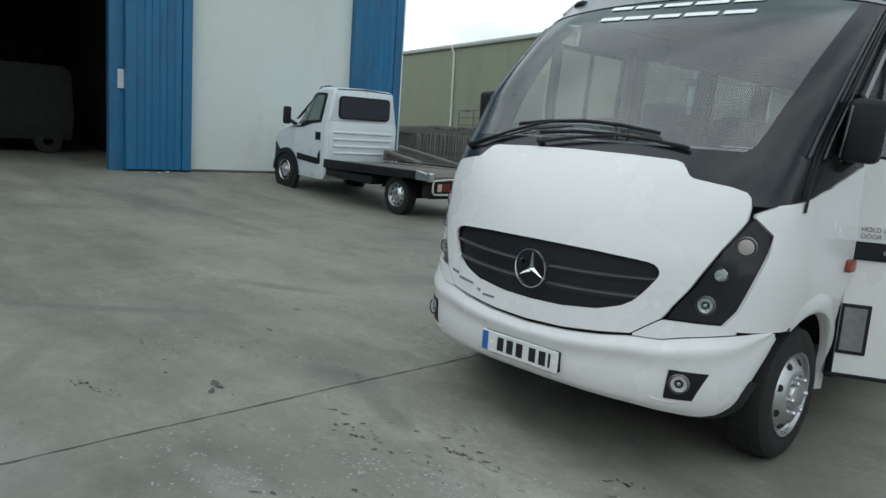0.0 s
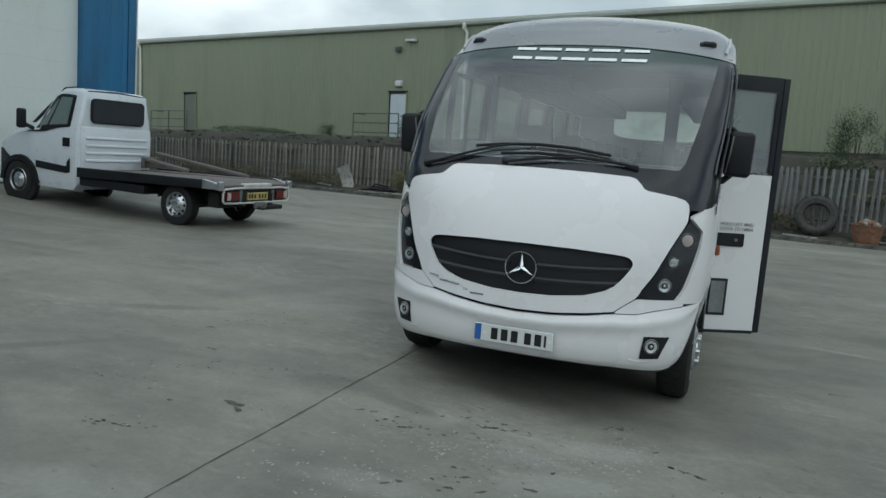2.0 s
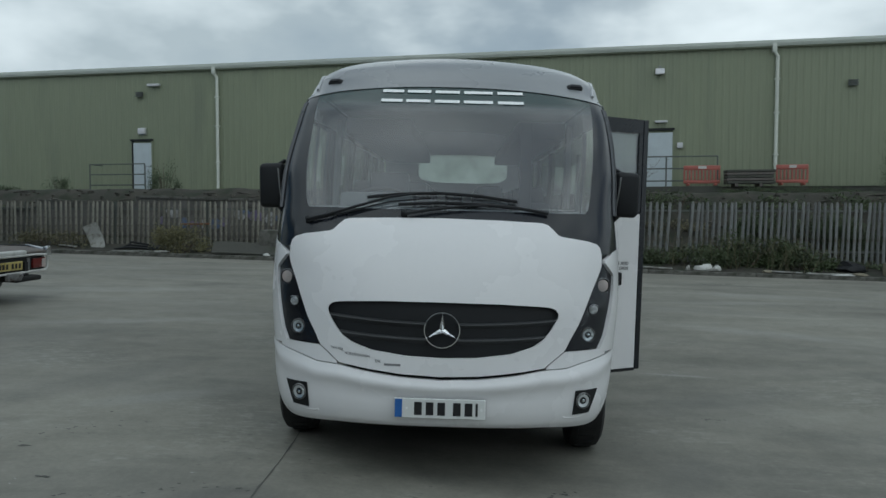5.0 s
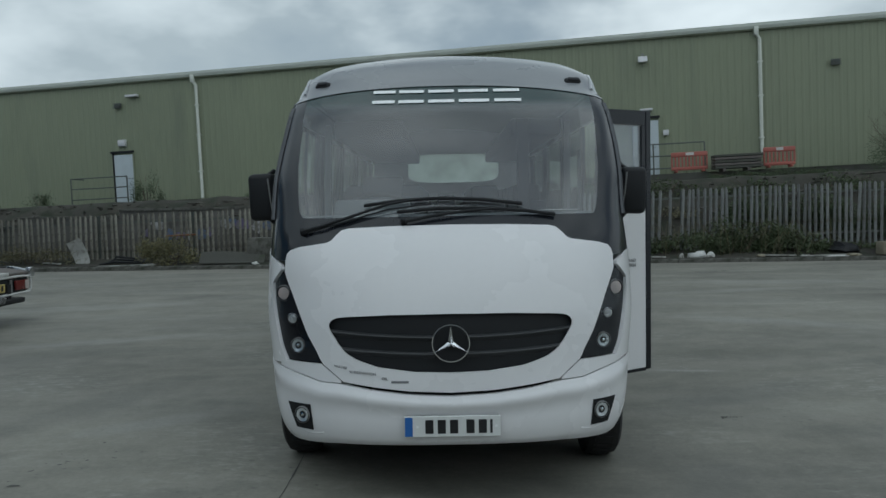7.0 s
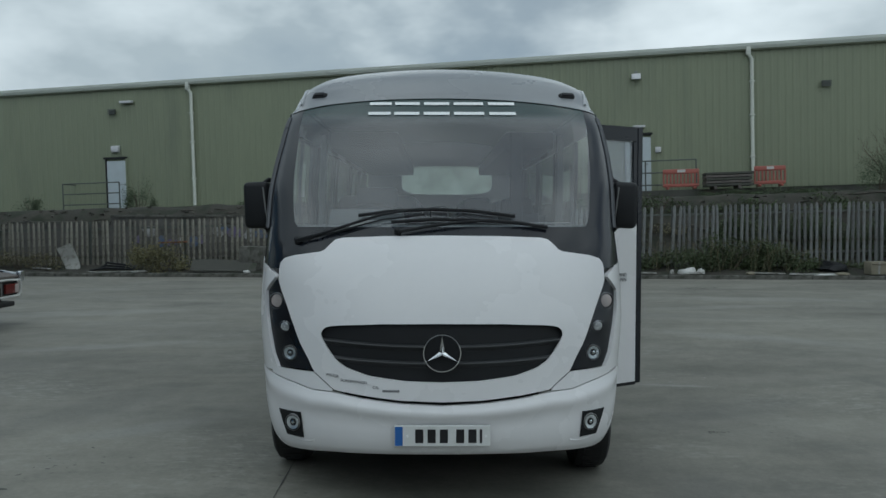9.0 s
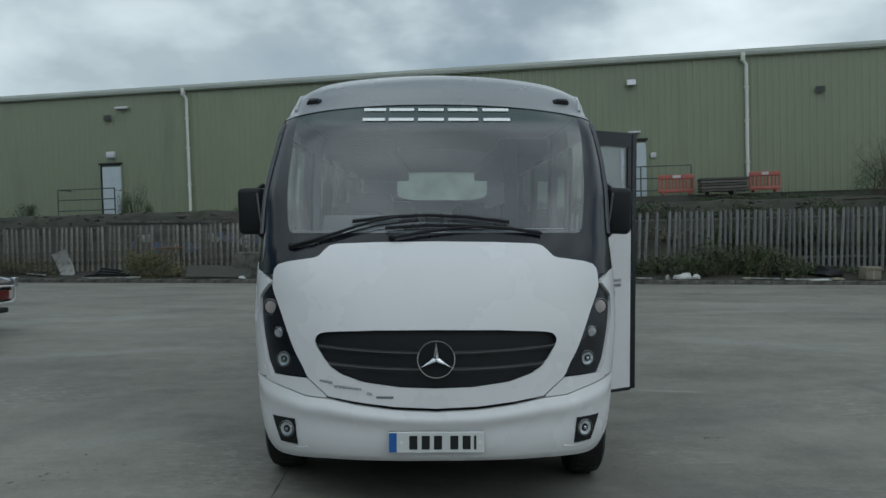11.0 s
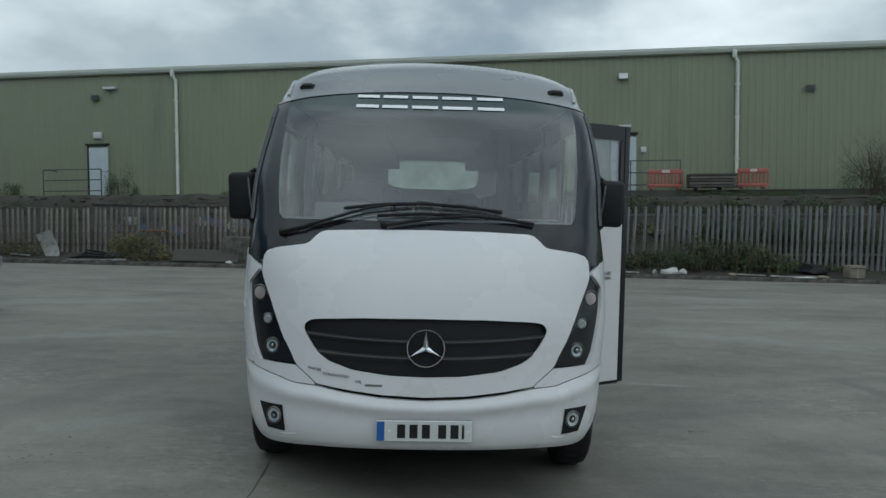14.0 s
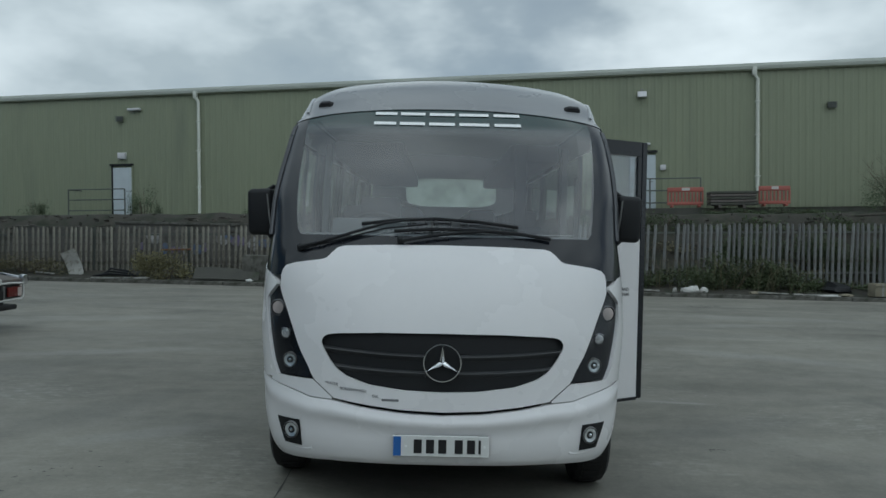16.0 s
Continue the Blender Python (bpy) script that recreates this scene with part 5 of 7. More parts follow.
us = [0, 0.004, 0.009, 0.015, 0.022, 0.030, 0.040, 0.052, 0.066, 0.082, 0.10, 0.13, 0.16, 0.2, 0.26, 0.35, 0.5, 0.7, 0.85, 1.0]
xs = [1.126 * math.sin(math.pi / 2 * k / 26) for k in range(-26, 27)]
roof = part("roof", sheet([[skin(x, brow(x) - 0.012) for x in xs], *[[roof_point(x, u) for x in xs] for u in us]]), M_ROOFP, coach, "pale grey moulded roof")
part("roof_seam", sheet([[skin(x, brow(x) - 0.014 + 0.004 * j, 0.002) for x in xs[2:-2]] for j in range(2)]), M_PLASTIC, roof)
for s in (1, -1):
    c = next(p for p in (roof_point(s * 0.905, k * 0.001) for k in range(200)) if p.z > 2.487) + Vector((0, 0.004, -0.002))
    mk = part("marker_lamp", box(-0.062, -0.02, -0.028, 0.062, 0.03, 0.028, 0.02, 3, m=Matrix.Translation(c) @ pose(0, 0, 0, -42, 0, s * 14)), M_PLASTIC, coach, "dark oval marker lamp")
    part("lens", box(-0.042, -0.03, -0.016, 0.042, -0.012, 0.016, 0.008, 2, m=Matrix.Translation(c) @ pose(0, 0, 0, -42, 0, s * 14)), M_LAMPBASE, mk)

    rail = [roof_point(s * 1.045, u) + Vector((0, 0, 0.004)) for u in (0.012, 0.02, 0.03, 0.045, 0.065, 0.1, 0.2, 0.5, 0.9)]
    part("roof_rail", tube(rail, 0.012, 7), M_BEAD, roof, "pale rail along the roof's edge")

# body sides, rear, floor
def side_x(z):
    return nose_at(min(z, TOPZ))[1]


def side_panel(name, s, y0, y1, z0, z1, material, label="", thick=0.03, parent=None):
    g = [[(s * side_x(z), y0 + (y1 - y0) * f / 4, z) for f in range(5)] for z in np.linspace(z0, z1, 8)]
    return part(name, sheet(g, (-s * thick, 0, 0)), material, parent or coach, label)


DOOR0, DOOR1 = 1.42, 2.22
for s in (1, -1):
    y0 = DOOR1 + 0.02 if s > 0 else 1.64
    # lower side with a hole left for the rear wheel
    for a, b, z in ((y0, 4.55, 0.30), (4.55, 5.55, 0.86), (5.55, REAR, 0.30)):
        side_panel("side_panel", s, a, b - 0.004, z, 1.50, M_WHITE)
    part("rub_strip", box(s * 1.145 if s > 0 else s * 1.175, y0, 0.93, s * 1.175 if s > 0 else s * 1.145, REAR, 0.975, 0.008, 1), M_PLASTIC, coach, "dark rubbing strip")
    part("skirt_lip", box(min(s * 1.10, s * 1.13), y0, 0.27, max(s * 1.10, s * 1.13), 4.55, 0.297), M_PLASTIC, coach)
    panes = [(1.56, 2.40), (2.78, 3.72), (4.08, 5.00), (5.36, 6.20), (6.40, REAR - 0.12)] if s < 0 else [(2.30, 3.25), (3.40, 4.55), (4.70, 5.85), (6.00, REAR - 0.12)]
    at = 1.47 if s < 0 else y0
    for a, b in panes:
        side_panel("window_pillar", s, at, a - 0.002, 1.505, 2.24, M_PLASTIC)
        w = side_panel("side_window", s, a, b, 1.505, 2.24, M_GLASS_SIDE if a < 2 else M_GLASS_TINTED, thick=0.004)
        w.visible_shadow = False
        if a < 2:     # the driver's sliding window
            side_panel("window_divider", s, 1.955, 1.985, 1.505, 2.22, M_PLASTIC, "thin dark divider of the sliding window", 0.02, w)
            side_panel("window_header", s, a, b, 2.205, 2.24, M_PLASTIC, "", 0.02, w)
        at = b + 0.002
    side_panel("window_pillar", s, at, REAR, 1.505, 2.24, M_PLASTIC)
    side_panel("cantrail", s, 1.74, REAR, 2.243, TOPZ - 0.002, M_WHITE)
# rear end with a rounded window
RWX, RWZ, RWW, RWH = 0.12, 2.165, 0.68, 0.215


def rear_rim(k, n=48):
    a = 2 * math.pi * k / n
    c, q = math.cos(a), math.sin(a)
    return RWX + RWW * math.copysign(abs(c) ** 0.45, c), RWZ + RWH * math.copysign(abs(q) ** 0.45, q)


def rear_edge(k, n=48):
    """Where the ray from the window's middle leaves the rear panel's rectangle."""
    a = 2 * math.pi * k / n
    c, q = math.cos(a), math.sin(a)
    f = min((1.10 - RWX * (1 if c > 0 else -1)) / max(abs(c), 1e-6), ((2.44 - RWZ) if q > 0 else (RWZ - 0.30)) / max(abs(q), 1e-6))
    return RWX + f * c, RWZ + f * q


rim_rows = []
for k in range(49):
    (xi, zi), (xo, zo) = rear_rim(k), rear_edge(k)
    rim_rows.append([(xi + (xo - xi) * f, REAR, zi + (zo - zi) * f) for f in (0, 0.3, 1)])
part("rear_panel", sheet(rim_rows, (0, 0.05, 0)), M_WHITE, coach, smooth=False)
part("rear_cap", sheet([[(p.x, REAR + 0.02, 2.44 + (p.z - 2.44) * f / 3) for p in (roof_point(x, 1.0) for x in xs[1:-1])] for f in range(4)], (0, 0.03, 0)), M_WHITE, coach)
rw = part("rear_window", sheet([[(RWX + (rear_rim(k)[0] - RWX) * f, REAR + 0.02, RWZ + (rear_rim(k)[1] - RWZ) * f) for k in range(49)] for f in (0.02, 1.0)]), M_MISTED, coach, "wide misted rear window", smooth=False)
rw.visible_shadow = False
part("floor", box(-1.06, 1.50, 0.50, 1.06, REAR - 0.01, 0.60), M_UNDER, coach, smooth=False)
part("chassis", box(-0.52, 0.25, 0.26, 0.52, 6.6, 0.50, 0.03, 1), M_UNDER, coach)
part("front_axle", tube([(-0.95, 0.96, 0.30), (0.95, 0.96, 0.30)], 0.06, 10), M_UNDER, coach)
part("rear_axle", tube([(-0.95, 5.05, 0.30), (0.95, 5.05, 0.30)], 0.09, 10), M_UNDER, coach)
part("bulkhead", box(-0.95, 0.62, 0.55, 0.95, 0.66, 1.45), M_UNDER, coach, smooth=False)

# wheels
def wheel(s, y, parent):
    face = s * 1.08
    m = Matrix.Translation((face, y, 0.362 + height(face, y))) @ pose(0, 0, 0, 0, 0, 0 if s > 0 else 180) @ Matrix.Diagonal((1.0, 0.93, 0.93, 1))
    w = part("wheel", lathe([(0.20, -0.20), (0.30, -0.22), (0.375, -0.205), (0.388, -0.17), (0.390, -0.06), (0.380, -0.02), (0.350, 0.0), (0.29, 0.004), (0.250, -0.006), (0.242, -0.03)], 48, m=m), M_RUBBER, parent, "black tyre")
    for k in range(36):
        a = 2 * math.pi * k / 36
        part("tread_block", box(-0.17, -0.022, -0.006, -0.06, 0.022, 0.006, m=m @ pose(0, 0, 0, math.degrees(a), 0, 0) @ Matrix.Translation((0, 0, 0.390))), M_RUBBER, w, smooth=False)
    rim = part("rim", lathe([(0.252, -0.012), (0.247, 0.004), (0.240, 0.002), (0.234, -0.022), (0.225, -0.030), (0.16, 0.012), (0.13, 0.022), (0.122, 0.022), (0.118, 0.010), (0.085, 0.008), (0.08, 0.03), (0.05, 0.045), (0.01, 0.047)], 48, m=m), M_ALLOY, w, "polished alloy wheel trim")
    for k in range(8):
        a = 2 * math.pi * (k + 0.5) / 8
        part("hand_hole", lathe([(0.004, 0.0), (0.021, 0.0), (0.023, -0.015)], 14, m=m @ pose(0, 0, 0, math.degrees(a), 0, 0) @ Matrix.Translation((-0.004, 0, 0.193)) @ pose(0, 0, 0, 0, -32.7, 0)), M_UNDER, w)
    for k in range(6):
        a = 2 * math.pi * k / 6
        part("wheel_nut", lathe([(0.016, 0.0), (0.016, 0.035), (0.010, 0.042)], 6, m=m @ Matrix.Translation((0.008, 0.100 * math.cos(a), 0.100 * math.sin(a)))), M_ALLOY, w)
    return w


wheel(1, 0.96, coach)
wheel(-1, 0.96, coach)
wheel(1, 5.05, coach)
wheel(-1, 5.05, coach)

# mirrors
for s in (1, -1):
    c = Vector((s * 1.225, 0.985, 1.685))
    mi = part("mirror", box(-0.086, -0.075, -0.155, 0.086, 0.06, 0.155, 0.035, 3, m=Matrix.Translation(c) @ pose(0, 0, 0, 0, s * 2.0, s * 8)), M_PLASTIC, coach, "large black mirror housing")
    part("mirror_glass", box(-0.078, 0.061, -0.14, 0.078, 0.066, 0.14, m=Matrix.Translation(c) @ pose(0, 0, 0, 0, s * 2, s * 8)), M_CHROME, mi, smooth=False)
    part("mirror_rib", tube([c + Vector((-s * 0.045, -0.082, 0.12)), c + Vector((-s * 0.06, -0.080, -0.02)), c + Vector((-s * 0.075, -0.07, -0.13))], 0.006, 6), M_STEEL, mi)
    part("mirror_arm", tube([(s * 1.11, 1.10, 1.83), (s * 1.17, 1.03, 1.86), (s * 1.20, 1.0, 1.83)], 0.016, 8), M_PLASTIC, mi)
    part("mirror_arm", tube([(s * 1.07, 0.98, 1.49), (s * 1.14, 0.99, 1.50), (s * 1.20, 1.0, 1.555)], 0.028, 8, r1=0.02), M_PLASTIC, mi)
    part("mirror_base", prism([(0.70, 1.34), (1.28, 1.485), (1.22, 1.58), (1.00, 1.62), (0.84, 1.50)], "x", min(s * 1.085, s * 1.128), max(s * 1.085, s * 1.128), 0.012), M_PLASTIC, mi)
# side repeater lamp
for s in (1, -1):
    part("side_repeater", box(s * 1.155 - 0.02, 1.27, 0.94, s * 1.155 + 0.025, 1.36, 1.01, 0.012), M_AMBER, coach, "amber side lamp")

# ---- passenger door, folded open: hinged leaf with a second leaf folded behind it
H0, H1 = Vector((1.13, 1.385, 0.0)), Vector((1.53, 1.605, 0.0))
dirx = (H1 - H0).normalized()
nrm = Vector((dirx.y, -dirx.x, 0))
DL = (H1 - H0).length
DM = Matrix(((dirx.x, -nrm.x, 0, H0.x), (dirx.y, -nrm.y, 0, H0.y), (0, 0, 1, -0.03), (0, 0, 0, 1)))
door = new("passenger_door")
door.parent = coach
door.matrix_basis = DM
door["label"] = "white bi-fold entrance door standing open"
LX = DL - 0.055


def dpart(name, x0, z0, x1, z1, y0, y1, material, label="", bevel=0.0):
    return part(name, box(x0, y0, z0, x1, y1, z1, bevel, 1), material, door, label, smooth=bevel > 0)


dpart("door_panel", 0.0, 0.385, LX, 1.585, 0.0, 0.035, M_WHITE, "white lower door panel")
dpart("stile", LX + 0.002, 0.37, DL, 2.31, -0.004, 0.045, M_PILLAR, "dark rubber-edged stile", 0.006)
dpart("stile", -0.03, 1.59, 0.035, 2.31, 0.0, 0.04, M_PILLAR)
dpart("head_rail", 0.037, 2.205, LX, 2.31, 0.0, 0.04, M_PILLAR, "dark head rail")
dpart("inner_stile", LX - 0.035, 1.60, LX, 2.20, 0.0, 0.04, M_PILLAR)
dg = dpart("door_glass", 0.037, 1.60, LX - 0.037, 2.203, 0.012, 0.018, M_GLASS_DOOR, "clear upper door glass")
dg.visible_shadow = False
dpart("door_sill", -0.03, 0.362, LX, 0.382, -0.004, 0.04, M_PLASTIC)
dpart("lock_box", 0.0, 1.035, 0.235, 1.135, -0.010, -0.001, M_PLASTIC, "black recessed lock box", 0.01)
part("lock_knob", lathe([(0.012, -0.01), (0.012, 0.012)], 12, m=pose(0.165, -0.014, 1.085, 0, 0, 90)), M_STEEL, door)
lw = dpart("step_window", 0.0, 0.50, 0.15, 0.785, -0.006, -0.001, M_PLASTIC, "small dark-framed step window", 0.004)
dpart("step_glass", 0.015, 0.52, 0.13, 0.765, -0.009, -0.007, M_STEPGLASS)
lettering("door_text", "HOLD LEFT AND", 0.036, M_GREYINK, pose(0.035, -0.003, 1.185, 90, 0, 0), door, stretch=0.98)
lettering("door_text", "DOOR TO OPEN", 0.036, M_GREYINK, pose(0.035, -0.003, 1.148, 90, 0, 0), door, stretch=0.98)
# folded second leaf
dpart("rear_leaf", 0.02, 0.385, LX, 1.585, 0.075, 0.11, M_WHITE)
dpart("rear_leaf_frame", 0.02, 2.205, LX, 2.31, 0.075, 0.115, M_PILLAR)
dpart("rear_leaf_frame", 0.02, 1.59, 0.07, 2.203, 0.075, 0.115, M_PILLAR)
# doorway behind: step well and grab rail
part("step_well", box(0.62, DOOR0 + 0.02, 0.32, 1.10, DOOR1, 0.36), M_DECK, coach, "worn entrance step", smooth=False)
part("step_edge", box(1.10, DOOR0 + 0.02, 0.33, 1.14, DOOR1, 0.37), M_ALLOY, coach, smooth=False)
part("grab_rail", tube([(1.02, 1.55, 0.8), (1.0, 1.62, 1.5), (0.98, 1.55, 2.0)], 0.016, 8), M_STEEL, coach)
part("door_post", box(1.085, DOOR0 - 0.02, 0.32, 1.13, DOOR0 + 0.02, 2.24), M_PILLAR, coach, smooth=False)

# ---- cabin
part("dashboard", prism([(0.50, 1.40), (0.56, 1.52), (0.80, 1.56), (1.05, 1.50), (1.12, 1.30), (1.0, 0.9), (0.66, 0.9)], "x", -1.0, 1.0, 0.03), M_DASH, coach, "grey moulded dashboard")
part("instrument_binnacle", prism([(0.86, 1.53), (0.92, 1.66), (1.10, 1.64), (1.12, 1.50)], "x", -0.75, -0.25, 0.03), M_DASH, coach)
part("steering_wheel", lathe([(0.205 + 0.016 * math.cos(2 * math.pi * k / 8), 0.016 * math.sin(2 * math.pi * k / 8)) for k in range(8)], 28, m=pose(-0.50, 1.22, 1.60, 0, 62, 90), close=True), M_PLASTIC, coach)
part("steering_column", tube([(-0.50, 1.22, 1.60), (-0.50, 1.02, 1.40)], 0.04, 8), M_PLASTIC, coach)
part("ceiling_lining", sheet([[roof_point(x, u) - Vector((0, 0, 0.06)) for x in xs[3:-3]] for u in us[2:]]), M_CABIN, coach)
part("windscreen_header", box(-0.95, 1.42, 2.36, 0.95, 1.75, 2.42, 0.02), M_CABIN, coach)


def seat(x, y, w, m=M_SEAT, top=1.62, base=0.60):
    st = part("seat", box(x - w / 2, y - 0.42, base + 0.36, x + w / 2, y + 0.02, base + 0.50, 0.04), m, coach, "dark cloth coach seat")
    part("seat_back", box(x - w / 2, y, base + 0.42, x + w / 2, y + 0.11, top, 0.045, m=Matrix.Translation((0, y, 1.0)) @ pose(0, 0, 0, -8, 0, 0) @ Matrix.Translation((0, -y, -1.0))), m, st)
    part("headrest", box(x - w * 0.34, y + 0.02, top - 0.03, x + w * 0.34, y + 0.12, top + 0.17, 0.04, m=Matrix.Translation((0, y, 1.0)) @ pose(0, 0, 0, -8, 0, 0) @ Matrix.Translation((0, -y, -1.0))), m, st)
    part("seat_leg", box(x - 0.15, y - 0.3, base, x + 0.15, y - 0.05, base + 0.36), M_UNDER, st, smooth=False)


seat(-0.52, 1.95, 0.50, top=1.70, base=0.72)
for y in (2.9, 3.65, 4.4, 5.15, 5.9, 6.7):
    for x in (-0.82, -0.38, 0.40, 0.84):
        if y < 3 and x > 0:
            continue
        seat(x, y, 0.42, top=1.66)
seat(0.0, 6.75, 0.40, top=1.62)
# added dark blocks, no racks seen there; they cover bright parts of the rear
for xa, xb in ((0.60, 1.06), (-1.06, -0.38)):
    part("luggage_rack", box(xa, 2.9, 2.235, xb, REAR - 0.02, 2.40, 0.03), M_SEAT, coach, "added dark block under the cabin ceiling")
for s in (1, -1):
    part("cabin_pillar", box(min(s * 0.99, s * 1.04), 2.3, 1.5, max(s * 0.99, s * 1.04), 2.38, 2.3), M_CABIN, coach, smooth=False)
# added dark upright, hides part of the bright rear window
part("entrance_screen", box(0.60, 2.36, 0.60, 0.71, 2.41, 2.34, 0.01, 1), M_SEAT, coach, "added dark upright before the bright rear window")
# papers left on the dash
for x, y, r in ((0.66, 0.84, 20), (0.80, 0.95, -12)):
    part("paper", box(-0.07, -0.1, 0, 0.07, 0.1, 0.002, m=pose(x, y, 1.566, 0, 0, r)), M_DECAL, coach, "loose paper on the dash", smooth=False)

# the upper body is not quite square: it leans in on the driver's side
for ob in coach.children_recursive:
    if ob.type != "MESH" or ob.name.startswith(("mirror", "name_bar", "wiper")) or ob.parent.name.startswith(("mirror", "passenger_door")):
        continue
    for v in ob.data.vertices:
        x, z = v.co.x, v.co.z
        if z > 1.6:
            v.co.x += smooth(1.6, 2.2, z) * (0.034 * smooth(0.75, 1.1, -x) + 0.008 * smooth(0.75, 1.1, x)) + 0.016 * smooth(2.42, 2.52, z) * (1 - smooth(0.75, 1.1, -x))

# ---------------------------------------------------------------- recovery truck
# Local frame: x ahead from the rear axle, y to its left, z up.
TR = Matrix.Translation((-7.30, 6.25, -0.003)) @ pose(0, 0, 0, 0, -1.15, 178.0) @ Matrix.Diagonal((1.02, 1.02, 1.03, 1))
truck = thing("recovery_truck", "small white flatbed recovery truck with dark deck", "truck", TR)
# cab: rings of a rounded shell along the length: x, floor, waist height, roof height, half width low, half width at the roof
CAB = [(4.78, 0.44, 0.80, 0.92, 0.60, 0.52), (4.74, 0.38, 0.90, 1.02, 0.70, 0.62), (4.64, 0.34, 0.99, 1.13, 0.78, 0.69), (4.40, 0.32, 1.10, 1.24, 0.84, 0.74),
       (4.08, 0.32, 1.20, 1.33, 0.86, 0.75), (3.74, 0.32, 1.28, 1.42, 0.865, 0.74), (3.45, 0.32, 1.30, 1.69, 0.865, 0.72), (3.24, 0.32, 1.31, 1.92, 0.87, 0.72), (3.04, 0.32, 1.31, 2.03, 0.875, 0.73),
       (2.80, 0.32, 1.31, 2.07, 0.875, 0.735), (2.55, 0.32, 1.31, 2.07, 0.87, 0.735), (2.46, 0.40, 1.30, 2.05, 0.855, 0.715), (2.42, 0.48, 1.29, 1.99, 0.82, 0.68)]


def along(x):
    """Station of the cab's shell to the truck's own length."""
    return 2.21 + (x - 2.42) * 0.89


def cab_ring(x, z0, zw, zt, w, wt):
    x = along(x)
    pts = [(w * 0.96, z0), (w, z0 + 0.12), (w, zw)]
    for k in range(5):
        a = k / 4 * math.pi / 2
        pts.append((wt - 0.09 + 0.09 * math.cos(a), zt - 0.09 + 0.09 * math.sin(a)))
    pts.append((0, zt + 0.015))
    half = [(x, y, z) for y, z in pts]
    return half + [(x, -y, z) for y, z in pts[-2::-1]]


cab_bm = bmesh.new()
rings = [[cab_bm.verts.new(p) for p in cab_ring(*r)] for r in CAB]
for u, v in zip(rings, rings[1:]):
    for k in range(len(u) - 1):
        cab_bm.faces.new((u[k], u[k + 1], v[k + 1], v[k]))
    cab_bm.faces.new((u[-1], u[0], v[0], v[-1]))
cab_bm.faces.new(rings[0])
cab_bm.faces.new(rings[-1][::-1])
cab = part("cab", cab_bm, M_TRUCK, truck, "white cab")


def cab_side(x, z, s=1, out=0.006):
    """A point just outside the cab's flank."""
    zw = lerp_at([(r[0], r[2]) for r in CAB[::-1]], x)
    zt = lerp_at([(r[0], r[3]) for r in CAB[::-1]], x)
    w, wt = lerp_at([(r[0], r[4]) for r in CAB[::-1]], x), lerp_at([(r[0], r[5]) for r in CAB[::-1]], x)
    f = max(0, min(1, (z - zw) / max(0.05, zt - 0.09 - zw)))
    return Vector((along(x), s * (w + (wt - w) * f + out), z))


def flank(name, pts_lo, pts_hi, material, s, label="", out=0.006, parent=None):
    n = 8
    g = []
    for j in range(6):
        row = []
        for k in range(n + 1):
            u = k / n
            lo = [np.interp(u, np.linspace(0, 1, len(pts_lo)), [p[i] for p in pts_lo]) for i in (0, 1)]
            hi = [np.interp(u, np.linspace(0, 1, len(pts_hi)), [p[i] for p in pts_hi]) for i in (0, 1)]
            row.append(cab_side(lo[0] + (hi[0] - lo[0]) * j / 5, lo[1] + (hi[1] - lo[1]) * j / 5, s, out))
        g.append(row)
    return part(name, sheet(g, (0, -s * 0.01, 0)), material, parent or cab, label)


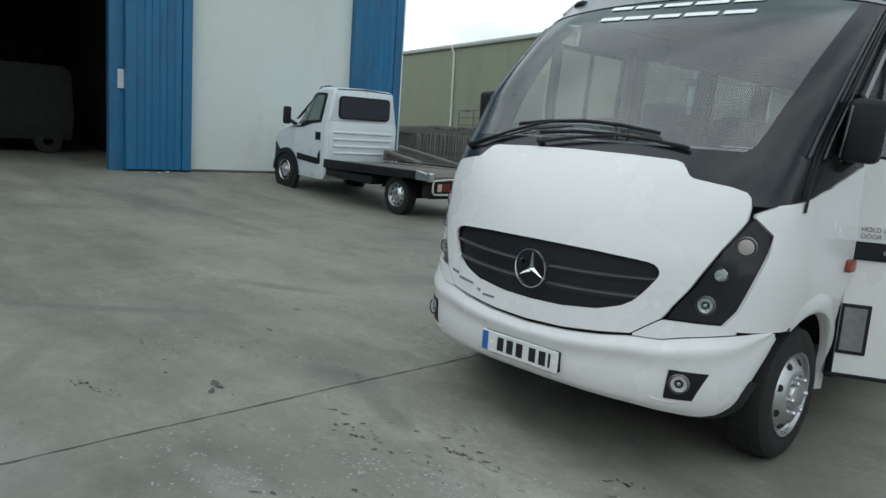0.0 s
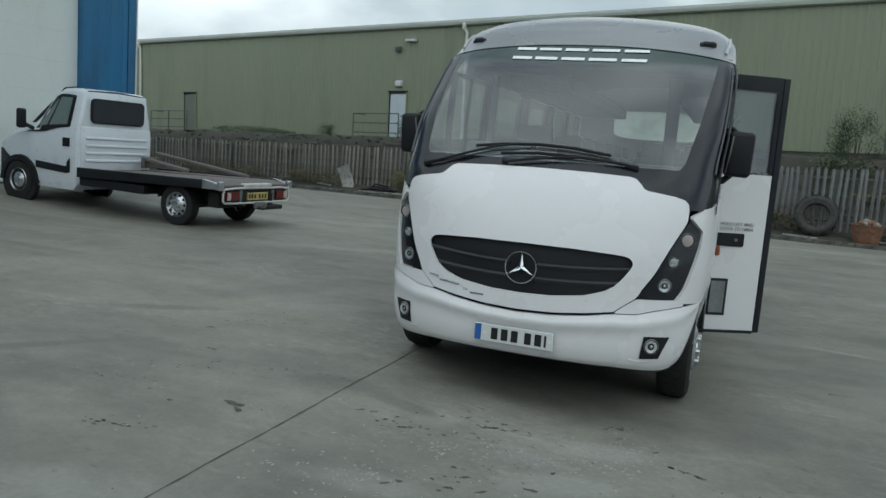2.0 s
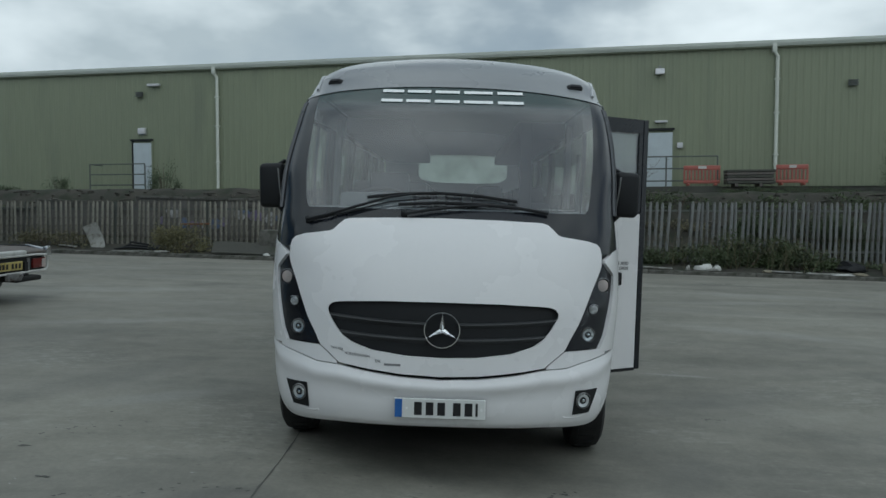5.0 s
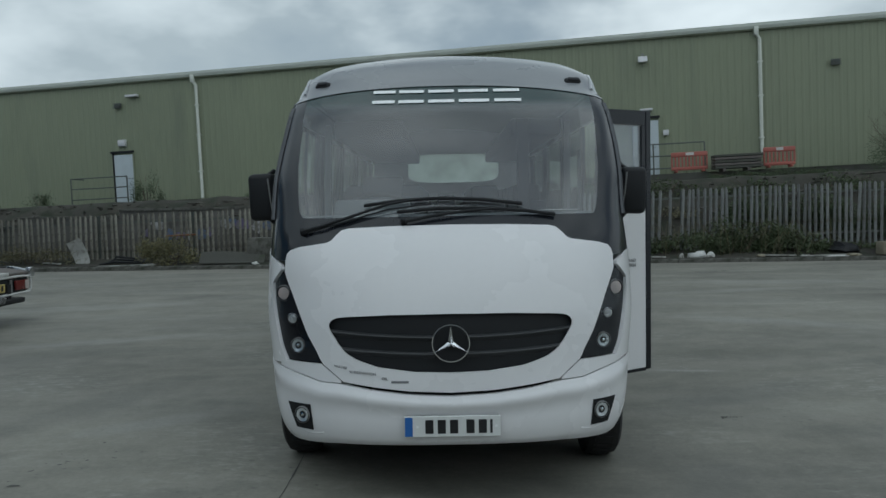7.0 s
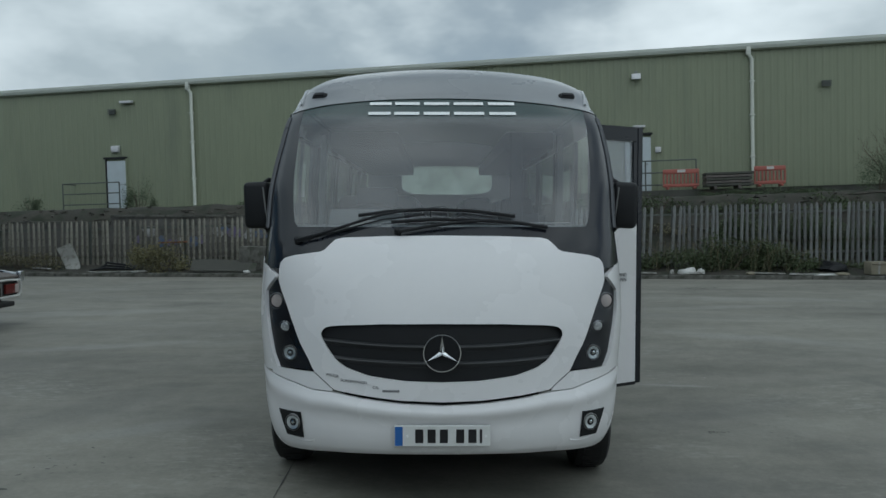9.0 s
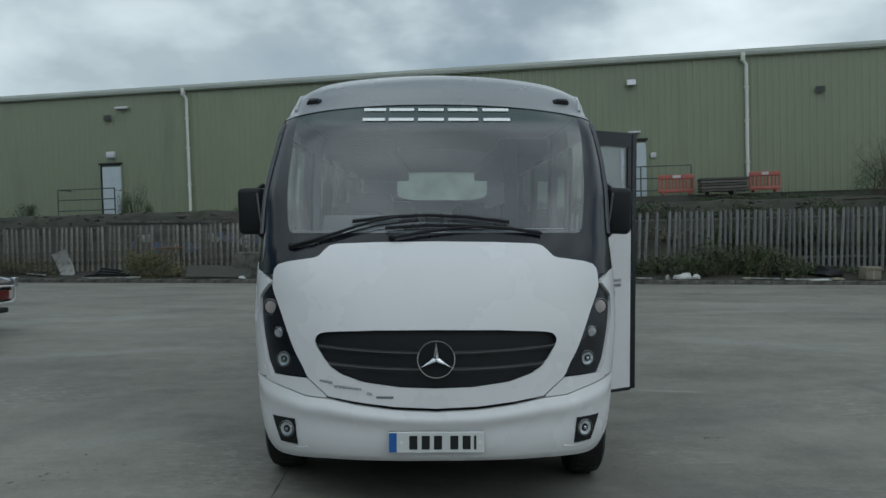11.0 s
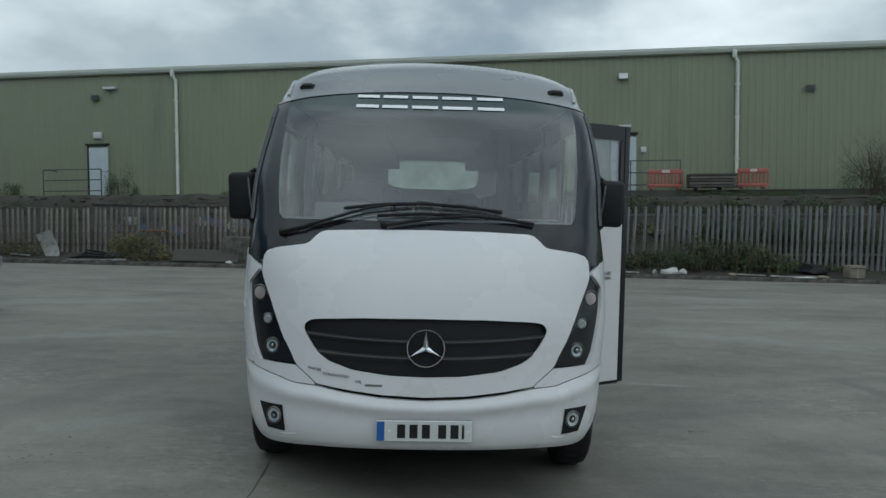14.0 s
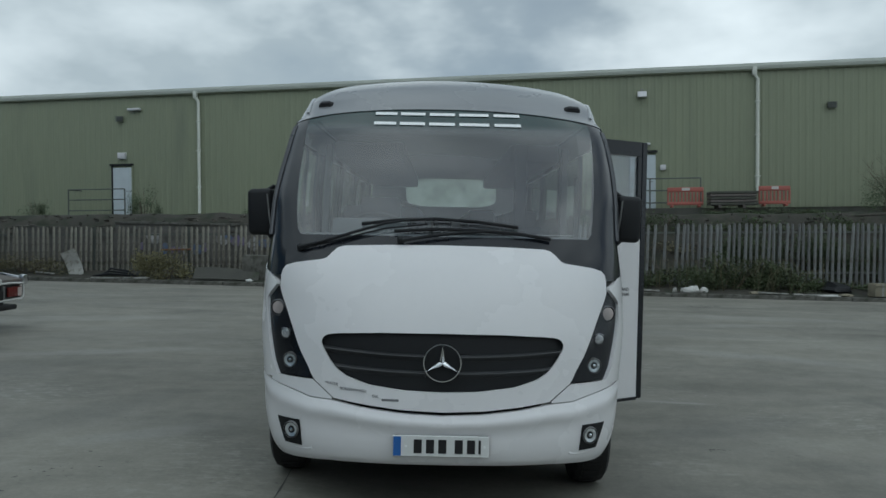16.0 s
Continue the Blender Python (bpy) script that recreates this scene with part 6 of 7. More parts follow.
for s in (1, -1):
    flank("window_surround", [(2.62, 1.40), (2.95, 1.36), (3.32, 1.27), (3.78, 1.25)], [(2.60, 1.94), (2.80, 1.955), (3.02, 1.95), (3.14, 1.90)], M_PLASTIC, s, "black window surround", 0.012)
    flank("side_window", [(2.70, 1.44), (3.18, 1.40)], [(2.68, 1.90), (2.98, 1.90)], M_CABGLASS, s, "pale green reflective side window", 0.020)
    flank("quarter_window", [(3.24, 1.39), (3.52, 1.36)], [(3.04, 1.86), (3.07, 1.85)], M_CABGLASS, s, out=0.021)
    flank("sill_trim", [(2.66, 0.60), (3.52, 0.64)], [(2.66, 0.72), (3.52, 0.76)], M_PLASTIC, s, "black lower door trim", 0.012)
    flank("door_handle", [(2.60, 1.06), (2.78, 1.06)], [(2.60, 1.21), (2.78, 1.21)], M_PLASTIC, s, "black door handle", 0.014)
    flank("fuel_flap", [(2.58, 0.62), (2.68, 0.60)], [(2.58, 0.87), (2.66, 0.80)], M_PLASTIC, s, out=0.013)
    flank("bumper_corner", [(4.30, 0.40), (4.60, 0.40), (4.77, 0.46)], [(4.30, 0.78), (4.55, 0.90), (4.77, 0.90)], M_PLASTIC, s, "black bumper corner", 0.016)
    # wheel arch in black plastic
    arcs = []
    for k in range(15):
        a = math.pi * k / 14
        arcs.append([(3.58 + r * math.cos(a), s * (0.86 + o), 0.36 + r * math.sin(a)) for r, o in ((0.37, 0.0), (0.37, 0.06), (0.46, 0.055), (0.47, -0.02))])
    part("wheel_arch", sheet(arcs), M_PLASTIC, cab, "black arch trim")
    # flat black disc on the closed flank, painting in the well's shade
    part("wheel_well", lathe([(0.004, 0.892), (0.30, 0.892), (0.42, 0.890), (0.425, 0.80)], 32, m=Matrix.Translation((3.58, 0, 0.36)) @ pose(0, 0, 0, 0, 0, 90 if s > 0 else -90)), M_UNDER, cab, "black disc drawn for the shade of the wheel well")
    mi = part("mirror", box(-0.05, -0.08, -0.17, 0.05, 0.08, 0.17, 0.04, 3, m=pose(3.38, s * 1.02, 1.47, 0, 0, 0)), M_PLASTIC, truck, "tall black mirror")
    part("mirror_arm", tube([(3.28, s * 0.84, 1.30), (3.38, s * 0.97, 1.38)], 0.035, 8), M_PLASTIC, mi)
ws_rows = [[(along(lerp_at([(1.36, 3.80), (1.90, 3.26)], z)), y * lerp_at([(1.36, 0.80), (1.90, 0.64)], z), z + 0.01) for y in np.linspace(-1, 1, 9)] for z in np.linspace(1.40, 1.90, 5)]
part("windscreen", sheet(ws_rows), M_GLASS_DARK, cab)
part("roof_rack_rail", tube([(2.85, 0.64, 2.00), (2.76, 0.65, 2.06), (2.50, 0.65, 2.085), (2.28, 0.64, 2.05)], 0.012, 6), M_PLASTIC, cab)


def round_pane(hw, z0, z1, r):
    """Outline of a pane with rounded corners, as (y, z) points."""
    pts = []
    for cy, cz, a0 in ((hw - r, z1 - r, 0), (r - hw, z1 - r, 90), (r - hw, z0 + r, 180), (hw - r, z0 + r, 270)):
        pts += [(cy + r * math.cos(radians(a0 + 22.5 * k)), cz + r * math.sin(radians(a0 + 22.5 * k))) for k in range(5)]
    return pts


part("rear_window", prism(round_pane(0.575, 1.515, 1.895, 0.07), "x", 2.165, 2.205), M_GLASS_DARK, cab, "dark wide rear window", smooth=False)
part("rear_window_frame", prism(round_pane(0.605, 1.49, 1.92, 0.09), "x", 2.175, 2.200), M_PLASTIC, cab, smooth=False)
part("back_panel", box(2.190, -0.80, 0.52, 2.24, 0.80, 1.42, 0.02), M_TRUCK, cab)
for z in (0.84, 0.97, 1.10, 1.23):
    part("pressing", box(2.172, -0.70, z - 0.026, 2.205, 0.70, z + 0.026, 0.016, 3), M_TRUCK, cab, "horizontal pressed rib")
part("drip_rail", tube([(2.24, -0.64, 2.03), (2.23, 0.0, 2.06), (2.24, 0.64, 2.03)], 0.012, 6), M_PLASTIC, cab)

# deck and frame
deck = part("deck", prism([(2.12, 0.61), (2.12, 0.69), (0.0, 0.765), (-0.60, 0.787), (-0.95, 0.745), (-0.95, 0.70), (-0.60, 0.70), (0.0, 0.69)], "y", -0.90, 0.90, 0.008), M_DECK, truck, "dark worn steel deck with sloping tail")
for s in (1, -1):
    part("side_rail", prism([(2.10, 0.57), (2.10, 0.735), (-0.60, 0.805), (-0.60, 0.665)], "y", s * 0.93 - 0.03, s * 0.93 + 0.03, 0.012), M_PLASTIC, deck, "black side rail")
    part("tail_rail", prism([(-0.603, 0.665), (-0.603, 0.815), (-0.95, 0.765), (-0.95, 0.675)], "y", s * 0.93 - 0.03, s * 0.93 + 0.03, 0.008), M_ALLOY, deck, "bare aluminium tail rail")
    part("chassis_rail", box(-0.98, s * 0.36 - 0.04, 0.40, 2.4, s * 0.36 + 0.04, 0.60), M_UNDER, truck, smooth=False)
    part("track_plate", box(-0.4, s * 0.62 - 0.22, 0.0, 2.0, s * 0.62 + 0.22, 0.012, m=pose(0, 0, 0.762, 0, 1.9, 0)), M_DECK, deck, smooth=False)
part("tool_box", box(0.63, 0.55, 0.43, 2.08, 0.915, 0.575, 0.02), M_PLASTIC, truck, "black underdeck locker")
part("fuel_tank", box(0.75, -0.85, 0.30, 1.7, -0.5, 0.50, 0.05), M_UNDER, truck)
part("spare_bracket", box(-0.78, 0.3, 0.36, -0.55, 0.75, 0.62, 0.02), M_UNDER, truck)
bar = part("light_bar", box(-0.9500, -0.84, 0.47, -0.9050, 0.84, 0.67, 0.012), M_PLASTIC, truck, "dark tail board in a pale tubular frame")
part("bar_frame", tube([(-0.97, -0.60, 0.455), (-0.97, -0.84, 0.462), (-0.97, -0.88, 0.50), (-0.97, -0.885, 0.60), (-0.97, -0.86, 0.68), (-0.97, -0.6, 0.695), (-0.97, 0.6, 0.695), (-0.97, 0.86, 0.68), (-0.97, 0.885, 0.60), (-0.97, 0.88, 0.50), (-0.97, 0.84, 0.462), (-0.97, 0.60, 0.455), (-0.97, -0.60, 0.455)], 0.017, 8), M_LITTER, bar, "bent white tube round the tail board")
for s in (1, -1):
    tl = part("tail_lamp", box(-0.9900, s * 0.66 - 0.15, 0.50, -0.9520, s * 0.66 + 0.15, 0.64, 0.012), M_REDLENS, bar, "dirty red tail lamp")
    part("indicator", box(-0.9950, s * 0.76 - 0.045, 0.51, -0.9905, s * 0.76 + 0.045, 0.63, 0.002, 1), M_PINKLENS, bar)
    part("lamp_bracket", box(-0.9650, s * 0.43 - 0.03, 0.48, -0.9505, s * 0.43 + 0.03, 0.66), M_STEEL, bar, smooth=False)
    part("deck_corner", box(-0.9800, s * 0.92 - 0.05, 0.66, -0.9000, s * 0.92 + 0.05, 0.80, 0.012), M_ALLOY, truck)
pl = part("number_plate", box(-0.9800, -0.27, 0.50, -0.9520, 0.27, 0.62, 0.004, 1), M_PLATEY, truck, "faded yellow number plate")
for y in (-0.2, -0.12, -0.04, 0.08, 0.16, 0.23):
    part("plate_bar", box(-0.9840, y - 0.022, 0.525, -0.9805, y + 0.022, 0.595), M_INK, pl, smooth=False)
part("number_lamp", box(-0.9850, -0.36, 0.705, -0.8800, 0.36, 0.765, 0.014), M_LITTER, bar, "white lamp cover")
part("rear_step", box(-1.0500, -0.62, 0.33, -0.7500, -0.05, 0.40, 0.02), M_UNDER, truck, "dark tow bar step")
part("tow_bracket", box(-1.0200, -0.16, 0.36, -0.9600, 0.10, 0.46, 0.01), M_STEEL, truck, "bare metal tow bracket")
part("tow_hitch", tube([(-1.02, 0, 0.38), (-1.12, 0, 0.40), (-1.14, 0, 0.46)], 0.028, 8), M_STEEL, truck)
# loading beams lying on the deck
beams = thing("loading_ramps", "pair of weathered loading beams lying across the deck", "ramps", TR @ Matrix.Translation((-0.2, 0, 0.75)))
for p, q in (((2.2, -0.78, 0.27), (0.1, -0.84, 0.04)), ((2.15, -0.42, 0.17), (1.15, -0.46, 0.04))):
    p, q = Vector(p), Vector(q)
    part("beam", box(0, -0.05, -0.032, (q - p).length, 0.05, 0.032, 0.012, 1, m=Matrix.Translation(p) @ (q - p).to_track_quat("X", "Z").to_matrix().to_4x4()), M_TIMBER, beams)
part("beam_stand", box(2.08, -0.85, 0.0, 2.17, -0.35, 0.20, 0.01, 1), M_DECK, beams)


def truck_wheel(x, s):
    m = Matrix.Translation((x, s * (0.85 if x < 1 else 0.915), 0.335 if x < 1 else 0.382)) @ pose(0, 0, 0, 0, 0, 90 if s > 0 else -90)
    w = part("wheel", lathe([(0.18, -0.19), (0.28, -0.20), (0.325, -0.185), (0.335, -0.15), (0.335, -0.04), (0.325, -0.01), (0.28, 0.0), (0.215, -0.006), (0.205, -0.03)], 36, m=m), M_RUBBER, truck, "black tyre")
    rim = part("rim", lathe([(0.210, -0.01), (0.203, 0.004), (0.194, -0.02), (0.178, -0.05), (0.162, -0.045), (0.13, -0.02), (0.10, -0.005), (0.075, -0.012), (0.065, 0.02), (0.01, 0.03)], 32, m=m), M_ALLOY, w, "silver steel rim")
    for k in range(10):
        a = 2 * math.pi * k / 10
        part("rim_hole", lathe([(0.004, -0.022), (0.022, -0.024), (0.026, -0.05)], 10, m=m @ Matrix.Translation((0.0, 0.150 * math.cos(a), 0.150 * math.sin(a)))), M_UNDER, w)
    for k in range(5):
        a = 2 * math.pi * k / 5
        part("wheel_nut", lathe([(0.013, 0.0), (0.013, 0.02)], 6, m=m @ Matrix.Translation((0.0, 0.085 * math.cos(a), 0.085 * math.sin(a)))), M_CHROME, w)


for x in (0.0, 3.58):
    for s in (1, -1):
        truck_wheel(x, s)
part("rear_axle", tube([(0, -0.8, 0.335), (0, 0.8, 0.335)], 0.07, 8), M_UNDER, truck)
part("front_axle", tube([(3.58, -0.8, 0.382), (3.58, 0.8, 0.382)], 0.06, 8), M_UNDER, truck)
for s in (1, -1):
    part("mudguard", sheet([[(0.40 * math.cos(a), s * y, 0.30 + 0.36 * math.sin(a)) for y in (0.64, 0.88)] for a in np.linspace(0.35, math.pi - 0.35, 9)]), M_PLASTIC, truck)

# ---------------------------------------------------------------- verge: weeds, boards and litter
def leaf_cloud(spread, count, size, seed, hug=0.0, drop=0.0, flat=0.0):
    """Many small bent leaves in an uneven mound; spread: half sizes in x, y and full height."""
    r = random.Random(seed)
    verts, faces = [], []
    lumps = [(r.uniform(-0.75, 0.75), r.uniform(-0.6, 0.6), r.uniform(0.1, 0.8), r.uniform(0.25, 0.5)) for _ in range(14)]
    for _ in range(count):
        lx, ly, lz, lr = r.choice(lumps)
        a, b, q = r.uniform(0, 6.28), r.uniform(-1, 1), r.random() ** 0.5 * lr
        p = Vector((lx + q * math.cos(a) * math.sqrt(1 - b * b), ly + q * math.sin(a) * math.sqrt(1 - b * b), max(0.0, lz * (1 - 0.6 * (lx * lx)) + q * b)))
        c = Vector((p.x * spread[0], p.y * spread[1], p.z * spread[2]))
        d = Vector((r.gauss(0, 1), r.gauss(0, 1), r.gauss(0, 0.7) + 0.3)).normalized()
        e = d.orthogonal().normalized()
        e.rotate(Matrix.Rotation(r.uniform(0, 6.28), 3, d))
        n = d.cross(e)
        l, w = size * r.uniform(0.6, 1.5), size * r.uniform(0.2, 0.45)
        i = len(verts)
        verts += [c, c + d * l * 0.5 + e * w + n * w * 0.3, c + d * l, c + d * l * 0.5 - e * w + n * w * 0.3]
        faces += [(i, i + 1, i + 2), (i, i + 2, i + 3)]
    me = bpy.data.meshes.new("leaves")
    me.from_pydata([tuple(v) for v in verts], [], faces)
    return me


def shrub(name, label, x, y, z, spread, count, size, material, seed, stems=8, group=""):
    t = thing(name, label, "shrub" if name == "shrub" else "weeds", Matrix.Translation((x, y, z)), group)
    me = leaf_cloud(spread, count, size, seed)
    me.materials.append(material)
    ob = new("foliage", me)
    ob.parent = t
    r = random.Random(seed + 50)
    for k in range(stems):
        a = r.uniform(0, 6.28)
        q = r.uniform(0.2, 0.9)
        top = Vector((spread[0] * q * math.cos(a), spread[1] * q * math.sin(a), spread[2] * r.uniform(0.6, 1.05)))
        part("stem", tube([(top.x * 0.2, top.y * 0.2, -0.05), (top.x * 0.55, top.y * 0.5, top.z * 0.55), tuple(top)], 0.012, 5, r1=0.003), M_STEM, t)
    return t


def verge(x, back):
    y = kerb_y(x) + back
    return y, height(x, y)


def plant(name, label, x, back, spread, count, size, material, seed, stems=8, group="", lift=0.0):
    y, z = verge(x, back)
    return shrub(name, label, x, y, z - 0.03 + lift, spread, count, size, material, seed, stems, group)


plant("bramble", "dark bramble heap sprawling against the fence", 7.7, 0.75, (1.75, 0.45, 0.92), 5600, 0.065, M_LEAFDARK, 11, 14, "brambles")
plant("bramble", "dark bramble heap sprawling against the fence", 9.3, 0.85, (1.2, 0.4, 0.72), 3200, 0.065, M_LEAFDARK, 12, 10, "brambles")
plant("bramble", "low dark bramble tangle along the fence foot", 5.7, 0.95, (0.95, 0.3, 0.48), 1300, 0.08, M_LEAFDARK, 13, 8, "brambles")
plant("bramble", "low dark bramble tangle along the fence foot", 11.0, 0.95, (1.2, 0.3, 0.28), 900, 0.06, M_LEAFDARK, 14, 6, "brambles")
plant("bramble", "low dark bramble tangle along the fence foot", 13.6, 0.95, (1.4, 0.35, 0.34), 900, 0.06, M_LEAFDARK, 15, 6, "brambles")
plant("dry_weeds", "tall yellow-green weeds going dry by the fence", -7.75, 0.42, (1.0, 0.35, 0.80), 2600, 0.06, M_GRASS, 21, 16)
plant("dry_weeds", "sparse dry weeds by the fence", -11.8, 0.7, (1.3, 0.35, 0.5), 1500, 0.055, M_LEAFDRY, 22, 12)
plant("dry_weeds", "sparse dry weeds by the fence", -15.5, 0.6, (1.8, 0.4, 0.6), 1950, 0.055, M_LEAFDRY, 23, 12)
plant("dry_weeds", "sparse dry weeds by the fence", 2.4, 0.9, (1.2, 0.3, 0.5), 1350, 0.055, M_LEAFDRY, 24, 10)
plant("dry_weeds", "sparse dry weeds by the fence", -2.5, 0.8, (2.0, 0.3, 0.45), 1200, 0.09, M_LEAFDARK, 25, 10)
for k, (x, back, sp, n) in enumerate(((-10.9, 7.0, (0.6, 0.45, 1.15), 1000), (-5.9, 6.0, (1.0, 0.5, 0.35), 900), (9.6, 5.0, (1.2, 0.5, 0.22), 700), (14.6, 5.0, (1.5, 0.7, 1.35), 1900), (11.7, 5.5, (1.4, 0.6, 0.3), 1000), (4.6, 4.8, (0.95, 0.5, 1.5), 1700), (-18.5, 6.5, (2.2, 0.6, 0.4), 1400), (-14.9, 6.9, (0.6, 0.4, 0.7), 500), (0.0, 4.6, (3.0, 0.4, 0.25), 1200), (17.5, 4.5, (2.0, 0.7, 1.6), 700))):
    plant("shrub", "straggly dark green shrub on the bank behind the fence", x, back, sp, int(n * 2.8), 0.042, M_LEAFMID, 31 + k, 10, "bank shrubs", -0.05)


def bare_shrub(x, back, tall, wide, count, seed):
    """A leafless bush: stems that fork twice into fine twigs."""
    y, z = verge(x, back)
    r, b = random.Random(seed), bmesh.new()
    for k in range(count):
        a, lean = r.uniform(0, 6.28), r.uniform(0.05, 1.0)
        top = Vector((math.cos(a) * wide * lean, math.sin(a) * wide * 0.6 * lean, tall * r.uniform(0.55, 1.0)))
        mid = Vector((top.x * 0.35, top.y * 0.35, top.z * 0.5))
        tube([(0.35 * wide * math.cos(a), 0.3 * math.sin(a), -0.05), mid, top], 0.008, 3, b, 0.003, caps=False)
        for q in range(6):
            f = r.uniform(0.3, 1.0)
            o = mid.lerp(top, f)
            d = Vector((r.uniform(-1, 1), r.uniform(-0.8, 0.8), r.uniform(0.2, 1.2))) * 0.22 * tall * r.uniform(0.5, 1.0)
            tube([o, o + d * 0.55, o + d + Vector((0, 0, 0.05))], 0.004, 3, b, 0.0015, caps=False)
    tagged(new("bare_shrub", mesh_of("bare_shrub", b, M_STEM, False)), "leafless twiggy brown bush on the bank", "shrub", "bare shrubs").matrix_basis = Matrix.Translation((x, y, z - 0.05))


bare_shrub(14.4, 4.6, 1.9, 1.3, 46, 301)
bare_shrub(16.2, 4.4, 2.2, 1.5, 46, 302)
bare_shrub(5.6, 4.6, 1.1, 0.8, 30, 303)
# scrubby growth along the bank
for k in range(9):
    x = -19 + 4.2 * k
    plant("weeds", "rough dark weeds on the bank", x, 2.9, (1.9, 0.5, 0.34), 900, 0.08, M_LEAFDARK if k % 3 else M_LEAFDRY, 60 + k, 5, "bank weeds")
for k in range(7):
    plant("weeds", "rough dark weeds on the bank", 1.5 + 2.6 * k, 3.4, (1.3, 0.5, 0.42 + 0.1 * (k % 3)), 800, 0.08, M_LEAFDARK, 80 + k, 5, "bank weeds")

for k, (x, wide, tall) in enumerate(((8.9, 1.3, 1.15), (10.6, 1.2, 1.25), (12.6, 1.5, 1.1), (15.0, 1.8, 1.2))):
    plant("thicket", "dark tangled thicket on the bank behind the fence", x, 2.3, (wide, 0.55, tall), 4200, 0.06, M_LEAFMID, 400 + k, 12, "bank thickets")
# long arching canes out of the bramble heaps
cane_r = random.Random(55)
canes = bmesh.new()
for k in range(46):
    x = cane_r.uniform(5.6, 10.2)
    y, z = verge(x, cane_r.uniform(0.35, 0.9))
    dx, h = cane_r.uniform(-0.9, 0.9), cane_r.uniform(0.5, 1.15)
    tube([(x, y, z), (x + dx * 0.3, y - 0.05, z + h * 0.8), (x + dx * 0.7, y - 0.15, z + h), (x + dx, y - 0.3, z + h * 0.6)], 0.007, 3, canes, 0.003, caps=False)
tagged(new("bramble_canes", mesh_of("bramble_canes", canes, M_LEAFDRY, False)), "dry arching bramble canes by the fence", "brambles", kind="stuff")

# rubble strewn over the bank behind the fence
rub_r = random.Random(41)
rv, rf = [], []
for k in range(520):
    x, back = rub_r.uniform(-21, 18), rub_r.uniform(2.15, 4.0)
    yy, zz = verge(x, back)
    if x < 3.2 and back < 2.5:
        zz = max(zz, 1.45)
    hx, hy, hz = rub_r.uniform(0.02, 0.10), rub_r.uniform(0.02, 0.07), rub_r.uniform(0.015, 0.05)
    if k % 9 == 0:
        hx, hz = rub_r.uniform(0.25, 0.6), 0.02
    m = Matrix.Translation((x, yy, zz + hz * 0.3)) @ pose(0, 0, 0, rub_r.uniform(-25, 25), rub_r.uniform(-14, 14), rub_r.uniform(-40, 40))
    i = len(rv)
    for c in ((-1, -1, -1), (1, -1, -1), (1, 1, -1), (-1, 1, -1), (-1, -1, 1), (1, -1, 1), (1, 1, 1), (-1, 1, 1)):
        w_ = rub_r.uniform(0.6, 1.1)
        rv.append(tuple(m @ Vector((c[0] * hx * w_, c[1] * hy * w_, c[2] * hz * w_))))
    rf += [tuple(i + q for q in f) for f in ((0, 3, 2, 1), (4, 5, 6, 7), (0, 1, 5, 4), (1, 2, 6, 5), (2, 3, 7, 6), (3, 0, 4, 7))]
rme = bpy.data.meshes.new("bank_rubble")
rme.from_pydata(rv, [], rf)
rme.materials.append(M_RUBBLE)
tagged(new("bank_rubble", rme), "broken bricks and slabs strewn over the dark bank", "rubble", kind="stuff")

y, z = verge(-10.0, 0.55)
board = thing("leaning_board", "pale bowed board leaning against the fence", "board", Matrix.Translation((-10.25, y, z)) @ pose(0, 0, 0, -34, -24, 12))
part("sheet", sheet([[(u, 0.16 * (1 - (2 * v - 0.7) ** 2), 0.80 * v) for u in (-0.20, -0.07, 0.07, 0.20)] for v in np.linspace(0, 1, 13)], (0, 0.014, 0)), M_PALEBOARD, board)
y, z = verge(11.5, 0.42)
crate = thing("cardboard_box", "weathered brown cardboard box on the verge", "box", Matrix.Translation((11.5, y, z)) @ pose(0, 0, 0, 0, 0, 6))
part("carton", box(-0.22, -0.15, 0, 0.22, 0.15, 0.34, 0.012), M_CARD, crate)
part("flap", box(-0.22, -0.16, 0.0, 0.22, -0.153, 0.10, m=pose(0, 0, 0.34, 50, 0, 0)), M_CARD, crate, smooth=False)
part("tape", box(-0.03, -0.154, 0.01, 0.03, -0.1505, 0.33), M_PALEBOARD, crate, smooth=False)
y, z = verge(3.45, 0.75)
tyre = thing("old_tyre", "large worn tractor tyre leaning on the fence", "tyre", Matrix.Translation((3.35, y, z + 0.46)) @ pose(0, 0, 0, 0, 14, 84))
part("carcass", lathe([(0.30, -0.12), (0.40, -0.15), (0.46, -0.13), (0.50, -0.08), (0.50, 0.08), (0.46, 0.13), (0.40, 0.15), (0.30, 0.12), (0.28, 0.0)], 36, close=True), M_OLDTYRE, tyre)
for k in range(24):
    part("tread_lug", box(-0.12, -0.03, -0.012, 0.12, 0.03, 0.012, m=pose(0, 0, 0, 15 * k, 0, 0) @ Matrix.Translation((0, 0, 0.505)) @ pose(0, 0, 0, 0, 0, 25 if k % 2 else -25)), M_OLDTYRE, tyre, smooth=False)
y, z = verge(4.5, 0.35)
tub = thing("rubble_tub", "rusty orange tub heaped with rubble", "tub", Matrix.Translation((4.45, y, z)))
part("tub_wall", lathe([(0.28, 0.0), (0.36, 0.45), (0.38, 0.46), (0.35, 0.47), (0.33, 0.40)], 20, m=pose(0, 0, 0, 0, -90, 0)), M_RUST, tub)
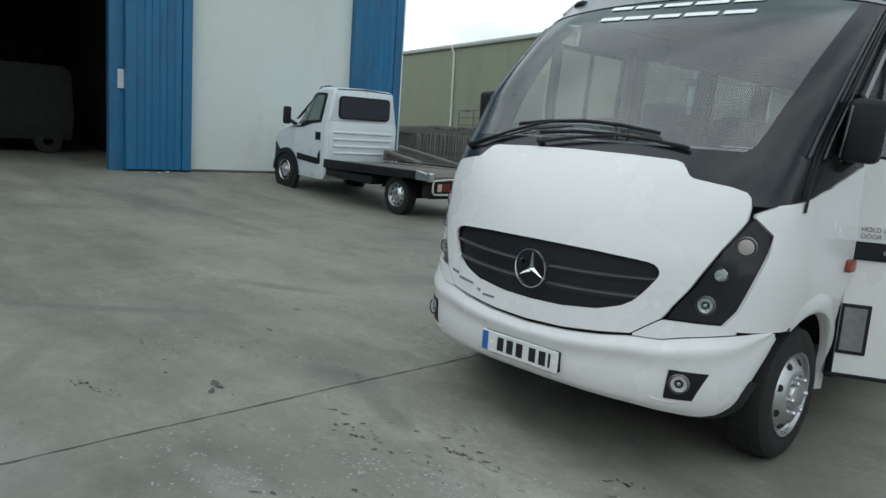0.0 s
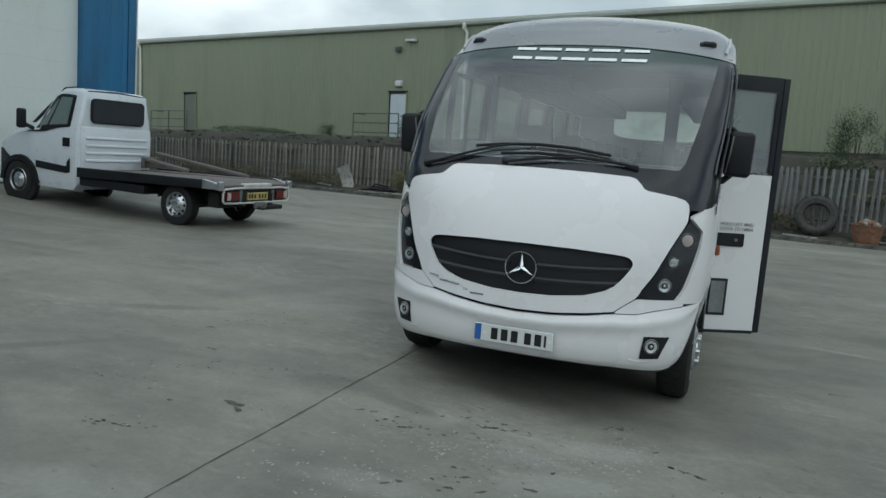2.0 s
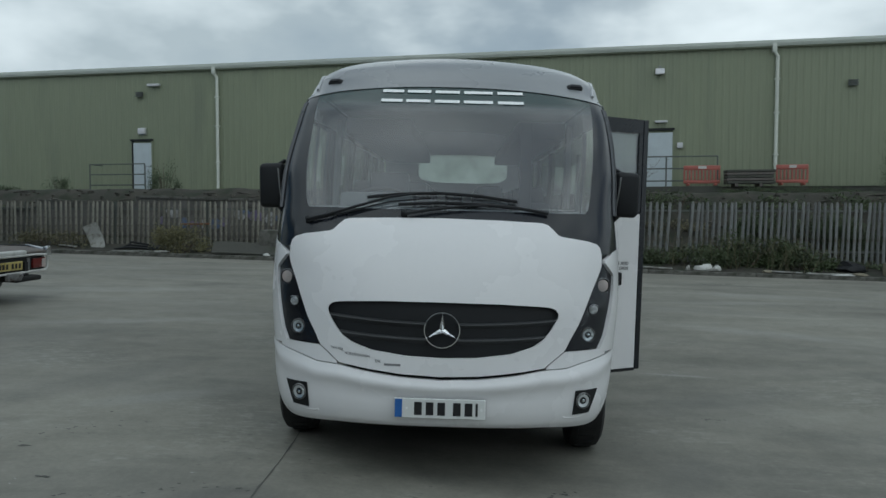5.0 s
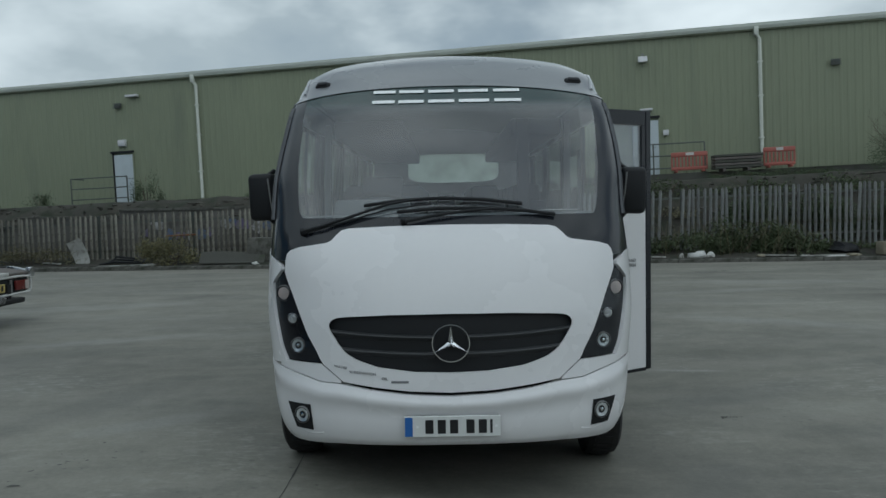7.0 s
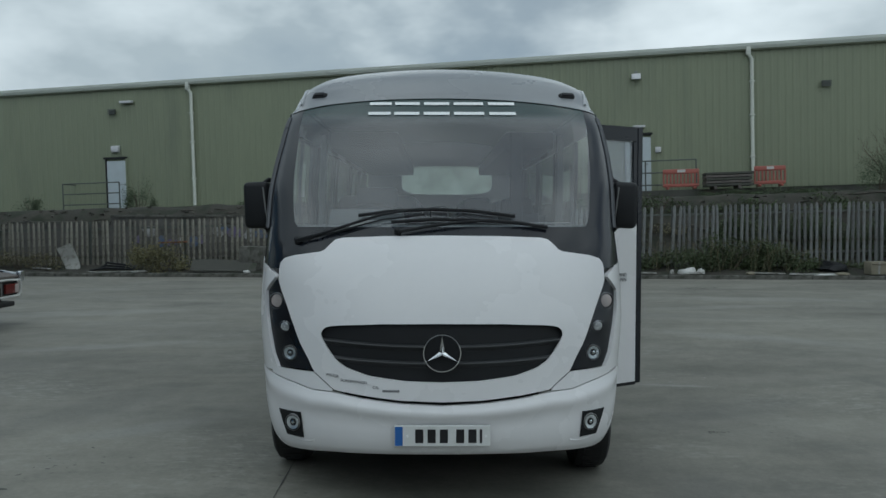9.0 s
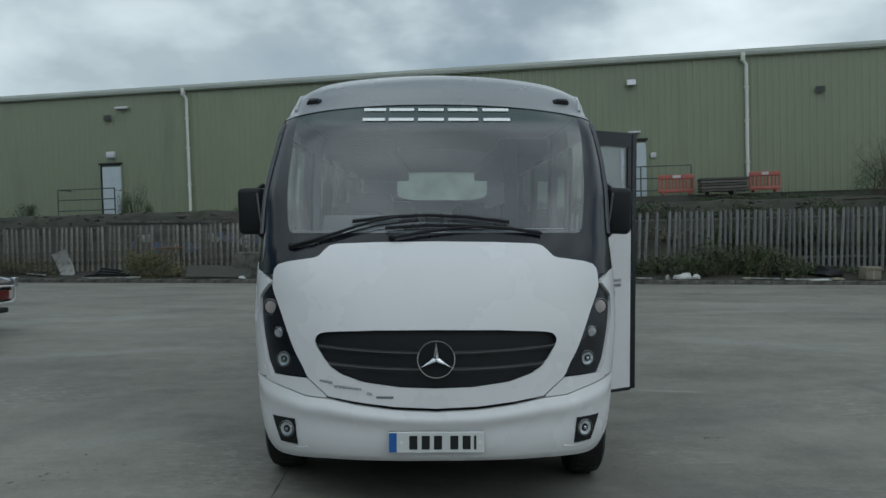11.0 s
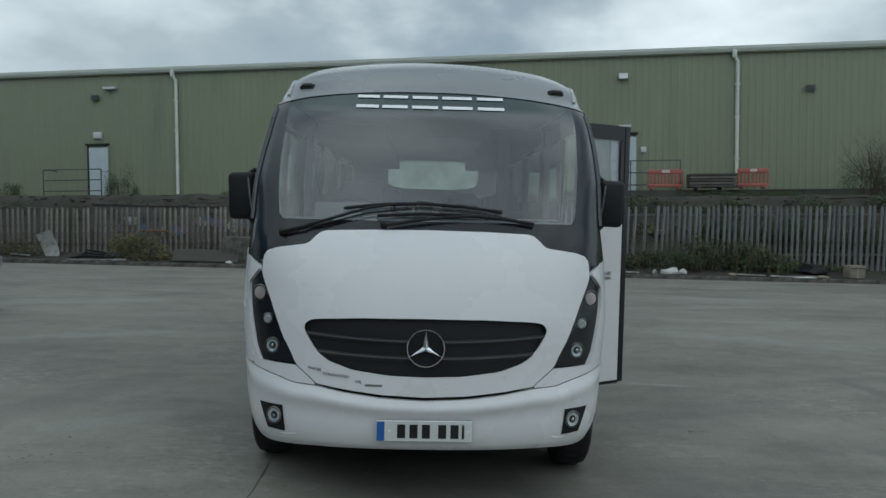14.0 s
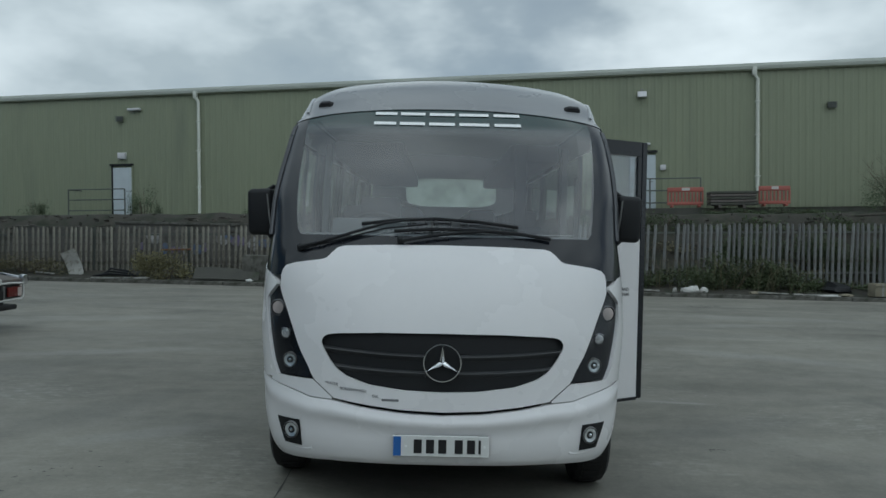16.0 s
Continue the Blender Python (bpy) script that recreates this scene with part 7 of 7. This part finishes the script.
for k in range(18):
    s_ = rng.uniform(0.04, 0.1)
    part("lump", box(-s_, -s_, -s_ * 0.7, s_, s_, s_ * 0.7, s_ * 0.3, 1, m=pose(rng.uniform(-0.22, 0.22), rng.uniform(-0.22, 0.22), 0.44 + rng.uniform(0, 0.07), rng.uniform(0, 60), rng.uniform(0, 60), rng.uniform(0, 90))), M_RUST if k % 3 else M_PALEBOARD, tub)
y, z = verge(13.15, -0.35)
boll = thing("bollard", "short black bollard with a pale cap at the kerb", "bollard", Matrix.Translation((13.2, y, z)))
part("post", lathe([(0.085, 0.0), (0.08, 0.42), (0.07, 0.46)], 16, m=pose(0, 0, 0, 0, -90, 0)), M_PLASTIC, boll)
part("cap", lathe([(0.10, 0.30), (0.11, 0.44), (0.085, 0.52), (0.02, 0.54)], 16, m=pose(0, 0, 0, 0, -90, 0)), M_STEEL, boll, "pale grey cap")


def crumpled(seed, sx, sy, sz):
    b = bmesh.new()
    bmesh.ops.create_icosphere(b, subdivisions=2, radius=1.0)
    for v in b.verts:
        k = 1 + 0.45 * noise.noise(v.co * 1.9 + Vector((seed, 0, 0)))
        v.co = Vector((v.co.x * sx * k, v.co.y * sy * k, max(-0.2, v.co.z) * sz * k))
    return b


for k, (x, back, sx, sy, sz, m_) in enumerate(((6.62, 0.32, 0.26, 0.12, 0.14, M_LITTER), (6.78, 0.22, 0.20, 0.08, 0.05, M_PALEBOARD), (6.2, 0.3, 0.07, 0.05, 0.10, M_PALEBOARD), (9.3, 0.12, 0.16, 0.08, 0.04, M_PALEBOARD), (6.95, 0.30, 0.12, 0.08, 0.12, M_LITTER), (10.1, 0.1, 0.30, 0.05, 0.035, M_LITTER), (12.9, 0.2, 0.10, 0.08, 0.05, M_LITTER), (8.2, 0.2, 0.12, 0.08, 0.06, M_CARD), (10.5, 0.15, 0.18, 0.1, 0.06, M_CARD), (-8.2, 0.25, 0.2, 0.1, 0.05, M_PALEBOARD), (-5.2, 0.2, 0.1, 0.08, 0.06, M_LITTER))):
    y, z = verge(x, back)
    solo("litter", crumpled(k * 3.1, sx, sy, sz), m_, "crumpled scrap of pale rubbish on the verge", "litter", "verge litter", m=Matrix.Translation((x, y, z + 0.02)))
for k, (x, back, l, a, m_) in enumerate(((5.2, 0.35, 1.2, -14, M_PALEBOARD), (9.9, 0.22, 1.1, -3, M_PALEBOARD), (8.7, 0.3, 0.9, 4, M_PALEBOARD), (-9.0, 0.3, 1.3, 3, M_PALEBOARD), (-11.1, 0.5, 0.6, -18, M_PALEBOARD), (12.6, 0.35, 0.7, 12, M_TIMBER), (-6.0, 0.25, 1.5, 5, M_PLINTH), (3.0, 0.25, 0.8, -5, M_PALEBOARD))):
    y, z = verge(x, back)
    solo("plank", box(-l / 2, -0.05, 0, l / 2, 0.05, 0.035, 0.006, 1), m_, "weathered plank lying on the verge", "plank", "verge planks", m=Matrix.Translation((x, y, z + 0.02)) @ pose(0, 0, 0, 0, rng.uniform(-3, 3), a))
# concrete block and dark sheet near the kerb
y, z = verge(-4.9, 0.75)
solo("concrete_block", box(-0.75, -0.22, -0.1, 0.75, 0.22, 0.62, 0.03), M_KERB, "stained grey concrete block by the fence", "concrete block", m=Matrix.Translation((-4.75, y, z)) @ pose(0, 0, 0, 0, 0, -3))
y, z = verge(-6.0, 0.3)
solo("dark_sheeting", sheet([[(u * 0.9 - 0.9, 0.25 * v, 0.25 * v * (1.25 + 0.06 * math.sin(u * 3)) + 0.01) for u in np.linspace(0, 2, 9)] for v in np.linspace(0, 1, 4)], (0, 0.02, 0.0)), M_PLINTH, "dark sheeting slumped against the fence foot", "sheeting", m=Matrix.Translation((-5.9, y, z)))
y, z = verge(-7.6, 0.8)
solo("rusty_bar", box(-0.42, -0.03, -0.025, 0.42, 0.03, 0.025, 0.008, 1), M_RUST, "rusty flat bar hung across the fence", "bar", m=Matrix.Translation((-7.55, fence_y(-7.55) - 0.09, z + 0.72)) @ pose(0, 0, 0, 0, -2, 0))
y, z = verge(-9.0, 0.5)
for k in range(3):
    solo("hose", tube([(-0.75 + 0.1 * k, 0.1 * k, 0.03), (-0.35, 0.06 + 0.08 * k, 0.10 + 0.07 * k), (0.15, 0.02 + 0.1 * k, 0.08 + 0.05 * k), (0.85 - 0.12 * k, 0.08 * k, 0.03)], 0.03, 7), M_PLASTIC, "dark stiff hose dumped on the verge", "hose", "dumped hoses", m=Matrix.Translation((-8.95, y, z)))
# black bags at the fence
for k, (x, sx, sz) in enumerate(((10.6, 0.4, 0.2), (13.3, 0.35, 0.18))):
    y, z = verge(x, 0.75)
    solo("rubbish_sack", crumpled(40 + k, sx, 0.3, sz), M_PLASTIC, "slumped black rubbish sack at the fence foot", "sack", "rubbish sacks", m=Matrix.Translation((x, y, z + 0.05)))

# spalled and oil-dark marks in the concrete
mark_r = random.Random(9)


def blot(cx, cy, rx, ry, turn, verts, faces, z=0.003):
    n, i = 18, len(verts)
    c, s_ = math.cos(turn), math.sin(turn)
    z += height(cx, cy)
    verts.append((cx, cy, z))
    p1, p2, p3 = (mark_r.uniform(0, 6.28) for _ in range(3))
    for q in range(n):
        a = 2 * math.pi * q / n
        k = 0.8 + 0.22 * math.sin(2 * a + p1) + 0.18 * math.sin(3 * a + p2) + 0.12 * math.sin(5 * a + p3)
        u, v = rx * k * math.cos(a), ry * k * math.sin(a)
        verts.append((cx + u * c - v * s_, cy + u * s_ + v * c, z))
    for q in range(n):
        faces.append((i, i + 1 + q, i + 1 + (q + 1) % n))


mv, mf = [], []
for cx, cy, rx, ry in ((-1.38, -1.05, 0.075, 0.035), (-1.30, -1.12, 0.05, 0.022), (-1.72, -1.2, 0.03, 0.012), (0.45, -1.15, 0.04, 0.014), (-2.2, -0.2, 0.05, 0.016), (-2.6, 0.3, 0.06, 0.014), (2.6, -1.4, 0.08, 0.012)):
    blot(cx, cy, rx, ry, mark_r.uniform(-0.4, 0.4), mv, mf)
for cx, cy in ((-0.65, -0.67), (-0.54, -0.74), (-0.50, -0.66), (-0.42, -0.79), (-0.43, -0.52), (-0.73, -0.69), (-0.28, -0.47), (-0.14, -0.39), (-0.02, -0.38), (0.08, -0.36), (-0.19, -1.49), (-0.14, -1.43), (0.03, -1.12), (0.12, -1.20), (0.24, -1.31), (0.50, -0.89), (0.64, -0.07), (0.75, -0.18), (0.97, -0.28)):
    blot(cx, cy, mark_r.uniform(0.016, 0.036), mark_r.uniform(0.008, 0.016), 0.6 + mark_r.uniform(-0.4, 0.4), mv, mf)
# small chips gathered along old cracks and in worn patches: from, to, spread, count
for x0, y0, x1, y1, wide, n_ in ((-2.46, -1.08, -2.06, -1.02, 0.16, 16), (-1.75, -0.45, -1.45, -0.32, 0.12, 10), (-0.05, -0.5, 0.2, -0.38, 0.06, 18), (0.55, -0.1, 0.8, 0.02, 0.05, 10), (-1.9, -1.65, -1.5, -1.6, 0.10, 20), (5.6, 12.7, 6.4, 12.9, 0.25, 30), (2.0, 1.62, 2.2, 1.7, 0.06, 12), (1.06, -0.46, 1.25, -0.52, 0.015, 16), (1.22, -0.88, 1.62, -1.06, 0.03, 34), (1.6, -1.02, 2.3, -1.5, 0.06, 30), (-1.5, -0.2, -1.0, -0.26, 0.10, 8), (-2.3, -0.75, -1.7, -0.45, 0.2, 14), (-2.9, 0.4, -2.2, 0.9, 0.25, 26), (0.1, -1.4, 0.9, -1.7, 0.25, 70), (1.2, -2.3, 2.2, -2.0, 0.4, 60), (-0.3, -2.4, 0.6, -2.5, 0.4, 50), (-0.6, -0.75, 0.2, -0.7, 0.12, 20), (2.5, -1.1, 3.4, -1.4, 0.35, 30), (6.8, 13.7, 9.0, 13.5, 0.5, 16), (9.5, 13.3, 12.0, 13.1, 0.6, 16)):
    for q in range(n_):
        f, far = mark_r.random(), 2.5 if y0 > 5 else 1.0
        size = far * mark_r.uniform(0.005, 0.021)
        blot(x0 + (x1 - x0) * f + mark_r.gauss(0, wide * 0.4), y0 + (y1 - y0) * f + mark_r.gauss(0, wide * 0.4), size, size * mark_r.uniform(0.3, 0.7), mark_r.uniform(-0.7, 0.7), mv, mf)
mme = bpy.data.meshes.new("spalled_marks")
mme.from_pydata(mv, [], mf)
mme.materials.append(M_MARK)
tagged(new("spalled_marks", mme), "dark chipped and oily marks in the concrete", "marks", kind="stuff")

# pale lime splashes in the concrete
lv, lf = [], []
for hub_x, hub_y, spread, n_ in ((0.77, -0.40, 0.16, 140), (0.70, -0.66, 0.10, 40), (0.42, -0.76, 0.10, 40), (0.02, -0.82, 0.13, 36), (-0.16, -0.98, 0.10, 30), (-0.32, -1.50, 0.10, 36), (0.35, -1.35, 0.35, 50), (-0.55, -1.05, 0.10, 14), (2.5, -1.9, 0.3, 60), (-2.0, -1.0, 0.5, 40), (3.3, 3.0, 0.5, 40), (2.38, 3.31, 0.14, 40), (-0.5, -1.6, 0.25, 60), (0.45, -0.6, 0.22, 50), (1.2, -2.6, 0.5, 60)):
    for q in range(n_):
        blot(hub_x + mark_r.gauss(0, spread), hub_y + mark_r.gauss(0, spread * 0.7), mark_r.uniform(0.003, 0.015), mark_r.uniform(0.003, 0.009), mark_r.uniform(0, 3.1), lv, lf, 0.0016)
lme = bpy.data.meshes.new("lime_splashes")
lme.from_pydata(lv, [], lf)
lme.materials.append(M_LIME)
tagged(new("lime_splashes", lme), "pale lime flecks splashed on the concrete", "marks", kind="stuff")

# fallen grit and flakes on the near concrete
grit_r = random.Random(77)
gv_, gf_ = [], []
for k in range(900):
    cx, cy = grit_r.uniform(-1.2, 4.2), grit_r.uniform(-3.6, -0.6)
    if noise.noise(Vector((cx * 0.9, cy * 0.9, 5))) < 0.02:
        continue
    s_ = grit_r.uniform(0.002, 0.007)
    i = len(gv_)
    for q in range(4):
        a = 1.57 * q + grit_r.uniform(-0.4, 0.4)
        gv_.append((cx + s_ * math.cos(a), cy + s_ * math.sin(a), height(cx, cy) + 0.001))
    gv_.append((cx, cy, height(cx, cy) + s_ * 0.8))
    gf_ += [(i, i + 1, i + 4), (i + 1, i + 2, i + 4), (i + 2, i + 3, i + 4), (i + 3, i, i + 4)]
gme = bpy.data.meshes.new("grit")
gme.from_pydata(gv_, [], gf_)
gme.materials.append(M_KERB)
tagged(new("grit", gme), "scattered grit and concrete crumbs on the yard", "grit", kind="stuff")
